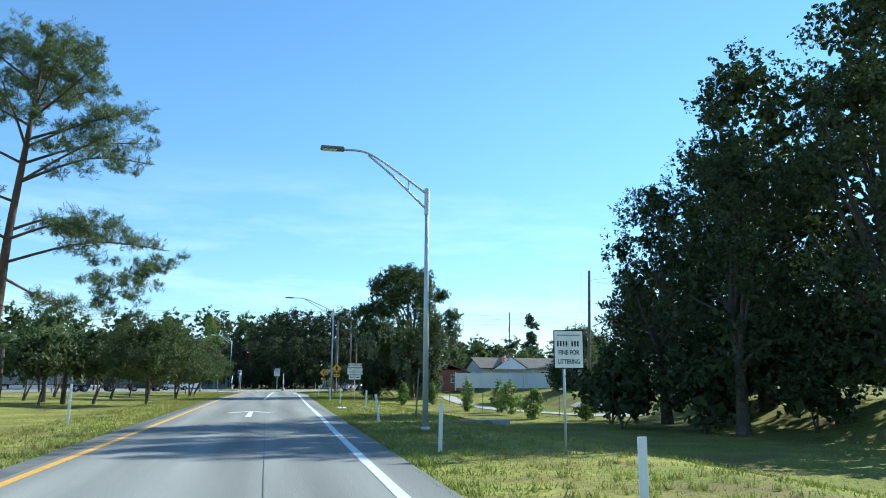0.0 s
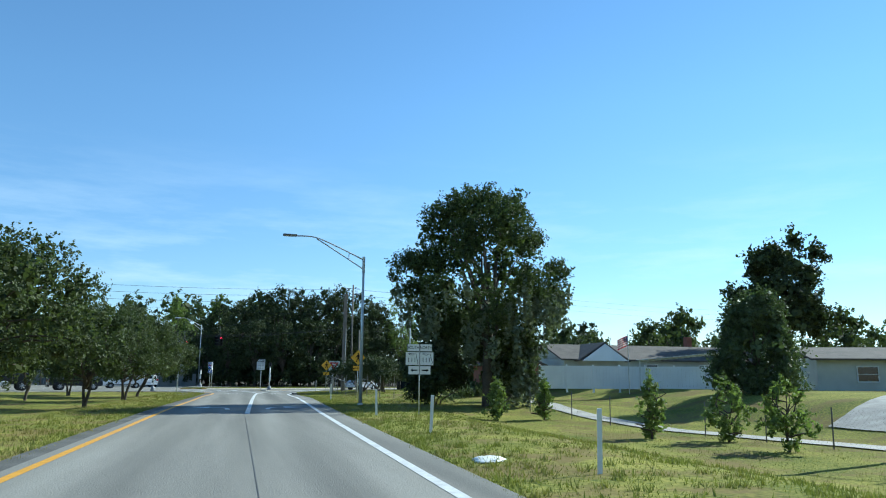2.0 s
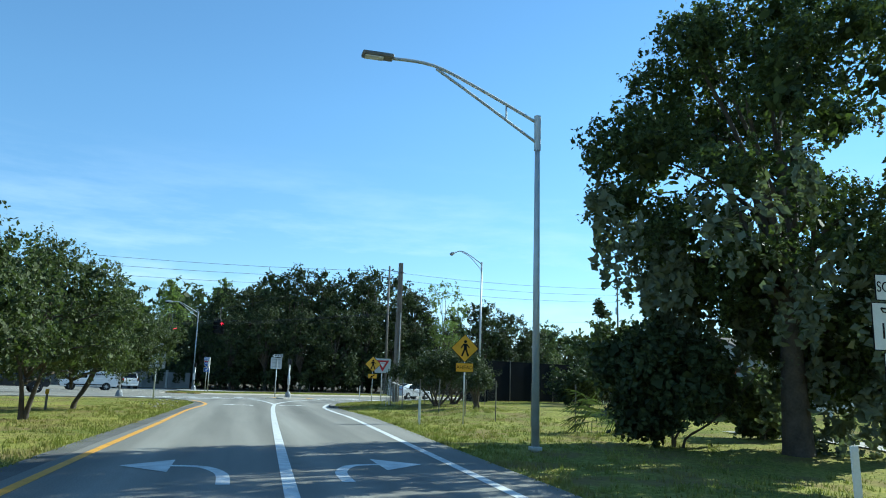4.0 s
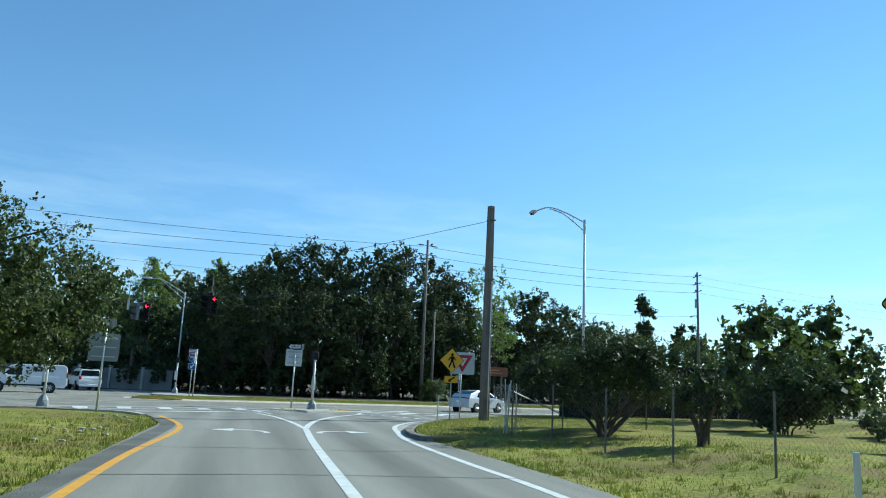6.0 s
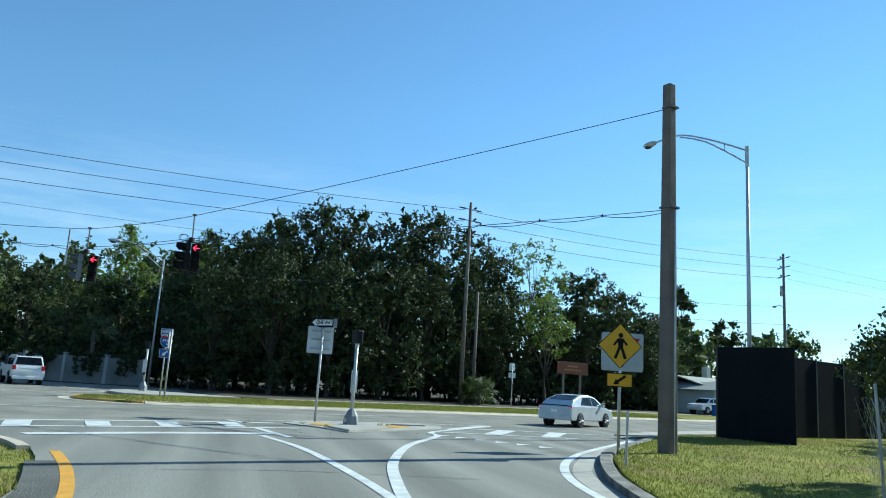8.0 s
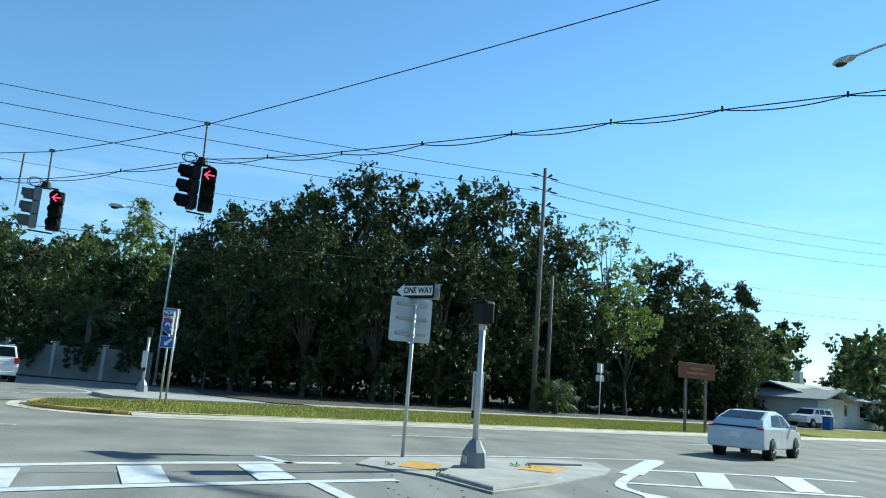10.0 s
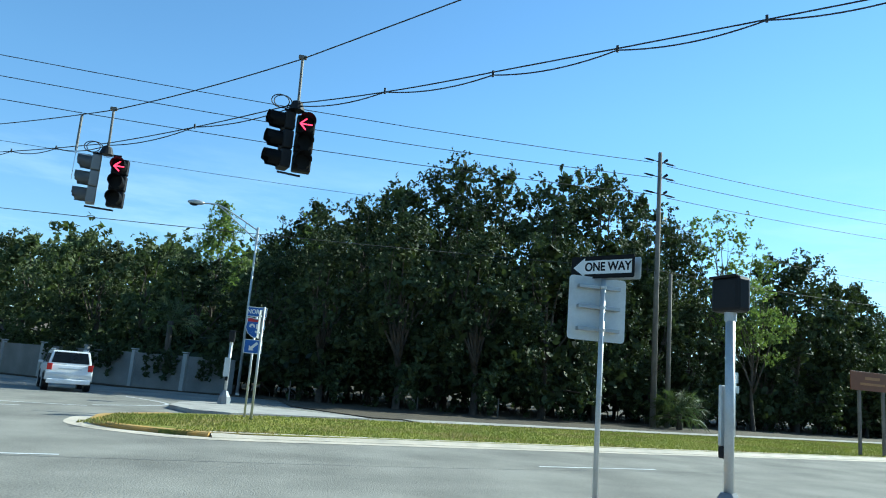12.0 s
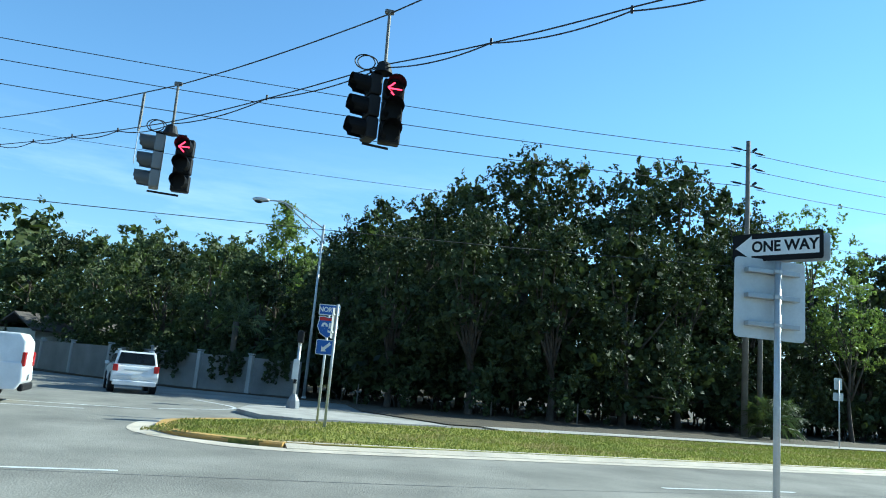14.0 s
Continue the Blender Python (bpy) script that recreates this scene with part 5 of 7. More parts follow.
# one-way sign on the refuge island
s = thing("one_way_sign", "black and white one-way sign over a blank sign back", "traffic sign", (3.25, 126.95, 0.05), -8)
part("post", post_bm(3.35, 0.04), GALV, s, smooth=True)
p = part("one_way_plate", panel_bm(1.08, 0.35, 0.03, 0.006, 0.0, 0.0, -0.06), SIGN_BLACK, s, "black one-way plate with a white arrow")
p.matrix_basis = pose(0.0, 0.04, 3.53, 0, 0, -42)
plate_edge = [(-0.5, 0.0), (-0.3, 0.15), (-0.3, 0.105), (0.495, 0.105), (0.495, -0.105), (-0.3, -0.105), (-0.3, -0.15)]
flat_shape(plate_edge, SIGN_WHITE, p, "white_arrow", -0.066)
lettering("ONE WAY", 0.185, SIGN_BLACK, p, 0.095, -0.069, 0.0, squeeze=0.9, bold=0.006)
q = part("second_plate", panel_bm(1.0, 0.34, 0.03, 0.006, 0.04, 0.0, 0.06), SIGN_BACK, s, "bare aluminium back of a second plate")
q.matrix_basis = pose(0.03, 0.04, 3.52, 0, 0, -38)
q = part("back_plate", panel_bm(0.96, 0.98, 0.06, 0.006, -0.04, 0.0, 0.1), SIGN_BACK, s, "bare aluminium sign back")
q.matrix_basis = pose(0.0, 0.04, 2.89, 0, 0, 14)
for z in (0.33, 0.02, -0.32):
    part("rail", box(bmesh.new(), (-0.04, 0.05, z), (0.7, 0.09, 0.06), bevel=0.008), ALLOY, q)
    part("clamp", rod(bmesh.new(), (0, 0.0, z - 0.02), (0, 0.0, z + 0.02), 0.052), GALV, q)


POLE_BASE = paint("cast_base_grey", (0.24, 0.25, 0.26), 0.6, 0.3)


def ped_pole(at, turn, h, label, head=True, button=True):
    s = thing("pedestrian_signal", label, "pedestrian signal", at, turn, "pedestrian signals")
    part("post", rod(bmesh.new(), (0, 0, 0.3), (0, 0, h), 0.06, n=14), GALV, s, smooth=True)
    bm = bmesh.new()
    bmesh.ops.create_cone(bm, cap_ends=True, segments=8, radius1=0.27, radius2=0.23, depth=0.3, matrix=pose(0, 0, 0.15, 0, 0, 22.5))
    bmesh.ops.create_cone(bm, cap_ends=True, segments=8, radius1=0.23, radius2=0.1, depth=0.22, matrix=pose(0, 0, 0.41, 0, 0, 22.5))
    part("base", bm, POLE_BASE, s)
    part("base_door", box(bmesh.new(), (0.05, -0.24, 0.16), (0.14, 0.02, 0.14), bevel=0.005), GALV, s)
    if head:
        bm = box(bmesh.new(), (0, 0, h + 0.28), (0.46, 0.24, 0.46), bevel=0.05)
        hd = part("signal_box", bm, BLACK, s, "black pedestrian signal box")
        part("hood", box(bmesh.new(), (0, -0.13, h + 0.5), (0.46, 0.06, 0.03), bevel=0.01), BLACK, hd)
        part("fitting", rod(bmesh.new(), (0, 0, h - 0.06), (0, 0, h + 0.06), 0.075), GALV, s)
    if button:
        part("button_plate", box(bmesh.new(), (-0.1, 0.05, 1.45), (0.05, 0.23, 0.75), bevel=0.01), SIGN_BACK, s)
        part("push_button", box(bmesh.new(), (-0.1, 0.02, 1.0), (0.1, 0.12, 0.16), bevel=0.02), BLACK, s)
    return s


ped_pole((4.23, 125.04, 0.07), -74, 2.7, "grey pedestrian signal pole with a black signal box")
ped_pole((-4.5, 147.3, 0.14), 95, 2.4, "grey pedestrian signal pole on the far island")
ped_pole((-8.2, 119.5, 0.0), 30, 2.45, "grey pedestrian signal pole at the verge nose", head=False)

# interstate assembly
s = thing("interstate_sign", "blue interstate sign stack reading north 95", "traffic sign", (-3.05, 140.6, 0.1), 2)
part("post", post_bm(3.35, 0.035), GALV, s, smooth=True)
p = part("north_plate", panel_bm(0.62, 0.32, 0.03, 0.006, 0, 3.3), SIGN_WHITE, s)
flat_shape([(-0.285, 3.165), (0.285, 3.165), (0.285, 3.435), (-0.285, 3.435)], SIGN_BLUE, p, "blue_field", -0.005)
lettering("NORTH", 0.2, SIGN_WHITE, p, 0, -0.009, 3.3, squeeze=0.86, bold=0.006)
shield = [(0, 2.46), (0.22, 2.6), (0.31, 2.8), (0.27, 3.02), (0.3, 3.1), (0.15, 3.12), (0, 3.08), (-0.15, 3.12), (-0.3, 3.1), (-0.27, 3.02), (-0.31, 2.8), (-0.22, 2.6)]
p = part("shield_plate", plate(bmesh.new(), shield, -0.003, 0.003), SIGN_WHITE, s)
flat_shape([(x * 0.93, 2.8 + (z - 2.8) * 0.93) for x, z in shield], SIGN_BLUE, p, "blue_field", -0.005)
flat_shape([(-0.25, 2.98), (0.25, 2.98), (0.27, 3.07), (0.14, 3.09), (0, 3.05), (-0.14, 3.09), (-0.27, 3.07)], SIGN_RED, p, "red_band", -0.009)
lettering("95", 0.38, SIGN_WHITE, p, 0, -0.009, 2.76, bold=0.012)
p = part("arrow_plate", panel_bm(0.56, 0.44, 0.03, 0.006, 0, 2.2), SIGN_WHITE, s)
flat_shape([(-0.26, 2.0), (0.26, 2.0), (0.26, 2.4), (-0.26, 2.4)], SIGN_BLUE, p, "blue_field", -0.005)
flat_shape(arrow_pts(0, 2.2, 0.36, 0.36, 1, 45), SIGN_WHITE, p, "white_arrow", -0.009)
s = thing("junction_sign", "grey sign back stack seen almost edge-on", "traffic sign", (-2.72, 139.6, 0.1), 77)
part("post", post_bm(3.4, 0.04), GALV, s, smooth=True)
p = part("back_plate", panel_bm(0.55, 0.85, 0.04, 0.006, 0, 2.85, 0.09), SIGN_DULL, s)
brackets(p, (3.1, 2.6), 0.42, 0.09)

# left verge sign, seen from behind
s = thing("verge_sign", "large grey sign back with one-way plates on top", "traffic sign", (-5.6, 117.0, 0.0), 8)
part("post", post_bm(3.8, 0.045), GALV, s, smooth=True)
p = part("back_plate", panel_bm(1.2, 1.18, 0.08, 0.006, 0, 2.68, 0.12), paint("weathered_sign_back", (0.3, 0.31, 0.32), 0.6, 0.4), s)
brackets(p, (3.05, 2.68, 2.28), 0.95, 0.1)
for turn, z, facing in ((52, 3.68, 1), (-38, 3.72, 0)):
    q = part("one_way_plate", panel_bm(0.8, 0.34, 0.03, 0.006, 0, z, -0.06 if facing else 0.08), SIGN_BLACK if facing else SIGN_DULL, s)
    q.matrix_basis = pose(0, 0, 0, 0, 0, turn)
    if facing:
        flat_shape([(-0.36, z), (-0.2, z + 0.11), (-0.2, z + 0.06), (0.34, z + 0.06), (0.34, z - 0.06), (-0.2, z - 0.06), (-0.2, z - 0.11)], SIGN_WHITE, q, "white_arrow", -0.068)


def diamond(parent, cz, side):
    p = part("diamond_plate", panel_bm(side, side, 0.05, 0.006, 0, cz, 0, 45), SIGN_BLACK, parent)
    h = side / 2 * 0.95 * math.sqrt(2)
    flat_shape([(0, cz - h), (h, cz), (0, cz + h), (-h, cz)], SIGN_YELLOW, p, "yellow_field", -0.005, "yellow reflective face")
    walker(p, 0, cz, side * 0.78, SIGN_BLACK, -0.009)
    return p


s = thing("crossing_sign", "yellow pedestrian warning sign with an AHEAD plate", "traffic sign", (9.3, 90.9, -0.05), -6, "crossing signs")
part("post", post_bm(3.5, 0.03), GALV, s, smooth=True)
diamond(s, 3.2, 0.86)
p = part("ahead_plate", panel_bm(0.78, 0.4, 0.04, 0.006, 0, 2.38), SIGN_BLACK, s)
flat_shape([(-0.37, 2.2), (0.37, 2.2), (0.37, 2.56), (-0.37, 2.56)], SIGN_YELLOW, p, "yellow_field", -0.005)
lettering("AHEAD", 0.22, SIGN_BLACK, p, 0, -0.009, 2.38)
s = thing("crossing_sign", "yellow pedestrian sign with a slanting arrow plate", "traffic sign", (10.0, 117.3, 0.1), -12, "crossing signs")
part("post", post_bm(3.3, 0.03), GALV, s, smooth=True)
diamond(s, 2.83, 0.86)
p = part("arrow_plate", panel_bm(0.7, 0.36, 0.04, 0.006, 0, 1.92), SIGN_BLACK, s)
flat_shape([(-0.33, 1.76), (0.33, 1.76), (0.33, 2.08), (-0.33, 2.08)], SIGN_YELLOW, p, "yellow_field", -0.005)
flat_shape(arrow_pts(0, 1.92, 0.4, 0.3, 1, 35), SIGN_BLACK, p, "black_arrow", -0.009)
s = thing("stub_post", "short bare metal sign stub in the grass", "post", (8.6, 114.5, 0.1))
part("tube", rod(bmesh.new(), (0, 0, -0.2), (0.03, 0, 1.2), 0.03), GALV, s)
s = thing("yield_sign", "red and white yield triangle on a grey square plate", "traffic sign", (11.05, 119.1, 0.1), -14)
part("post", post_bm(3.3, 0.035), GALV, s, smooth=True)
part("square_plate", panel_bm(1.25, 1.12, 0.06, 0.006, 0.05, 2.78, 0.0), SIGN_BACK, s, "bare grey square backing plate")
p = flat_shape([(0.05, 2.32), (0.57, 3.2), (-0.47, 3.2)], SIGN_RED, s, "yield_triangle", -0.008)
flat_shape([(0.05, 2.62), (0.3, 3.05), (-0.2, 3.05)], SIGN_WHITE, p, "white_field", -0.012)
lettering("YIELD", 0.12, SIGN_RED, p, 0.05, -0.016, 2.97)

# route markers
s = thing("route_sign", "white route markers for 111 south and north on one post", "traffic sign", (8.62, 68.1, -0.1), -4)
part("post", post_bm(3.3, 0.03), GALV, s, smooth=True)
for side, word in ((-1, "SOUTH"), (1, "NORTH")):
    cx = side * 0.35
    p = part("direction_plate", panel_bm(0.6, 0.36, 0.03, 0.006, side * 0.31, 3.17), SIGN_BLACK, s)
    flat_shape([(side * 0.31 - 0.285, 3.005), (side * 0.31 + 0.285, 3.005), (side * 0.31 + 0.285, 3.335), (side * 0.31 - 0.285, 3.335)], SIGN_WHITE, p, "white_field", -0.005)
    lettering(word, 0.2, SIGN_BLACK, p, side * 0.31, -0.009, 3.17, squeeze=0.85)
    p = part("route_plate", panel_bm(0.68, 0.64, 0.04, 0.006, cx, 2.65), SIGN_BLACK, s)
    flat_shape([(cx - 0.325, 2.345), (cx + 0.325, 2.345), (cx + 0.325, 2.955), (cx - 0.325, 2.955)], SIGN_WHITE, p, "white_field", -0.005)
    outline = [(-0.2, 0.24), (0.18, 0.22), (0.2, 0.05), (0.27, -0.17), (0.25, -0.26)]
    bm = bmesh.new()
    tube(bm, [(cx + x, -0.008, 2.65 + z) for x, z in outline], 0.013, 6)
    tube(bm, [(cx + x, -0.008, 2.65 + z) for x, z in ((-0.2, 0.24), (-0.17, 0.19), (-0.02, 0.17), (0.05, 0.19))], 0.011, 6)
    part("state_outline", bm, SIGN_BLACK, p)
    lettering("111", 0.3, SIGN_BLACK, p, cx - 0.03, -0.009, 2.58)
    p = part("arrow_plate", panel_bm(0.54, 0.42, 0.03, 0.006, side * 0.28, 2.1), SIGN_BLACK, s)
    flat_shape([(side * 0.28 - 0.255, 1.905), (side * 0.28 + 0.255, 1.905), (side * 0.28 + 0.255, 2.295), (side * 0.28 - 0.255, 2.295)], SIGN_WHITE, p, "white_field", -0.005)
    flat_shape(arrow_pts(side * 0.28, 2.1, 0.34, 0.26, -side, 0), SIGN_BLACK, p, "black_arrow", -0.009)

# first sign by the ramp: its upper rows cannot be read
s = thing("notice_sign", "white roadside notice about fines for littering", "traffic sign", (7.2, 16.9, ground_z(7.2, 16.9)), -10)
part("post", post_bm(2.85, 0.032), GALV, s, smooth=True)
p = part("notice_plate", panel_bm(0.74, 0.93, 0.04, 0.006, 0.11, 2.47, -0.04), SIGN_BLACK, s)
flat_shape([(-0.235, 2.03), (0.455, 2.03), (0.455, 2.91), (-0.235, 2.91)], SIGN_WHITE, p, "white_field", -0.046)
flat_shape([(-0.18, 2.79), (0.39, 2.79), (0.39, 2.825), (-0.18, 2.825)], SIGN_DULL, p, "letter_bar", -0.05)
for k in range(8):
    if k != 4:
        x = -0.17 + 0.07 * k
        flat_shape([(x, 2.54), (x + 0.036, 2.54), (x + 0.036, 2.67), (x, 2.67)], SIGN_BLACK, p, "letter_bar", -0.05)
lettering("FINE FOR", 0.155, SIGN_BLACK, p, 0.11, -0.05, 2.39, squeeze=0.8, bold=0.003)
lettering("LITTERING", 0.155, SIGN_BLACK, p, 0.11, -0.05, 2.17, squeeze=0.72, bold=0.003)

# brown sign and small far signs
s = thing("brown_sign", "brown board sign on two timber posts", "sign board", (22.1, 144.7, 0.12), 14)
for x in (-0.72, 0.72):
    part("post", box(bmesh.new(), (x, 0.03, 1.45), (0.14, 0.09, 3.1), bevel=0.01), WOODPOLE, s)
p = part("board", box(bmesh.new(), (0, -0.03, 3.02), (2.6, 0.04, 0.78), bevel=0.01), SIGN_BROWN, s)
part("letter_bar", box(bmesh.new(), (0, -0.055, 3.14), (0.9, 0.006, 0.12)), SIGN_TAN, p)
part("letter_bar", box(bmesh.new(), (0, -0.055, 2.9), (1.5, 0.006, 0.1)), SIGN_TAN, p)
s = thing("far_sign", "small grey sign back beside the far sidewalk", "traffic sign", (22.0, 155.0, 0.05), 20)
part("post", post_bm(3.4, 0.035), GALV, s, smooth=True)
part("back_plate", panel_bm(0.6, 0.6, 0.05, 0.006, 0, 3.2, 0.09), SIGN_BACK, s)
part("back_plate", panel_bm(0.75, 0.4, 0.05, 0.006, 0, 2.55, 0.09), SIGN_BACK, s)

# slim markers before the woods
for x, y in ((9.0, 156.9), (4.6, 157.6), (-2.4, 158.6)):
    ob = part("marker_post", box(bmesh.new(), (0, 0, 0.5), (0.06, 0.04, 1.1)), WOODPOLE)
    ob.location = (x, y, 0.05)
    tagged(ob, "slim weathered marker post before the woods", "post", "marker posts")
st = thing("marker_stake", "short dark stake with a yellow top on the verge", "post", (-8.6, 99.5, ground_z(-8.6, 99.5)), 0, "marker posts")
part("stake", box(bmesh.new(), (0, 0, 0.4), (0.1, 0.05, 1.0)), WOODPOLE, st)
part("yellow_top", box(bmesh.new(), (0, -0.03, 0.85), (0.16, 0.02, 0.22)), SIGN_YELLOW, st)
# delineator posts
DEL = "delineator posts"


def delineator(x, y, h=1.15, lean=0.0, turn=0.0):
    d = thing("delineator_post", "slim white flexible delineator post in the verge", "road post", (x, y, ground_z(x, y) if abs(x) > 7 else -0.03), turn, DEL)
    bm = box(bmesh.new(), (0, 0, h / 2 - 0.1), (0.1, 0.025, h + 0.2), bevel=0.008)
    p = part("blade", bm, WHITE_PLASTIC, d)
    part("reflector", box(bmesh.new(), (0, -0.016, h - 0.12), (0.075, 0.006, 0.16)), SIGN_WHITE, d)
    d.matrix_basis = d.matrix_basis @ pose(0, 0, 0, 0, lean, 0)
    return d


for x, y, l in ((3.75, 6.9, 0), (4.44, 18.2, 1), (5.12, 32.0, -8), (6.04, 56.0, 2), (6.35, 66.9, -2), (7.17, 90.0, 0), (6.5, 45.7, 1), (-7.2, 32.8, 1)):
    delineator(x, y, 1.55 if x < 0 else 1.15, l)
s = thing("dark_post", "thin dark leaning marker post in the swale", "post", (7.4, 35.3, ground_z(7.4, 35.3)))
part("stake", rod(bmesh.new(), (0, 0, -0.2), (0.15, 0, 2.3), 0.04), DARK_STEEL, s)


# ---- fences and walls ----
def chain_fence(line, h, label, mesh_from=0, mesh_to=999, gap=0.13, top_rail=True, metal=None):
    metal = metal or DARK_STEEL
    f = thing("chain_link_fence", label, "fence", kind="")
    pts = []
    for a, b in zip(line, line[1:]):
        a, b = Vector(a), Vector(b)
        n = max(1, round((b - a).length / 3.2))
        pts += [a.lerp(b, k / n) for k in range(n)]
    pts.append(Vector(line[-1]))
    for p in pts:
        z = ground_z(p.x, p.y)
        part("post", rod(bmesh.new(), (p.x, p.y, z - 0.2), (p.x + 0.02, p.y, z + h + 0.05), 0.028, n=8), metal, f)
    v, q = [], []
    for i, (a, b) in enumerate(zip(pts, pts[1:])):
        za, zb = ground_z(a.x, a.y), ground_z(b.x, b.y)
        if top_rail:
            part("rail", rod(bmesh.new(), (a.x, a.y, za + h), (b.x, b.y, zb + h), 0.02, n=6), GALV, f)
        if not mesh_from <= i < mesh_to:
            continue
        L = (b - a).length
        n = int((L + h) / gap)
        side = Vector((-(b - a).y, (b - a).x, 0)).normalized() * 0.0
        for k in range(n):
            for s in (1, -1):
                t0, t1 = k * gap - h, k * gap
                lo, hi = (t0, t1) if s > 0 else (t1, t0)
                z0, z1 = 0.0, h
                # clip to the bay
                def cut(t, z, tt, zz):
                    if t < 0:
                        z += (zz - z) * (0 - t) / (tt - t)
                        t = 0
                    if t > L:
                        z += (zz - z) * (L - t) / (tt - t)
                        t = L
                    return t, z
                if max(lo, hi) <= 0 or min(lo, hi) >= L:
                    continue
                (ta, z0), (tb, z1) = cut(lo, z0, hi, z1), cut(hi, z1, lo, z0)
                pa, pb = a.lerp(b, ta / L), a.lerp(b, tb / L)
                zz = za + (zb - za) * ta / L
                wv = Vector((b - a).normalized()) * 0.0022
                i0 = len(v)
                v += [(pa.x - wv.x, pa.y - wv.y, zz + z0), (pa.x + wv.x, pa.y + wv.y, zz + z0), (pb.x + wv.x, pb.y + wv.y, zz + z1), (pb.x - wv.x, pb.y - wv.y, zz + z1)]
                q.append((i0, i0 + 1, i0 + 2, i0 + 3))
    if v:
        tagged(raw("wire_mesh", v, q, DARK_STEEL, f), kind="stuff")
    return f


chain_fence([(17.2, 111.6), (9.6, 108.0), (9.6, 104.5), (10.4, 99.0), (12.0, 90.0), (13.2, 84.0)], 1.75, "sagging chain-link fence along the corner lot", 0, 8, 0.13, False)
chain_fence([(17.5, 76.0), (18.6, 72.5), (20.2, 66.5), (21.5, 60.0), (22.8, 50.5)], 1.5, "low chain-link fence beside a path", 0, 99, 0.2, False)

roll = thing("fence_roll", "loose roll of chain-link mesh tied to leaning end posts", "fence", (9.5, 108.3, ground_z(9.5, 108.3)))
for x, y, lx, ly, h in ((0, 0, 0.18, 0.1, 1.9), (-0.25, -0.3, 0.3, 0.2, 1.75), (0.2, 0.45, -0.12, 0.0, 1.95), (0.42, 0.1, 0.05, 0.2, 1.8)):
    part("post", rod(bmesh.new(), (x, y, -0.3), (x + lx, y + ly, h), 0.022, n=8), GALV, roll)
part("brace", rod(bmesh.new(), (0.1, 0, 1.55), (2.6, 1.1, 0.75), 0.025, n=8), GALV, roll)
v, q = [], []
for k in range(26):
    for d in (1, -1):
        for j in range(8):
            t0, t1 = k * 0.28 + d * j * 0.18, k * 0.28 + d * (j + 1) * 0.18
            r0 = 0.3 + 0.015 * k
            a = Vector((r0 * math.cos(t0), 0.7 * r0 * math.sin(t0), 0.05 + j * 0.21))
            b = Vector((r0 * math.cos(t1), 0.7 * r0 * math.sin(t1), 0.26 + j * 0.21))
            i0 = len(v)
            v += [(a.x, a.y, a.z - 0.007), (a.x, a.y, a.z + 0.007), (b.x, b.y, b.z + 0.007), (b.x, b.y, b.z - 0.007)]
            q.append((i0, i0 + 1, i0 + 2, i0 + 3))
tagged(raw("wire_mesh", v, q, GALV, roll), kind="stuff")

f = thing("vinyl_fence", "tall white vinyl privacy fence round a back yard", "fence")
for a, b in (((23.5, 88.6), (32.5, 87.9)), ((32.5, 87.9), (39.5, 82.0))):
    a, b = Vector(a), Vector(b)
    n = round((b - a).length / 2.3)
    ang = math.degrees(math.atan2(b.y - a.y, b.x - a.x))
    for k in range(n):
        p0, p1 = a.lerp(b, k / n), a.lerp(b, (k + 1) / n)
        mid = (p0 + p1) / 2
        L = (p1 - p0).length
        for j in range(8):
            off = (j + 0.5) / 8 - 0.5
            q = mid + (p1 - p0) * off
            part("board", box(bmesh.new(), (q.x, q.y, 1.75), (L / 8 - 0.012, 0.03, 1.6), ang), VINYL, f)
        part("rail", box(bmesh.new(), (mid.x, mid.y, 2.6), (L, 0.06, 0.14), ang), VINYL, f)
        part("rail", box(bmesh.new(), (mid.x, mid.y, 0.95), (L, 0.06, 0.16), ang), VINYL, f)
        bm = box(bmesh.new(), (p0.x, p0.y, 1.65), (0.13, 0.13, 2.15), ang)
        bmesh.ops.create_cone(bm, cap_ends=True, segments=4, radius1=0.11, radius2=0.0, depth=0.08, matrix=pose(p0.x, p0.y, 2.76, 0, 0, ang + 45))
        part("post", bm, VINYL, f)

# dark screened fence across the corner lot
f = thing("screen_fence", "tall dark screen-covered fence round a lot", "fence")
for a, b in (((20.2, 127.0), (21.6, 124.0)), ((20.2, 127.0), (50, 138.6))):
    a, b = Vector(a), Vector(b)
    n = round((b - a).length / 3.0)
    ang = math.degrees(math.atan2(b.y - a.y, b.x - a.x))
    for k in range(n):
        p0, p1 = a.lerp(b, k / n), a.lerp(b, (k + 1) / n)
        mid = (p0 + p1) / 2
        part("screen_panel", box(bmesh.new(), (mid.x, mid.y, 1.95), ((p1 - p0).length - 0.01, 0.04, 3.9), ang), DARKSCREEN, f)
        part("post", rod(bmesh.new(), (p0.x, p0.y, 0), (p0.x, p0.y, 3.98), 0.05, n=8), DARK_STEEL, f)

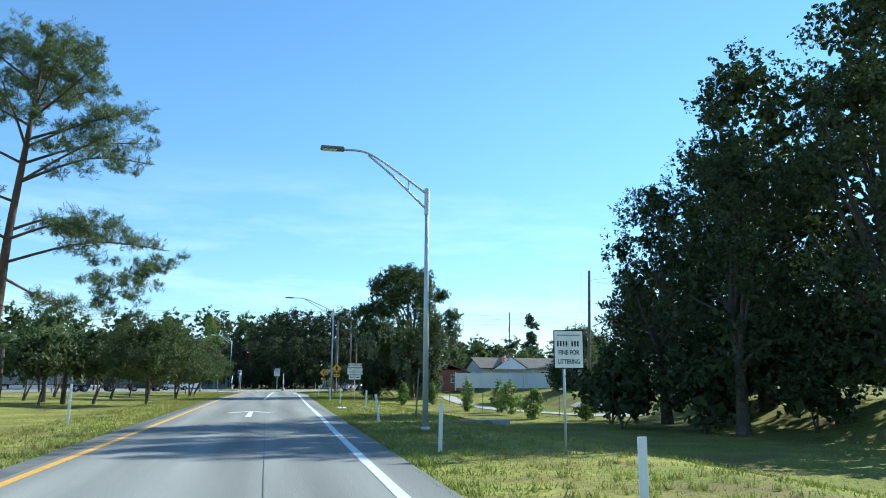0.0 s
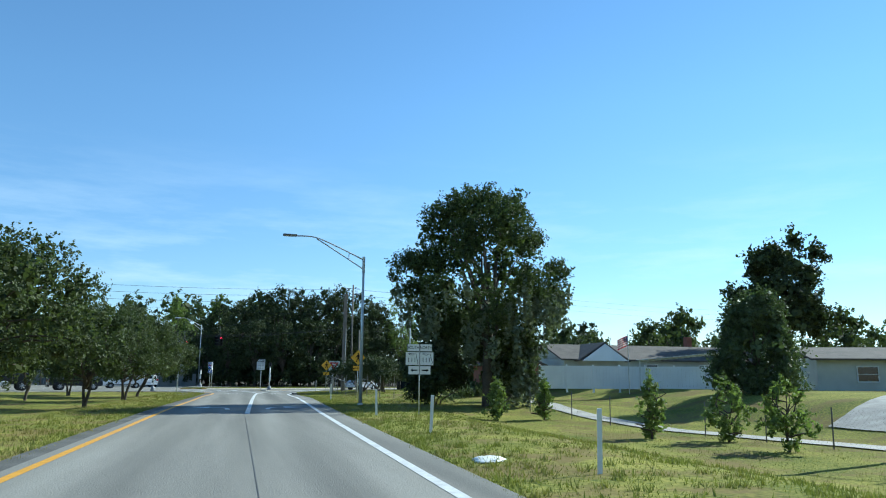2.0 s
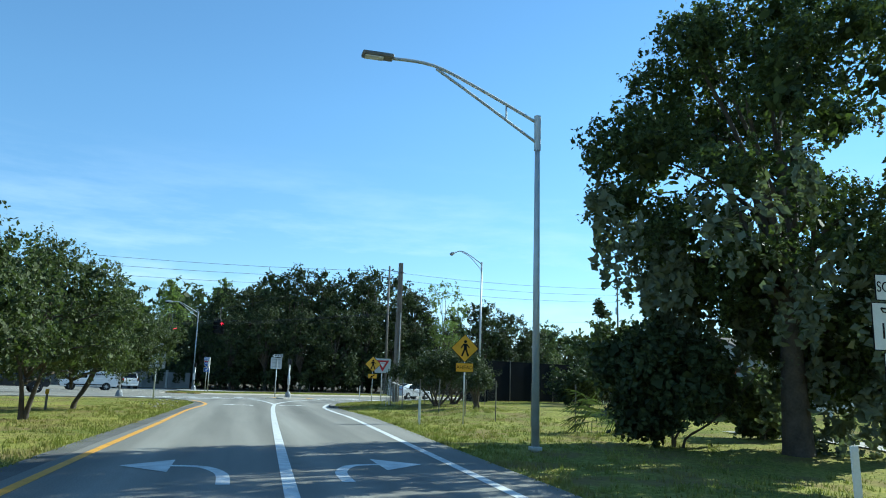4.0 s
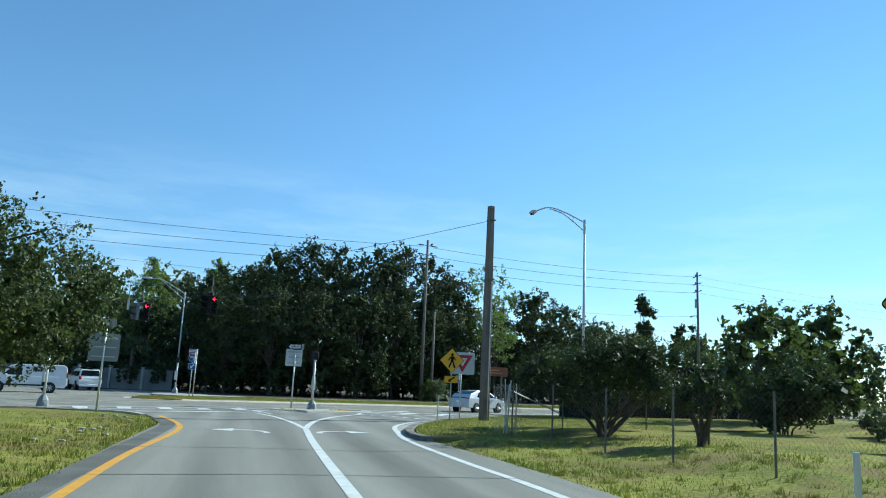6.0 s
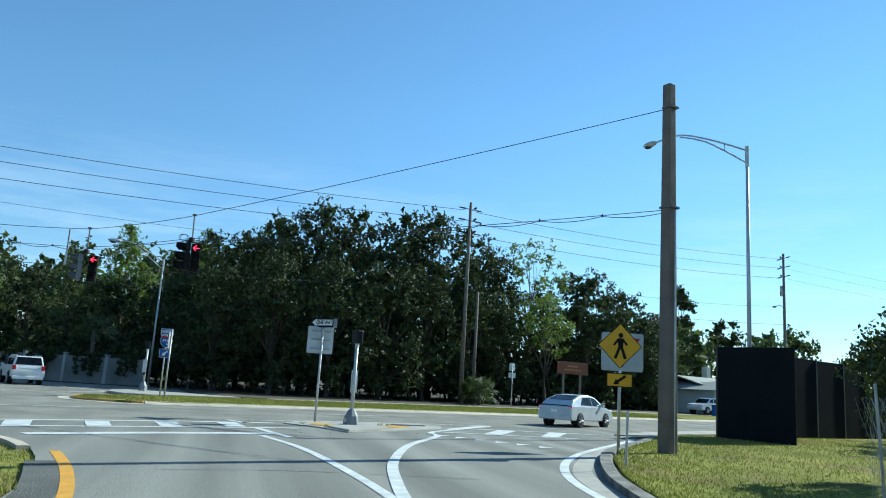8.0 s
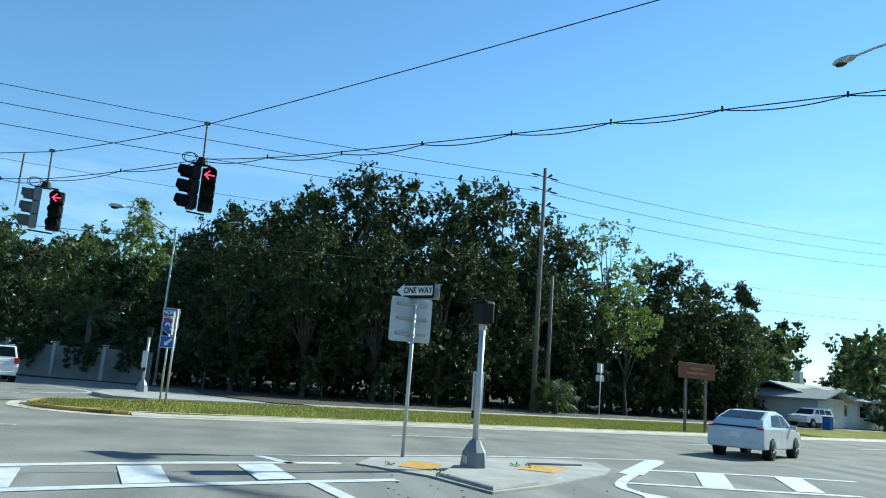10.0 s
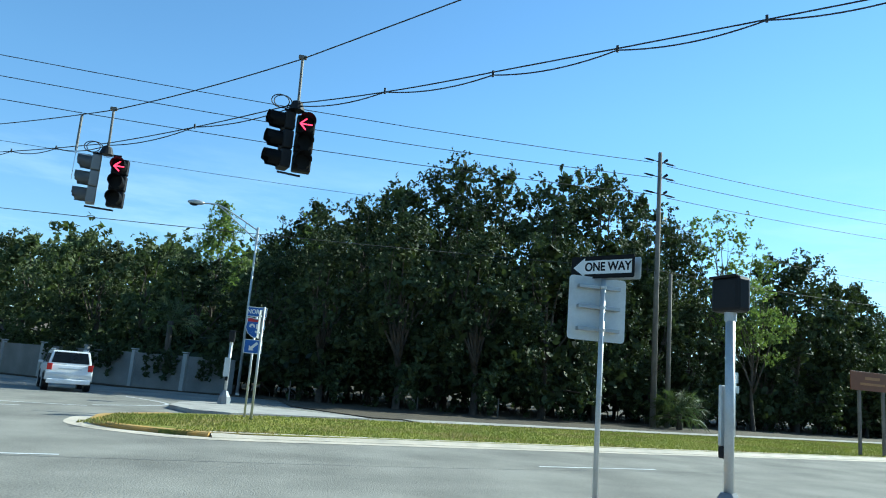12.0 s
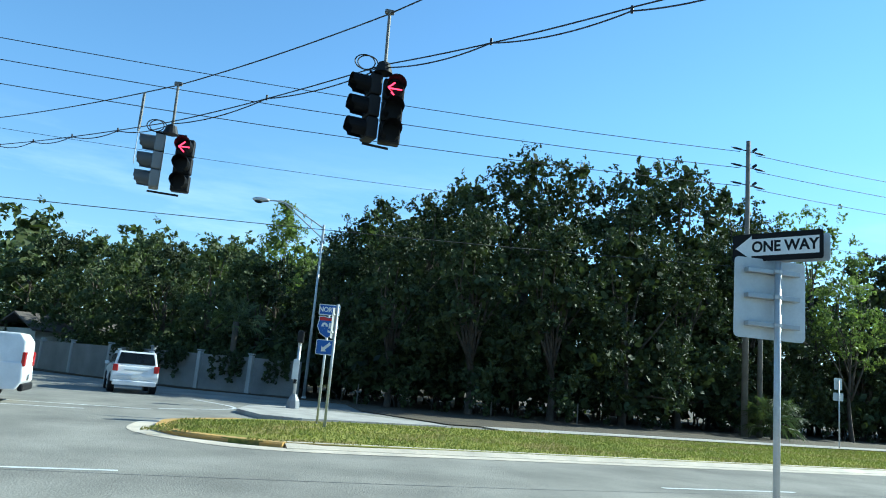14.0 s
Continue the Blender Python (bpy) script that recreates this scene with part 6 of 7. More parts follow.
# sound wall on the far left
f = thing("boundary_wall", "grey panelled boundary wall with pale pilasters and vines", "wall", kind="structure")
wall_line = [(-5.6, 161.2), (-8.5, 160.9), (-11.6, 162.2), (-14.8, 164.2), (-18.2, 166.9), (-21.8, 170.2), (-25.4, 174.0), (-29.0, 178.2), (-32.6, 182.6), (-36.4, 187.2), (-41, 193), (-46, 199.4)]
for k, (a, b) in enumerate(zip(wall_line, wall_line[1:])):
    a, b = Vector(a), Vector(b)
    ang = math.degrees(math.atan2(b.y - a.y, b.x - a.x))
    mid = (a + b) / 2
    L = (b - a).length
    bm = box(bmesh.new(), (mid.x, mid.y, 0.95), (L - 0.3, 0.12, 2.0), ang)
    box(bm, (mid.x, mid.y, 1.95), (L - 0.3, 0.16, 0.1), ang)
    part("panel", bm, WALLPANEL, f)
    if k:
        bm = box(bmesh.new(), (a.x, a.y, 1.05), (0.24, 0.26, 2.14), ang, bevel=0.015)
        box(bm, (a.x, a.y, 2.19), (0.3, 0.32, 0.07), ang)
        part("pilaster", bm, PILASTER, f)



rng = np.random.default_rng(61)
for a, b, n in (((-8.6, 160.75), (-10.6, 161.6), 5), ((-11.9, 162.2), (-14.2, 163.6), 6), ((-15.6, 164.6), (-17.6, 166.2), 4), ((-6.2, 160.95), (-7.8, 160.8), 4)):
    v = thing("hanging_vine", "dark vine hanging over the boundary wall", "plant", (0, 0, 0), 0, "vines on the wall")
    cs = []
    for k in range(n):
        t = rng.uniform(0, 1)
        drop = rng.uniform(0.3, 1.3)
        for q in np.linspace(0, drop, 4):
            cs.append((a[0] + (b[0] - a[0]) * t - 0.1, a[1] + (b[1] - a[1]) * t - 0.18, 2.1 - q))
    card_part("foliage", cs, [0.26] * len(cs), [70] * len(cs), 0.08, rng, LEAF_DARK, v, 0.9)
# sealed cracks and seams, plus a plain dark line across at y 25.4
DARK_LINE = surface("road_line_dark", (0.1, 0.1, 0.1), 0.7, dark=(0.06, 0.06, 0.06), scale=3, fine=30, bump=0.2)
rng = np.random.default_rng(62)
for line, w in ((((0.15, 6), (0.4, 26), (0.5, 46), (0.62, 66)), 0.012), (((-3.2, 101.0), (0, 101.4), (3, 101.2), (5.4, 101.6)), 0.04), (((-2.6, 96.0), (1.0, 96.3), (5.2, 96.1)), 0.04), (((-4.2, 25.3), (0.0, 25.45), (3.2, 25.4)), 0.05), (((-3.4, 89.0), (0.6, 89.2), (5.0, 89.1)), 0.03), (((-1.0, 112.6), (1.2, 112.9), (4.5, 112.4)), 0.03), (((-8, 128.4), (2, 131.2), (14, 136.0)), 0.03)):
    pts = [(x + rng.normal() * 0.05, y) for x, y in line]
    marking("dark_line", ribbon(bmesh.new(), pts, w, 0.0075, 10), DARK_LINE, "thin dark line in the asphalt")
# ---- houses ----
def gable_roof(bm, x0, x1, y0, y1, z, ridge, over=0.5, along="x"):
    """A gabled roof slab with thickness, ridge along x or y."""
    t = 0.14
    if along == "x":
        ym = (y0 + y1) / 2
        prof = [(y0 - over, z - 0.12), (ym, ridge), (y1 + over, z - 0.12)]
        a = [(x0 - over, y, q) for y, q in prof] + [(x0 - over, y, q - t) for y, q in prof[::-1]]
        b = [(x1 + over, y, q) for _, y, q in a]
    else:
        xm = (x0 + x1) / 2
        prof = [(x0 - over, z - 0.12), (xm, ridge), (x1 + over, z - 0.12)]
        a = [(x, y0 - over, q) for x, q in prof] + [(x, y0 - over, q - t) for x, q in prof[::-1]]
        b = [(x, y1 + over, q) for x, _, q in a]
    va, vb = [bm.verts.new(p) for p in a], [bm.verts.new(p) for p in b]
    n = len(va)
    bm.faces.new(va)
    bm.faces.new(vb[::-1])
    for i in range(n):
        bm.faces.new((va[i], vb[i], vb[(i + 1) % n], va[(i + 1) % n]))
    bmesh.ops.recalc_face_normals(bm, faces=bm.faces)
    return bm


def house_window(parent, x, y, z, w, h, face="-y"):
    win = part("window", box(bmesh.new(), (x, y - 0.02, z), (w, 0.05, h)), GLASS_DARK, parent)
    for dx, dz, sx, sz in ((0, h / 2, w + 0.12, 0.07), (0, -h / 2, w + 0.12, 0.09), (-w / 2, 0, 0.07, h), (w / 2, 0, 0.07, h), (0, 0, w, 0.04)):
        part("frame", box(bmesh.new(), (x + dx, y - 0.05, z + dz), (sx, 0.06, sz)), SIGN_WHITE, win)
    return win


# low house behind the white fence
h = thing("bungalow", "low bungalow with a brown shingle roof and white gable", "house", (0, 0, 0.85), 0, "houses")
bm = box(bmesh.new(), (41.5, 101, 1.3), (24, 8, 2.8))
part("wall", bm, STUCCO, h)
part("roof", gable_roof(bmesh.new(), 29.5, 53.5, 97, 105, 2.75, 4.15), SHINGLE, h)
part("gable", plate(bmesh.new(), [(30.85, 2.45), (35.55, 2.45), (33.2, 4.02)], 95.9, 96.02), VINYL, h, "white boarded gable")
part("gable_end", prism(bmesh.new(), [(29.52, 97.0), (29.68, 97.0), (29.68, 105.0), (29.52, 105.0)], 2.6, 2.75), STUCCO, h)
bm = bmesh.new()
v = [bm.verts.new(p) for p in ((29.52, 97.0, 2.7), (29.52, 105.0, 2.7), (29.52, 101.0, 4.0), (29.68, 97.0, 2.7), (29.68, 105.0, 2.7), (29.68, 101.0, 4.0))]
for f in ((0, 1, 2), (5, 4, 3), (0, 3, 4, 1), (1, 4, 5, 2), (2, 5, 3, 0)):
    bm.faces.new([v[k] for k in f])
part("gable_end", bm, STUCCO, h)
part("gable_roof", gable_roof(bmesh.new(), 30.9, 35.5, 96.4, 101, 2.65, 4.2, 0.35, "y"), SHINGLE, h)
part("chimney", box(bmesh.new(), (46, 102, 4.6), (0.6, 0.6, 1.2), bevel=0.02), BRICK_RED, h)
house_window(h, 38.5, 96.97, 1.6, 1.4, 1.1)
house_window(h, 44.5, 96.97, 1.6, 1.4, 1.1)
# white carport roof by the fence
c = thing("carport", "white metal carport roof sloping behind the fence", "carport", (35.8, 87.5, 0.85), -38)
for k in range(14):
    part("roof_panel", box(bmesh.new(), (-3.2 + 0.48 * k, 0, 2.35 + 0.045 * k), (0.47, 4.6, 0.05), 0), METALROOF, c)
for x, y in ((-3.2, -2.1), (3.0, -2.1), (-3.2, 2.1), (3.0, 2.1)):
    part("post", rod(bmesh.new(), (x, y, -0.1), (x, y, 2.35 + 0.09 * (x + 3.2)), 0.05), WHITE_PLASTIC, c)
# second house
h = thing("bungalow", "pale stucco house with a low dark roof and awning", "house", (52.3, 81.5, 0.5), -24, "houses")
part("wall", box(bmesh.new(), (0, 0, 1.4), (16, 8, 3.0)), STUCCO, h)
part("roof", gable_roof(bmesh.new(), -8, 8, -4, 4, 2.95, 3.85, 0.6), SHINGLE, h)
house_window(h, -4.4, -4.02, 1.65, 1.5, 1.15)
house_window(h, 3.2, -4.02, 1.65, 1.5, 1.15)
part("door", box(bmesh.new(), (-1.2, -4.03, 1.05), (0.95, 0.08, 2.1)), SIGN_DULL, h)
part("awning", box(bmesh.new(), (-0.8, -4.6, 2.4), (2.6, 1.2, 0.07), 0, 12), METALROOF, h)
part("awning_post", rod(bmesh.new(), (0.3, -5.1, -0.1), (0.3, -5.1, 2.3), 0.04), WHITE_PLASTIC, h)
# brick cottage by the oak
h = thing("cottage", "small red-brick cottage half hidden behind an oak", "house", (24.8, 99.5, 0.5), 0, "houses")
part("wall", box(bmesh.new(), (0, 0, 1.3), (5, 5, 2.8)), BRICK_RED, h)
part("roof", gable_roof(bmesh.new(), -2.5, 2.5, -2.5, 2.5, 2.5, 3.5, 0.4, "y"), SHINGLE, h)
house_window(h, 0.8, -2.52, 1.5, 1.0, 1.0)
# house along the cross road
h = thing("bungalow", "white bungalow with a pale hipped roof and chimney", "house", (57.5, 177.5, 0.2), 22, "houses")
part("wall", box(bmesh.new(), (0, 0, 1.4), (15, 8, 3.0)), STUCCO, h)
part("roof", gable_roof(bmesh.new(), -7.5, 7.5, -4, 4, 2.8, 4.0, 0.8), GREYROOF, h)
part("wing_roof", gable_roof(bmesh.new(), -9.5, -4.5, -6, 1, 2.6, 3.4, 0.5, "y"), GREYROOF, h)
part("wing_wall", box(bmesh.new(), (-7.0, -2.5, 1.25), (5, 6, 2.7)), STUCCO, h)
part("chimney", box(bmesh.new(), (-1.5, 0.5, 4.6), (0.8, 0.7, 1.4), bevel=0.02), STUCCO, h)
house_window(h, -1.5, -4.02, 1.6, 1.5, 1.2)
house_window(h, 2.5, -4.02, 1.6, 1.5, 1.2)
part("porch_post", box(bmesh.new(), (6.8, -5.6, 1.3), (0.12, 0.12, 2.6)), WHITE_PLASTIC, h)
# house behind the boundary wall
h = thing("shed_house", "grey-roofed house top behind the boundary wall", "house", (-29.5, 188.5, 0.1), 48, "houses")
part("wall", box(bmesh.new(), (0, 0, 1.4), (9, 7, 3.0)), STUCCO, h)
part("roof", gable_roof(bmesh.new(), -4.5, 4.5, -3.5, 3.5, 2.95, 4.3, 0.5), SHINGLE, h)

# flag
f = thing("flagpole", "thin pole flying a red and white striped flag", "flag", (28.8, 84.0, 0.75), 165)
part("pole", rod(bmesh.new(), (0, 0, -0.2), (0, 0, 4.3), 0.03), GALV, f)
cloth = part("flag", bmesh.new(), SIGN_WHITE, f, "limp striped flag")
for k in range(9):
    bm = bmesh.new()
    for j in range(6):
        x0, x1 = 0.03 + j * 0.13, 0.03 + (j + 1) * 0.13
        z = 4.15 - 0.085 * k
        d0, d1 = -0.35 * (j / 6) ** 1.2, -0.35 * ((j + 1) / 6) ** 1.2
        w0, w1 = 0.06 * math.sin(j * 1.3), 0.06 * math.sin((j + 1) * 1.3)
        bm.faces.new([bm.verts.new(p) for p in ((x0, w0, z + d0), (x1, w1, z + d1), (x1, w1, z - 0.085 + d1), (x0, w0, z - 0.085 + d0))])
    bmesh.ops.solidify(bm, geom=bm.faces[:], thickness=0.004)
    part("stripe", bm, FLAG_RED if k % 2 == 0 else SIGN_WHITE, cloth)
part("canton", box(bmesh.new(), (0.17, 0.005, 3.88), (0.28, 0.07, 0.3)), FLAG_BLUE, cloth)

# path and driveway
bm = ribbon(bmesh.new(), [(20.5, 88), (20.8, 82), (20.0, 76), (20.9, 70), (22.2, 63.5), (24.0, 56), (26.5, 48)], 1.5, 0.0, 8)
for v in bm.verts:
    v.co.z = ground_z(v.co.x, v.co.y) + 0.05
tagged(part("path", bm, CONCRETE), "pale concrete path behind the fence", "path", kind="structure")
bm = bmesh.new()
for i in range(9):
    for j in range(3):
        x, y = 27 + i * 1.4, 56 + j * 2.2 + i * 0.55
        q = [(x, y), (x + 1.4, y + 0.55), (x + 1.4, y + 2.75), (x, y + 2.2)]
        bm.faces.new([bm.verts.new((a, b, ground_z(a, b) + 0.05)) for a, b in q])
bmesh.ops.remove_doubles(bm, verts=bm.verts, dist=0.001)
tagged(part("driveway", bm, CONCRETE), "pale concrete driveway in front of the house", "driveway", kind="structure")
# culvert head in the swale
c = thing("culvert_head", "low concrete culvert headwall over a dark ditch", "culvert", (10.2, 33.2, ground_z(10.2, 33.2)), 2)
part("headwall", box(bmesh.new(), (0, 0, 0.02), (2.4, 0.2, 0.34), bevel=0.03), CONCRETE, c)
part("pipe", rod(bmesh.new(), (0, -0.3, -0.12), (0, 0.1, -0.12), 0.3, n=16), DARK_STEEL, c)


# ---- vehicles ----
def slab(bm, profile, w0, w1, z0, z1):
    """A side profile drawn out across the width, narrowing with height."""
    left, right = [], []
    for x, z in profile:
        k = min(max((z - z0) / (z1 - z0), 0), 1)
        half = (w0 + (w1 - w0) * k) / 2
        left.append(bm.verts.new((x, half, z)))
        right.append(bm.verts.new((x, -half, z)))
    n = len(profile)
    bm.faces.new(left)
    bm.faces.new(right[::-1])
    for i in range(n):
        bm.faces.new((left[i], right[i], right[(i + 1) % n], left[(i + 1) % n]))
    bmesh.ops.recalc_face_normals(bm, faces=bm.faces)
    return bm


def wheel_of(car, x, y, r, wdt=0.2):
    w = part("wheel", bmesh.new(), RUBBER, car)
    w.matrix_basis = pose(x, y, r, 90, 0, 0)
    bm = rod(bmesh.new(), (0, 0, -wdt / 2), (0, 0, wdt / 2), r, n=24)
    bmesh.ops.bevel(bm, geom=[e for e in bm.edges if abs(e.verts[0].co.z - e.verts[1].co.z) < 1e-4], offset=0.03, segments=2, affect="EDGES", profile=0.5)
    part("tyre", bm, RUBBER, w)
    bm = bmesh.new()
    s = -1 if y > 0 else 1
    rod(bm, (0, 0, s * (wdt / 2 - 0.01)), (0, 0, s * (wdt / 2 + 0.008)), r * 0.22, n=10)
    for k in range(7):
        a = k * 2 * math.pi / 7
        rod(bm, (0, 0, s * (wdt / 2)), (r * 0.64 * math.cos(a), r * 0.64 * math.sin(a), s * (wdt / 2)), 0.035, n=6)
    rod(bm, (0, 0, s * (wdt / 2 - 0.02)), (0, 0, s * (wdt / 2 - 0.012)), r * 0.66, n=20)
    part("rim", bm, ALLOY, w)
    return w


def vehicle(name, label, at, turn, body, cabin, width, roof_w, colour, wheels, r, panes, rear_glass=None, front_glass=None, tail=None, belt=0.95, trims=(), group=""):
    """A car heading +x: lower body, cabin, panes, wheels, lamps."""
    car = thing(name, label, "car", at, turn, group)
    bm = slab(bmesh.new(), body, width, width * 0.97, 0.3, belt)
    bmesh.ops.bevel(bm, geom=bm.edges[:], offset=0.05, segments=2, affect="EDGES", profile=0.6)
    part("body", bm, colour, car, smooth=False)
    top = max(z for _, z in cabin)
    bm = slab(bmesh.new(), cabin, width * 0.94, roof_w, belt - 0.05, top)
    bmesh.ops.bevel(bm, geom=bm.edges[:], offset=0.045, segments=2, affect="EDGES", profile=0.6)
    part("cabin", bm, colour, car)

    def half(z):
        k = min(max((z - belt + 0.05) / (top - belt + 0.05), 0), 1)
        return (width * 0.94 + (roof_w - width * 0.94) * k) / 2 + 0.004
    for pane in panes:
        for s in (1, -1):
            bm = bmesh.new()
            f = bm.faces.new([bm.verts.new((x, s * half(z), z)) for x, z in pane])
            bmesh.ops.solidify(bm, geom=[f], thickness=0.008)
            part("side_window", bm, GLASS_DARK, car, "dark tinted side window")
    for glass, nm in ((rear_glass, "rear_window"), (front_glass, "windscreen")):
        if glass:
            (xa, za), (xb, zb), off = glass
            d = math.hypot(xb - xa, zb - za)
            nx, nz = -(zb - za) / d, (xb - xa) / d
            k = 0.014 if nx * off > 0 else -0.014
            xa, xb, za, zb, off = xa + nx * k, xb + nx * k, za + nz * k, zb + nz * k, 0.0
            bm = bmesh.new()
            ha, hb = half(za) - 0.1, half(zb) - 0.1
            f = bm.faces.new([bm.verts.new(p) for p in ((xa + off, -ha, za), (xa + off, ha, za), (xb + off, hb, zb), (xb + off, -hb, zb))])
            bmesh.ops.solidify(bm, geom=[f], thickness=0.01)
            part(nm, bm, GLASS_DARK, car, "dark glass")
    for x, y in [(x, s * (width / 2 - 0.11)) for x in wheels for s in (1, -1)]:
        part("wheel_arch", rod(bmesh.new(), (x, y - 0.115, r), (x, y + 0.115, r), r * 1.16, n=22), BLACK, car)
        wheel_of(car, x, y + (0.045 if y > 0 else -0.045), r)
    if tail:
        for s in (1, -1):
            x, z, h = tail
            part("tail_lamp", box(bmesh.new(), (x, s * (width / 2 - 0.13), z), (0.1, 0.2, h), bevel=0.02), LAMP_RED, car, "red tail lamp")
    xf, xr = max(x for x, _ in body), min(x for x, _ in body)
    for s in (1, -1):
        part("headlamp", box(bmesh.new(), (xf - 0.14, s * (width / 2 - 0.24), belt - 0.2), (0.24, 0.34, 0.14), bevel=0.03), SIGN_BACK, car, "clear headlamp")
        part("mirror", box(bmesh.new(), (trims[0] if trims else 0.6, s * (width / 2 + 0.05), belt + 0.06), (0.12, 0.2, 0.14), bevel=0.03), colour, car)
    part("bumper", box(bmesh.new(), (xr + 0.03, 0, 0.42), (0.14, width * 0.92, 0.2), bevel=0.04), BLACK if name == "van" else colour, car)
    part("number_plate", box(bmesh.new(), (xr - 0.02 - 0.02, 0, 0.72), (0.02, 0.32, 0.16)), SIGN_WHITE, car)
    return car


hatch = vehicle("hatchback", "pale silver hatchback waiting at the turn", (16.6, 132.9, 0.01), 36,
    [(-2.15, 0.32), (2.1, 0.28), (2.22, 0.55), (2.05, 0.78), (1.3, 0.95), (-1.9, 1.0), (-2.2, 0.92), (-2.22, 0.5)],
    [(1.35, 0.92), (0.55, 1.38), (-0.15, 1.5), (-0.9, 1.46), (-1.75, 1.22), (-2.05, 0.98)], 1.76, 1.28, CAR_SILVER, (1.38, -1.32), 0.31,
    [[(1.0, 0.99), (0.45, 1.33), (0.05, 1.39), (0.05, 0.99)], [(0.0, 0.99), (0.0, 1.39), (-0.85, 1.36), (-1.15, 1.02)]],
    ((-1.74, 1.225), (-0.96, 1.445), -0.012), ((1.27, 0.966), (0.6, 1.351), 0.012), (-2.13, 0.86, 0.22), 0.95, (0.85,))
part("hatch_strip", box(bmesh.new(), (-2.19, 0, 0.98), (0.05, 1.3, 0.05)), BLACK, hatch)

van = vehicle("van", "white panel van with dark lettering on its side", (-13.94, 140.36, 0.01), 196,
    [(-2.45, 0.35), (2.5, 0.33), (2.62, 0.6), (2.5, 0.92), (1.75, 1.12), (-2.55, 1.12), (-2.6, 0.6)],
    [(1.8, 1.08), (1.0, 1.76), (0.6, 1.88), (-2.35, 1.92), (-2.52, 1.7), (-2.56, 1.08)], 1.86, 1.6, CAR_WHITE, (1.62, -1.5), 0.34,
    [[(1.42, 1.15), (0.92, 1.6), (0.25, 1.64), (0.25, 1.15)]], None, ((1.74, 1.131), (1.06, 1.709), 0.012), (-2.54, 1.2, 0.4), 1.1, (1.2,))
part("side_trim", box(bmesh.new(), (0.2, 0.94, 0.5), (4.0, 0.02, 0.1)), BLACK, van)
part("side_trim", box(bmesh.new(), (0.2, -0.94, 0.5), (4.0, 0.02, 0.1)), BLACK, van)
for k in range(7):
    part("letter_bar", box(bmesh.new(), (-0.55 - 0.17 * k, 0.902, 1.5), (0.12, 0.012, 0.2 if k in (0, 4) else 0.14)), SIGN_BLACK, van)
part("bonnet_trim", box(bmesh.new(), (2.55, 0, 0.55), (0.14, 1.5, 0.3), bevel=0.04), BLACK, van)

suv = vehicle("sport_utility", "white sport utility vehicle driving off past the wall", (-12.3, 152.8, 0.01), 112,
    [(-2.2, 0.45), (2.2, 0.42), (2.3, 0.7), (2.2, 1.0), (1.25, 1.12), (-2.25, 1.12), (-2.32, 0.7)],
    [(1.3, 1.08), (0.65, 1.62), (0.3, 1.72), (-1.95, 1.72), (-2.2, 1.12)], 1.86, 1.46, CAR_WHITE, (1.4, -1.4), 0.38,
    [[(1.0, 1.16), (0.6, 1.54), (0.2, 1.58), (0.2, 1.16)], [(0.12, 1.16), (0.12, 1.58), (-0.75, 1.58), (-0.75, 1.16)], [(-0.83, 1.16), (-0.83, 1.58), (-1.75, 1.56), (-1.9, 1.18)]],
    ((-2.17, 1.192), (-1.98, 1.648), -0.012), ((1.22, 1.147), (0.7, 1.58), 0.012), (-2.28, 1.02, 0.28), 1.1, (0.9,))
for s in (1, -1):
    part("roof_rail", rod(bmesh.new(), (0.2, s * 0.66, 1.77), (-1.8, s * 0.66, 1.77), 0.025), SIGN_BACK, suv)
part("chrome_strip", box(bmesh.new(), (-2.33, 0, 0.95), (0.03, 0.9, 0.06)), SIGN_BACK, suv)

parked = vehicle("sport_utility", "white sport utility vehicle parked by a bungalow", (49.5, 168.2, 0.12), 200,
    [(-2.2, 0.45), (2.2, 0.42), (2.3, 0.7), (2.2, 1.0), (1.25, 1.12), (-2.25, 1.12), (-2.32, 0.7)],
    [(1.3, 1.08), (0.65, 1.62), (0.3, 1.72), (-1.95, 1.72), (-2.2, 1.12)], 1.86, 1.46, CAR_WHITE, (1.4, -1.4), 0.38,
    [[(1.0, 1.16), (0.6, 1.54), (0.2, 1.58), (0.2, 1.16)], [(0.12, 1.16), (0.12, 1.58), (-0.75, 1.58), (-0.75, 1.16)], [(-0.83, 1.16), (-0.83, 1.58), (-1.75, 1.56), (-1.9, 1.18)]],
    ((-2.17, 1.192), (-1.98, 1.648), -0.012), ((1.22, 1.147), (0.7, 1.58), 0.012), (-2.28, 1.02, 0.28), 1.1, (0.9,))
b = thing("waste_bin", "dark wheeled waste bin at the kerb", "bin", (47.3, 163.8, 0.12), 20)
part("tub", box(bmesh.new(), (0, 0, 0.5), (0.6, 0.65, 1.0), bevel=0.05), SIGN_BLUE, b)
part("lid", box(bmesh.new(), (0, -0.02, 1.03), (0.66, 0.72, 0.08), bevel=0.03), BLACK, b)

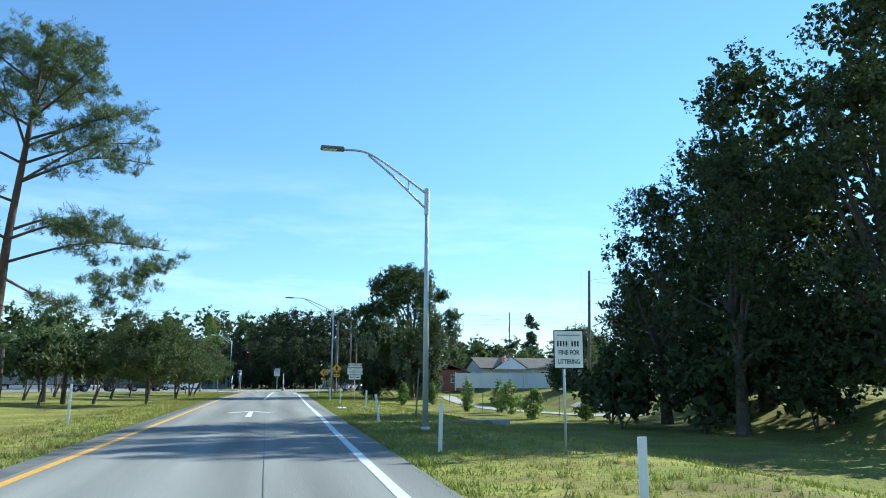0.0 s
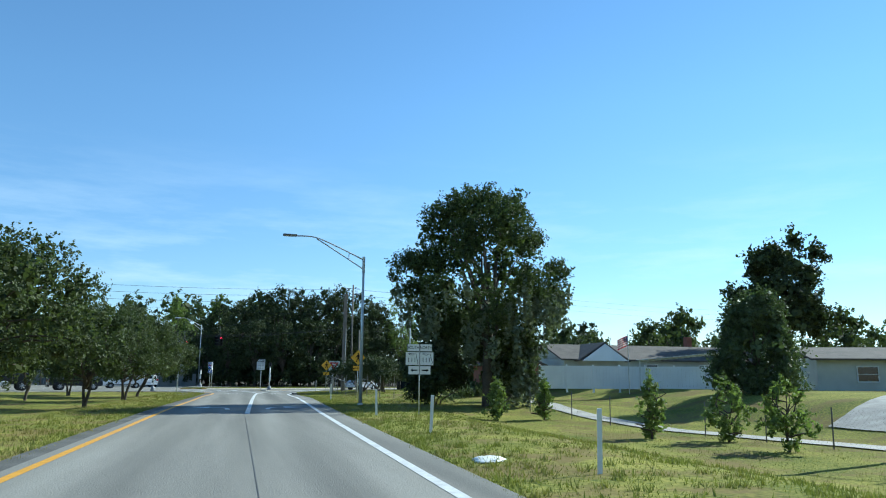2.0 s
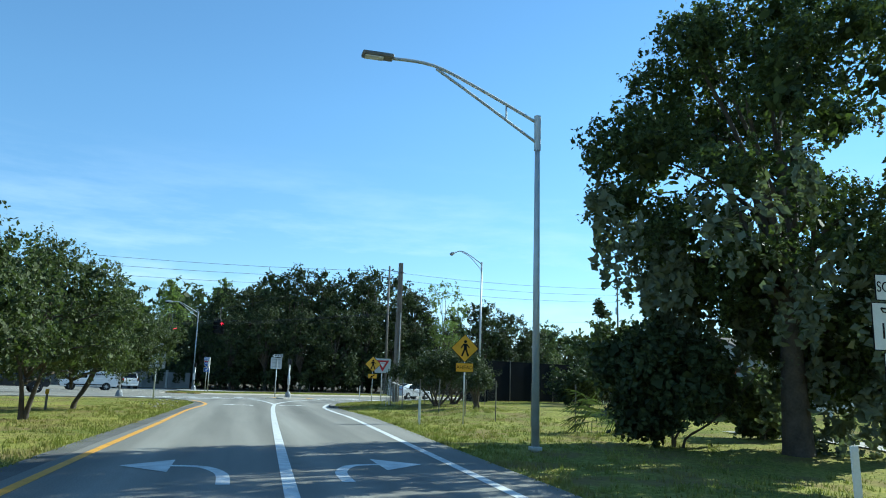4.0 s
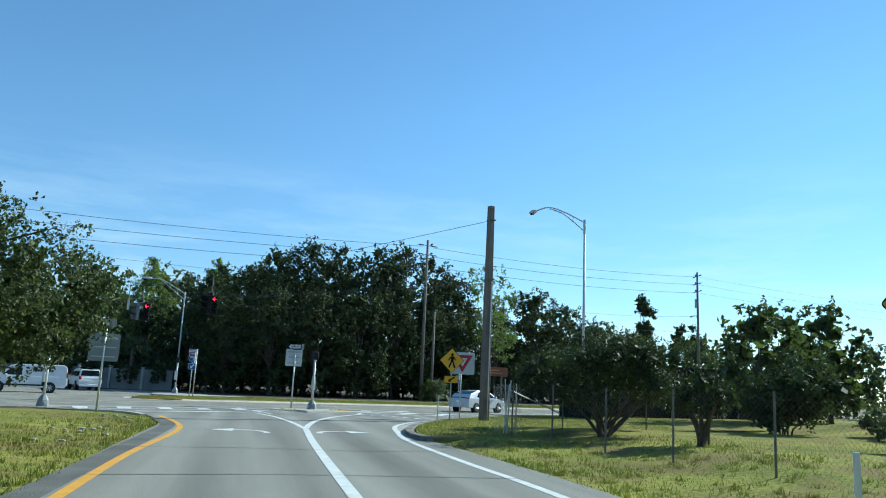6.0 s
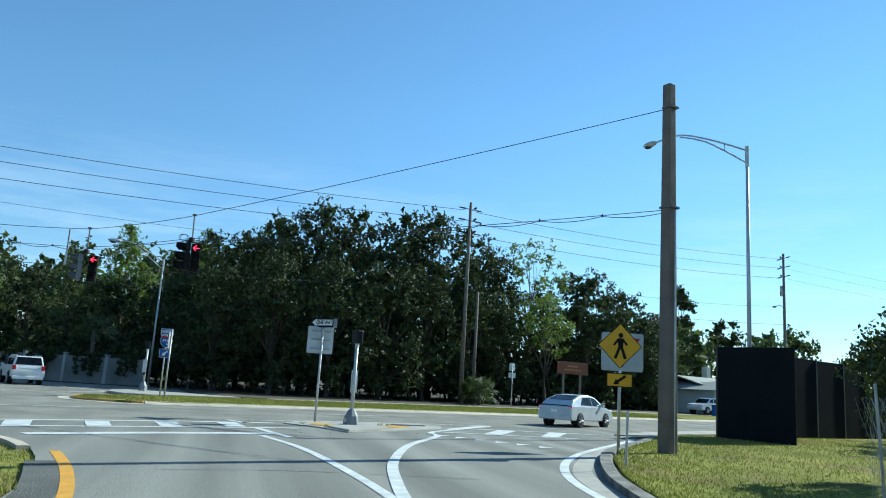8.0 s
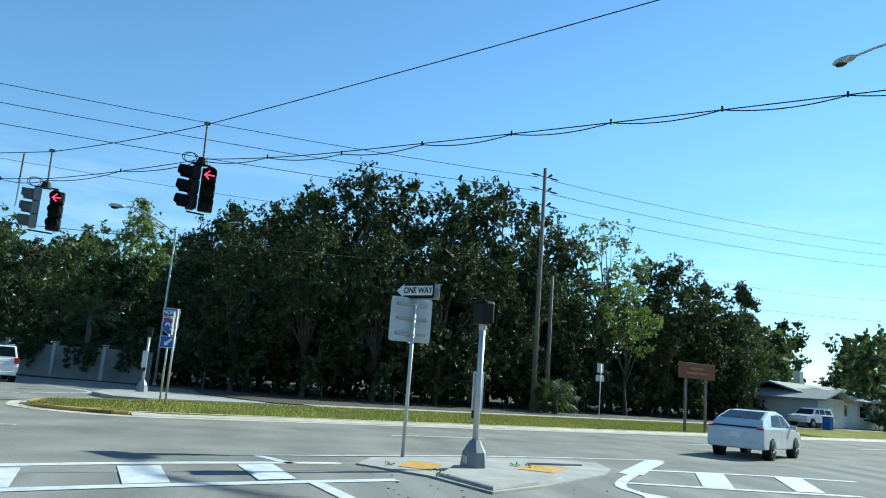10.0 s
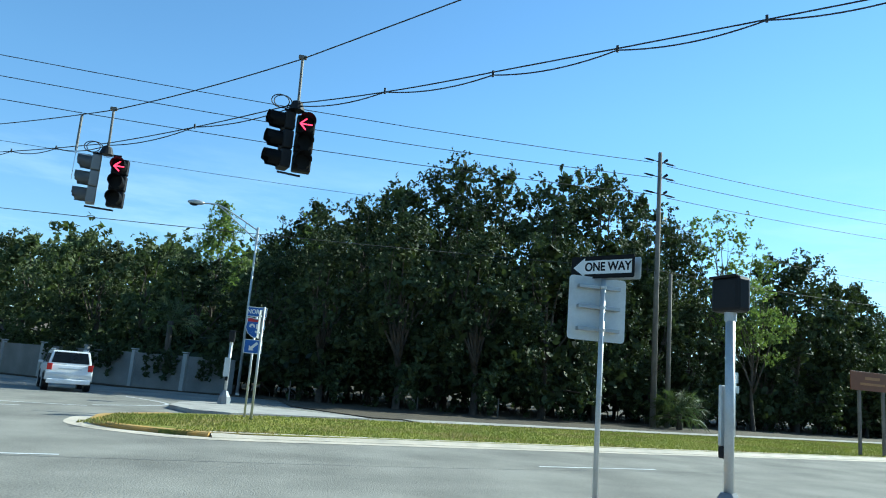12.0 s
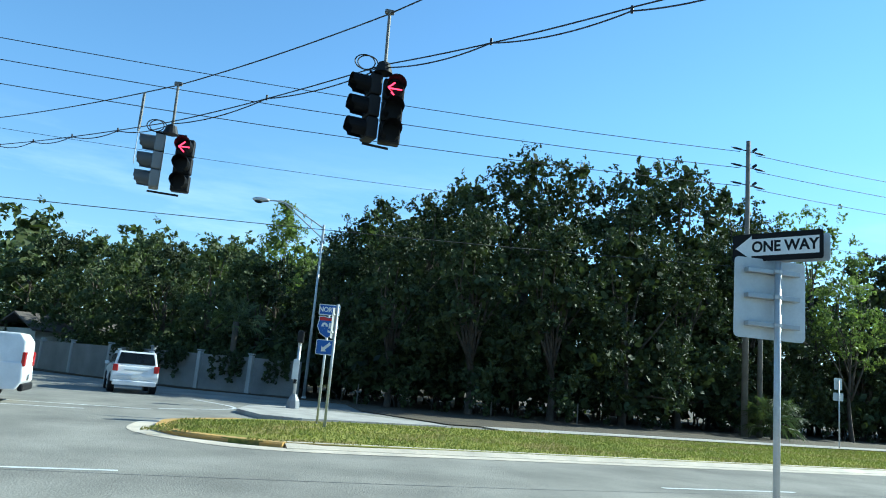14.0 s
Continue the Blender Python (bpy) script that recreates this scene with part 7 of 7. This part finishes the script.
truck = vehicle("pickup_truck", "dark pickup truck waiting on the cross road", (-17.0, 125.5, 0.01), 20,
    [(-2.7, 0.5), (2.6, 0.45), (2.75, 0.75), (2.65, 1.08), (1.2, 1.18), (-2.75, 1.18), (-2.8, 0.7)],
    [(1.25, 1.12), (0.65, 1.68), (0.3, 1.8), (-0.7, 1.8), (-0.95, 1.15)], 1.98, 1.56, CAR_DARK, (1.75, -1.65), 0.4,
    [[(0.98, 1.22), (0.58, 1.6), (0.15, 1.66), (0.15, 1.22)], [(0.07, 1.22), (0.07, 1.66), (-0.62, 1.66), (-0.75, 1.22)]], ((-0.92, 1.228), (-0.72, 1.748), -0.012), ((1.17, 1.195), (0.7, 1.633), 0.012), (-2.75, 1.0, 0.3), 1.15, (0.95,))

t = thing("semi_trailer", "grey box semi-trailer standing on the cross road", "trailer", (-31.5, 117.0, 0.01), 21)
part("box", box(bmesh.new(), (0, 0, 2.35), (11.5, 2.5, 2.5), bevel=0.03), TRAILER_GREY, t)
for k in range(12):
    part("rib", box(bmesh.new(), (-5.4 + 0.98 * k, -1.262, 2.35), (0.06, 0.02, 2.4)), TRAILER_GREY, t)
part("chassis", box(bmesh.new(), (0, 0, 0.98), (11.3, 1.1, 0.2)), BLACK, t)
for x in (-4.6, -3.4):
    for s in (1, -1):
        wheel_of(t, x, s * 1.08, 0.5, 0.3)
part("landing_leg", box(bmesh.new(), (3.2, -0.7, 0.5), (0.15, 0.15, 0.95)), DARK_STEEL, t)
part("skirt", box(bmesh.new(), (0.6, -1.2, 0.75), (5.5, 0.04, 0.5)), SIGN_BACK, t)
part("under_guard", box(bmesh.new(), (-5.6, 0, 0.62), (0.1, 2.2, 0.12)), SIGN_BACK, t)
tr = thing("semi_truck", "dark semi truck cab on the cross road", "truck", (-23.3, 120.2, 0.01), 21)
part("cab", box(bmesh.new(), (0, 0, 1.85), (2.4, 2.3, 2.3), bevel=0.12), CAR_DARK, tr)
part("bonnet", box(bmesh.new(), (2.0, 0, 1.3), (1.8, 1.7, 1.1), bevel=0.15), CAR_DARK, tr)
part("windscreen", box(bmesh.new(), (1.21, 0, 2.3), (0.03, 1.9, 0.7)), GLASS_DARK, tr)
part("side_window", box(bmesh.new(), (0.6, -1.16, 2.25), (0.8, 0.03, 0.6)), GLASS_DARK, tr)
part("exhaust_stack", rod(bmesh.new(), (-1.1, -1.0, 1.0), (-1.1, -1.0, 3.6), 0.08), GALV, tr)
part("fuel_tank", rod(bmesh.new(), (-0.6, -0.95, 0.75), (0.8, -0.95, 0.75), 0.3, n=16), SIGN_BACK, tr)
for x in (2.1, -1.3, -2.5):
    for s in (1, -1):
        wheel_of(tr, x, s * 1.0, 0.5, 0.3)
part("chassis", box(bmesh.new(), (-0.6, 0, 0.8), (5.2, 0.9, 0.22)), BLACK, tr)


# ---- smaller plants ----
SHRUBS = "young shrubs in the swale"


def young_shrub(seed, x, y, rx, h):
    rng = np.random.default_rng(seed)
    ob = thing("young_shrub", "young light-green shrub in rough grass", "shrub", (x, y, ground_z(x, y)), 0, SHRUBS)
    centres, radii = crown_profile(rng, 46, [(0.25, rx * 0.45), (h * 0.3, rx), (h * 0.6, rx * 0.75), (h * 0.85, rx * 0.35), (h, rx * 0.1)], 0.16, 0.36, 9)
    limbs(rng, h * 0.85, rx, 0.05, 0.2, 12, BARK, ob, centres)
    card_part("foliage", centres, radii, [60] * len(radii), 0.06, rng, LEAF_LIGHT, ob, 0.8, core=20)
    return ob


for k, (x, y, rx, hh) in enumerate(((17.6, 62.4, 0.9, 2.8), (20.0, 60.4, 1.2, 2.9), (19.4, 56.2, 1.4, 2.8), (18.6, 49.2, 1.2, 2.2), (13.8, 71.6, 0.9, 2.0), (16.8, 72.2, 0.7, 2.2), (21.5, 47.0, 1.0, 1.6))):
    young_shrub(70 + k, x, y, rx, hh)
bush("thicket", "dense dark thicket beside the oak", 81, 2.4, 3.6, LEAF_DARK, 0.11, 44, 420, (12.8, 80.6, ground_z(12.8, 80.6)))
bush("thicket", "dense dark thicket beside the oak", 82, 1.6, 2.2, LEAF_MID, 0.11, 26, 300, (18.6, 84.0, ground_z(18.6, 84.0)))
for k, (x, y, rx, hh) in enumerate(((21.5, 43.5, 2.4, 4.6), (19.8, 38.5, 2.2, 4.0), (22.5, 34.5, 2.8, 5.0), (26.5, 38.5, 3.0, 5.5), (26.0, 31.0, 3.0, 5.5), (24.5, 21.0, 3.0, 5.0), (31.0, 40.0, 3.2, 5.5), (30.0, 33.0, 3.2, 5.5))):
    bush("thicket", "dense dark undergrowth below the tall trees", 300 + k, rx, hh, LEAF_DARK, 0.19, 34, 75, (x, y, ground_z(x, y)), "undergrowth thickets")
MYRTLE = "garden shrubs behind the fence"


def myrtle(seed, x, y, rx, hh, clear, per=420, lo=0.5, hi=0.95):
    rng = np.random.default_rng(seed)
    ob = thing("multi_stem_shrub", "large multi-stemmed shrub with a dense dark crown", "shrub", (x, y, ground_z(x, y) + 0.05), 0, MYRTLE)
    c, r = crown_blobs(rng, 42, rx * 0.85, (hh - clear) / 2, clear + (hh - clear) / 2, lo, hi, bottom=-0.9)
    for k in range(8):
        tip = Vector(c[int(rng.integers(len(c)))])
        tip.z = min(tip.z, hh * 0.75)
        part("stem", tube(bmesh.new(), smooth_line([(rng.normal() * 0.15, rng.normal() * 0.15, -0.15), (tip.x * 0.35, tip.y * 0.35, clear * 0.7), tip], 4), [0.07, 0.065, 0.06, 0.055, 0.05, 0.04, 0.03, 0.02, 0.012], 7), BARK, ob, smooth=True)
    card_part("crown", c, r, [per] * len(r), 0.052, rng, LEAF_DARK, ob, 0.6)
    return ob


myrtle(91, 12.1, 105.8, 3.2, 3.3, 1.0)
myrtle(92, 13.5, 102.2, 1.15, 2.0, 1.0, 70, 0.22, 0.42)
myrtle(93, 14.6, 110.6, 3.0, 3.3, 0.9)
for k, (x, y, rx, hh) in enumerate(((24, 111, 2.4, 3.2), (27, 115, 2.6, 3.6))):
    bush("garden_bush", "rounded dark garden bush behind the fence", 100 + k, rx, hh, LEAF_DARK, 0.1, 30, 180, (x, y, ground_z(x, y)), MYRTLE)
for k in range(9):
    t = k / 8
    x, y = 15.5 + 9 * t, 96 + 16 * t
    bush("low_hedge", "low clipped hedge along the lot", 120 + k, 1.4, 1.0, LEAF_MID, 0.08, 12, 70, (x + 3, y - 3, ground_z(x + 3, y - 3)), "low hedge bushes")
# conifer and tall trees by the houses
rng = np.random.default_rng(131)
jun = thing("juniper", "broad dark conical juniper in a front yard", "tree", (33.6, 75.6, 0.6), 0)
cs, rs = [], []
for k in range(130):
    z = rng.uniform(0.3, 6.4)
    rad = 3.2 * (1 - z / 7.4) ** 0.6
    a = rng.uniform(0, 2 * math.pi)
    cs.append((rad * math.cos(a) * rng.uniform(0.6, 1), rad * math.sin(a) * rng.uniform(0.6, 1), z))
    rs.append(rng.uniform(0.6, 1.0))
limbs(rng, 6.2, 2, 0.2, 0.15, 10, BARK, jun, cs)
card_part("foliage", cs, rs, [190] * 130, 0.1, rng, NEEDLES, jun, 1.0)
broadleaf("yard_tree", "tall rounded tree behind the houses", 132, 15.6, 5.0, 3.5, LEAF_DARK, 0.2, 60, 330, 0.3, 14, (55.5, 98.5, 0.9), 0, r_lo=1.0, r_hi=1.7)
far_proto = broadleaf("distant_tree", "hazy distant broadleaf tree", 133, 11, 5.5, 1.0, LEAF_OLIVE, 0.32, 58, 24, 0.25, 6, (74, 128, 0.5), 0, "distant trees", r_lo=0.8, r_hi=1.4, lobes=(12, 1.9), inner=16, prof=[(0.6, 4.0), (3, 5.2), (6.5, 5.0), (9, 3.4), (11, 1.2)])
rng = np.random.default_rng(77)
for x, y, s in ((60, 125, 0.8), (66, 118, 0.85), (84, 122, 0.95), (92, 112, 1.0), (80, 105, 0.9), (70, 106, 0.8), (98, 98, 1.0), (86, 92, 0.9), (100, 84, 1.0), (50, 118, 0.6), (44, 121, 0.55), (110, 130, 1.1), (120, 112, 1.1), (80, 190, 1.1), (92, 186, 1.0), (84, 176, 0.8), (104, 196, 1.2), (120, 200, 1.2), (138, 196, 1.2), (98, 168, 0.9), (112, 160, 0.9), (130, 165, 1.1), (150, 180, 1.3), (58, 196, 1.2), (38, 112, 0.5), (45, 108, 0.6), (60, 88, 0.6), (66, 78, 0.7), (76, 70, 0.8), (58, 60, 0.8), (68, 50, 0.9), (38, 128, 0.75), (33, 124, 0.7), (56, 126, 0.85), (46, 132, 0.85), (63, 131, 0.95), (72, 124, 0.95), (52, 112, 0.8)):
    place(far_proto, x, y, None, rng.uniform(0, 360), s)
for x, y, s in ((-40, 118, 0.7), (-48, 130, 0.9), (-56, 140, 1.0), (-62, 152, 1.1), (-38, 150, 0.9), (-46, 160, 1.0), (-55, 172, 1.1), (-66, 128, 1.0), (-80, 140, 1.2), (-50, 108, 0.8), (-60, 112, 0.9), (-75, 118, 1.0), (-36, 165, 0.9), (-70, 190, 1.3), (-45, 95, 0.8), (-58, 92, 0.9), (-72, 98, 1.0), (-16, 262, 1.6), (-27, 248, 1.45), (-40, 240, 1.4), (-4, 236, 1.35), (6, 250, 1.5), (-55, 232, 1.4)):
    place(far_proto, x, y, None, rng.uniform(0, 360), s * 1.4)
for x, y, s in ((72, 160, 0.8), (64, 176, 0.95), (66, 152, 0.62), (78, 146, 0.7), (90, 150, 0.75), (62, 190, 1.15), (70, 184, 1.1), (68, 199, 1.05), (76, 204, 1.1), (84, 200, 1.0), (92, 206, 1.05), (100, 200, 1.0), (74, 192, 0.7)):
    place(proto[5], x, y, None, rng.uniform(0, 360), s)
tall = broadleaf("cypress_tree", "tall slim tree standing above the far roofs", 134, 24, 2.6, 10, LEAF_DARK, 0.3, 26, 160, 0.3, 12, (84.0, 224.0, 0.2), 0, "distant trees", r_lo=0.9, r_hi=1.6)
broadleaf("cypress_tree", "short slim tree standing above the far roofs", 135, 18.5, 3.4, 10, LEAF_DARK, 0.3, 20, 130, 0.3, 12, (98.0, 230.0, 0.2), 0, "distant trees", r_lo=0.9, r_hi=1.6)


# ---- palms ----
def fronds(parent, z, n, length, seed, material, droop=1.0):
    rng = np.random.default_rng(seed)
    for k in range(n):
        a = rng.uniform(0, 2 * math.pi)
        el = rng.uniform(-0.35, 1.2)
        d = Vector((math.cos(a) * math.cos(el), math.sin(a) * math.cos(el), math.sin(el)))
        side = Vector((-math.sin(a), math.cos(a), 0))
        tip = Vector((0, 0, z)) + d * length * 0.5
        bm = bmesh.new()
        tube(bm, [Vector((0, 0, z)), tip], [0.015, 0.008], 4)
        for j in range(13):
            t = (j - 6) / 6
            q = (d * math.cos(t * 1.25) + side * math.sin(t * 1.25)).normalized() * length * 0.55 * rng.uniform(0.8, 1.1)
            e = tip + q - Vector((0, 0, droop * 0.18 * length * (0.4 + abs(t))))
            m = tip + q * 0.5
            w = side.cross(d) * 0.02 + d.cross(Vector((0, 0, 1))) * 0.018
            bm.faces.new([bm.verts.new(p) for p in (tip, m + w, e, m - w)])
        part("frond", bm, material, parent)


def palm(at, trunk_h, n, length, seed, label, group="palms"):
    p = thing("cabbage_palm", label, "palm", at, 0, group)
    if trunk_h > 0.6:
        part("trunk", tube(bmesh.new(), [(0, 0, -0.2), (0.03, 0, trunk_h * 0.5), (0, 0, trunk_h)], [0.2, 0.16, 0.17], 10), BARK, p, smooth=True)
    fronds(p, trunk_h, n, length, seed, LEAF_MID, 1.5)
    return p


palm((20.5, 158.6, 0.05), 0.9, 70, 1.9, 1, "bushy green palmetto at the foot of the poles")
palm((-9.8, 161.9, 0.05), 3.9, 22, 1.9, 2, "cabbage palm against the boundary wall")
palm((-14.2, 62.6, ground_z(-14.2, 62.6)), 4.2, 22, 2.0, 3, "cabbage palm behind the verge trees")
palm((-16.2, 65.0, ground_z(-16.2, 65)), 4.4, 22, 2.0, 4, "cabbage palm behind the verge trees")
palm((-18.5, 62.0, ground_z(-18.5, 62)), 4.0, 22, 2.0, 5, "cabbage palm behind the verge trees")
palm((13.6, 85.4, ground_z(13.6, 85.4)), 0.7, 26, 2.2, 6, "dark palmetto clump under the oak")

# ---- pine ----
rng = np.random.default_rng(150)
pine = thing("pine_tree", "tall open-crowned pine with bare lower limbs", "tree", (-13.1, 42.0, ground_z(-13.1, 42.0)), 0)
axis = [(-0.3, 0, -0.3), (0.1, 0, 5), (0.25, 0, 9), (0.65, 0, 14), (0.9, 0, 17.5), (1.0, 0, 20.0)]
part("trunk", tube(bmesh.new(), smooth_line(axis, 4), list(np.linspace(0.3, 0.05, 21)), 10), PINE_BARK, pine, smooth=True)
path = smooth_line(axis, 10)


def on_trunk(z):
    return min(path, key=lambda p: abs(p.z - z))


tufts, tuft_r = [], []
limb_list = [(7.6, 8.0, 1.2, 0.9, 10), (7.2, 6.2, -1.2, -0.4, 60), (8.8, 5.8, 0.4, 0.6, -20), (9.6, 4.6, 0.2, 0.9, 25), (11.8, 6.6, 1.6, 1.0, 5), (12.2, 6.0, 2.2, 0.4, -30), (13.0, 6.2, 2.4, 0.7, 25), (13.8, 4.8, 2.0, 0.4, -10), (14.6, 5.4, 2.6, 0.3, 12), (15.6, 4.6, 2.6, 0.2, -35), (15.2, 4.8, 2.4, 0.3, 150), (13.2, 5.2, 1.8, 0.4, 190), (11.0, 5.0, 1.0, 0.4, 165), (16.4, 4.0, 2.6, 0.2, 40), (16.6, 4.0, 2.8, 0.2, 120), (17.2, 3.6, 2.4, 0.2, -70), (17.6, 3.2, 2.2, 0.1, 200), (18.2, 2.8, 1.8, 0.1, 80), (18.8, 2.4, 1.4, 0.1, -10), (9.0, 4.2, -0.2, 0.6, 230), (14.0, 4.8, 2.0, 0.3, 270), (15.8, 4.2, 2.2, 0.3, 300)]
for z0, reach, rise, bow, az in limb_list:
    b = on_trunk(z0)
    d = Vector((math.cos(radians(az)), math.sin(radians(az)), 0))
    tip = b + d * reach + Vector((0, 0, rise))
    mid = b + d * reach * 0.5 + Vector((0, 0, rise * 0.4 + bow))
    line = smooth_line([b, mid, tip], 5)
    part("limb", tube(bmesh.new(), line, list(np.linspace(0.085, 0.02, len(line))), 6), PINE_BARK, pine, smooth=True)
    for k in range(15):
        t = rng.uniform(0.45, 1.0)
        q = line[int(t * (len(line) - 1))] + Vector((rng.normal() * 0.7, rng.normal() * 0.7, rng.normal() * 0.3 + 0.1))
        tufts.append(tuple(q))
        tuft_r.append(rng.uniform(0.34, 0.68))
for z0, reach, drop, az in ((7.6, 6.4, 0.3, 8), (7.6, 7.2, -0.3, 14), (8.2, 5.4, 0.8, -6), (7.0, 4.8, 0.6, 22), (7.0, 5.4, 1.4, 4), (8.8, 4.8, 0.2, -22)):
    d = Vector((math.cos(radians(az)), math.sin(radians(az)), 0))
    for k in range(10):
        c = on_trunk(z0) + d * (reach + rng.normal() * 0.8) + Vector((rng.normal() * 0.4, rng.normal() * 0.5, 0.9 - drop - rng.uniform(0, 1.6)))
        tufts.append(tuple(c))
        tuft_r.append(rng.uniform(0.25, 0.5))
for k in range(34):
    a, e = rng.uniform(0, 2 * math.pi), rng.uniform(0.0, 1.3)
    tufts.append((1.0 + 3.5 * math.cos(a) * math.cos(e), 3.5 * math.sin(a) * math.cos(e), 17.2 + 2.6 * math.sin(e)))
    tuft_r.append(rng.uniform(0.35, 0.65))
card_part("needles", tufts, tuft_r, [165] * len(tufts), 0.2, rng, NEEDLES, pine, 0.5, thin=0.07)

# ---- grass and litter ----
rng = np.random.default_rng(200)


def grass_patch(name, spots, hmin, hmax, label, wide=1.0):
    n = len(spots)
    a = rng.uniform(0, 2 * math.pi, n)
    h = rng.uniform(hmin, hmax, n)
    lean = rng.normal(0, 0.35, (n, 2)) * h[:, None]
    w = rng.uniform(0.007, 0.016, n) * wide
    p = np.array([(x, y, z) for x, y, z in spots])
    u = np.stack([np.cos(a) * w, np.sin(a) * w, np.zeros(n)], 1)
    tip = p + np.concatenate([lean, h[:, None]], 1)
    v = np.stack([p - u, p + u, tip], 1).reshape(-1, 3)
    f = np.arange(n * 3).reshape(n, 3)
    return tagged(raw(name, v.tolist(), f.tolist(), GRASS), label, "grass", kind="stuff")


def left_x(y):
    return float(np.interp(y, [p[1] for p in LEFT_EDGE], [p[0] for p in LEFT_EDGE]))


def right_x(y):
    return float(np.interp(y, [p[1] for p in RIGHT_EDGE], [p[0] for p in RIGHT_EDGE]))


def scatter(n, y0, y1, side, depth):
    out = []
    while len(out) < n:
        y = rng.uniform(y0, y1)
        d = depth * rng.uniform(0, 1) ** 1.8
        if noise.noise(Vector((d * 0.5 * side, y * 0.5, 3))) < -0.35:
            continue
        x = left_x(y) - d + 0.12 if side < 0 else right_x(y) + d - 0.12
        out.append((x, y, ground_z(x, y)))
    return out


grass_patch("grass_verge", scatter(70000, 2, 116, -1, 18), 0.02, 0.07, "sunlit mown grass on the verge beside the ramp")
grass_patch("grass_verge", scatter(90000, 4, 106, 1, 24), 0.02, 0.07, "patchy rough grass in the swale beside the ramp")
out = []
while len(out) < 46000:
    x = rng.uniform(-6.2, 34)
    lo, hi = 135.7 + 0.385 * x + (1.2 if x < -4 else 0), float(np.interp(x, [-6.4, -2.6, 1.0, 4.5, 8.5, 12, 24, 75], [138.2, 142.0, 143.9, 145.5, 147.3, 148.8, 154.1, 175.6]))
    if lo < hi - 0.3:
        out.append((x, rng.uniform(lo, hi - 0.2), 0.105))
grass_patch("grass_median", out, 0.02, 0.08, "rough uneven grass on the median strip", 1.6)
out = []
while len(out) < 26000:
    y = rng.uniform(106, 130)
    x = right_x(y) + 0.1 + 12 * rng.uniform(0, 1) ** 1.5
    if y < near_edge(x) - 1.2:
        out.append((x, y, 0.105))
grass_patch("grass_corner", out, 0.02, 0.09, "grass on the corner behind the kerb")


def edge_tufts(n, y0, y1, side, reach):
    """Clusters of longer blades in the outer strip of the verge."""
    out = []
    while len(out) < n:
        y = rng.uniform(y0, y1)
        d = 0.1 + reach * rng.uniform(0, 1) ** 1.6
        cx = left_x(y) - d if side < 0 else right_x(y) + d
        for k in range(int(rng.integers(8, 22))):
            x, yy = cx + rng.normal() * 0.09, y + rng.normal() * 0.09
            out.append((x, yy, ground_z(x, yy)))
    return out


grass_patch("grass_tufts", edge_tufts(22000, 6, 112, -1, 4.0), 0.05, 0.16, "longer ragged tufts of grass along the verge", 1.3)
grass_patch("grass_tufts", edge_tufts(30000, 8, 106, 1, 9.0), 0.05, 0.17, "longer ragged tufts of grass in the swale", 1.3)
# weeds and grit on the refuge island
for k, (x, y) in enumerate(((5.75, 125.95), (5.45, 126.1), (3.35, 123.75), (2.6, 125.1))):
    w = thing("weed", "small green weed in a crack of the island", "weed", (x, y, 0.03), 0, "weeds on the island")
    grid = np.random.default_rng(400 + k)
    card_part("leaves", [(grid.normal() * 0.07, grid.normal() * 0.07, 0.03) for j in range(3)], [0.06] * 3, [12] * 3, 0.024, grid, LEAF_LIGHT, w, 0.6, core=0)
for k in range(46):
    x = rng.uniform(2.0, 7.6)
    y = 124.3 + 0.35 * (x - 3.4) + rng.uniform(-2.4, 0.6)
    bm = bmesh.new()
    bmesh.ops.create_icosphere(bm, subdivisions=1, radius=rng.uniform(0.006, 0.02), matrix=Matrix.Diagonal((1.5, 1, 0.5, 1)))
    ob = part("grit", bm, LITTER)
    ob.location = (x, y, 0.012)
    tagged(ob, "dark crumb of grit beside the island", "debris", "grit by the island")

heap = thing("pale_rag", "crumpled white rag lying on the verge", "litter", (5.25, 48.2, -0.02), 60)
bm = bmesh.new()
bmesh.ops.create_icosphere(bm, subdivisions=3, radius=0.5, matrix=Matrix.Diagonal((1.2, 0.6, 0.12, 1)))
for v in bm.verts:
    v.co += v.co.normalized() * 0.12 * noise.noise(v.co * 5)
part("rag", bm, WHITE_PLASTIC, heap, smooth=True)
for k in range(26):
    x, y = rng.uniform(-5.2, -3.4), rng.uniform(101, 115)
    if x > left_x(y) - 0.2:
        continue
    bm = bmesh.new()
    bmesh.ops.create_icosphere(bm, subdivisions=1, radius=rng.uniform(0.03, 0.08), matrix=Matrix.Diagonal((1.4, 1, 0.5, 1)))
    ob = part("pale_stone", bm, CONCRETE)
    ob.location = (x, y, 0.0)
    tagged(ob, "pale chip of stone or paper in the grass", "stone", "pale chips in the grass")
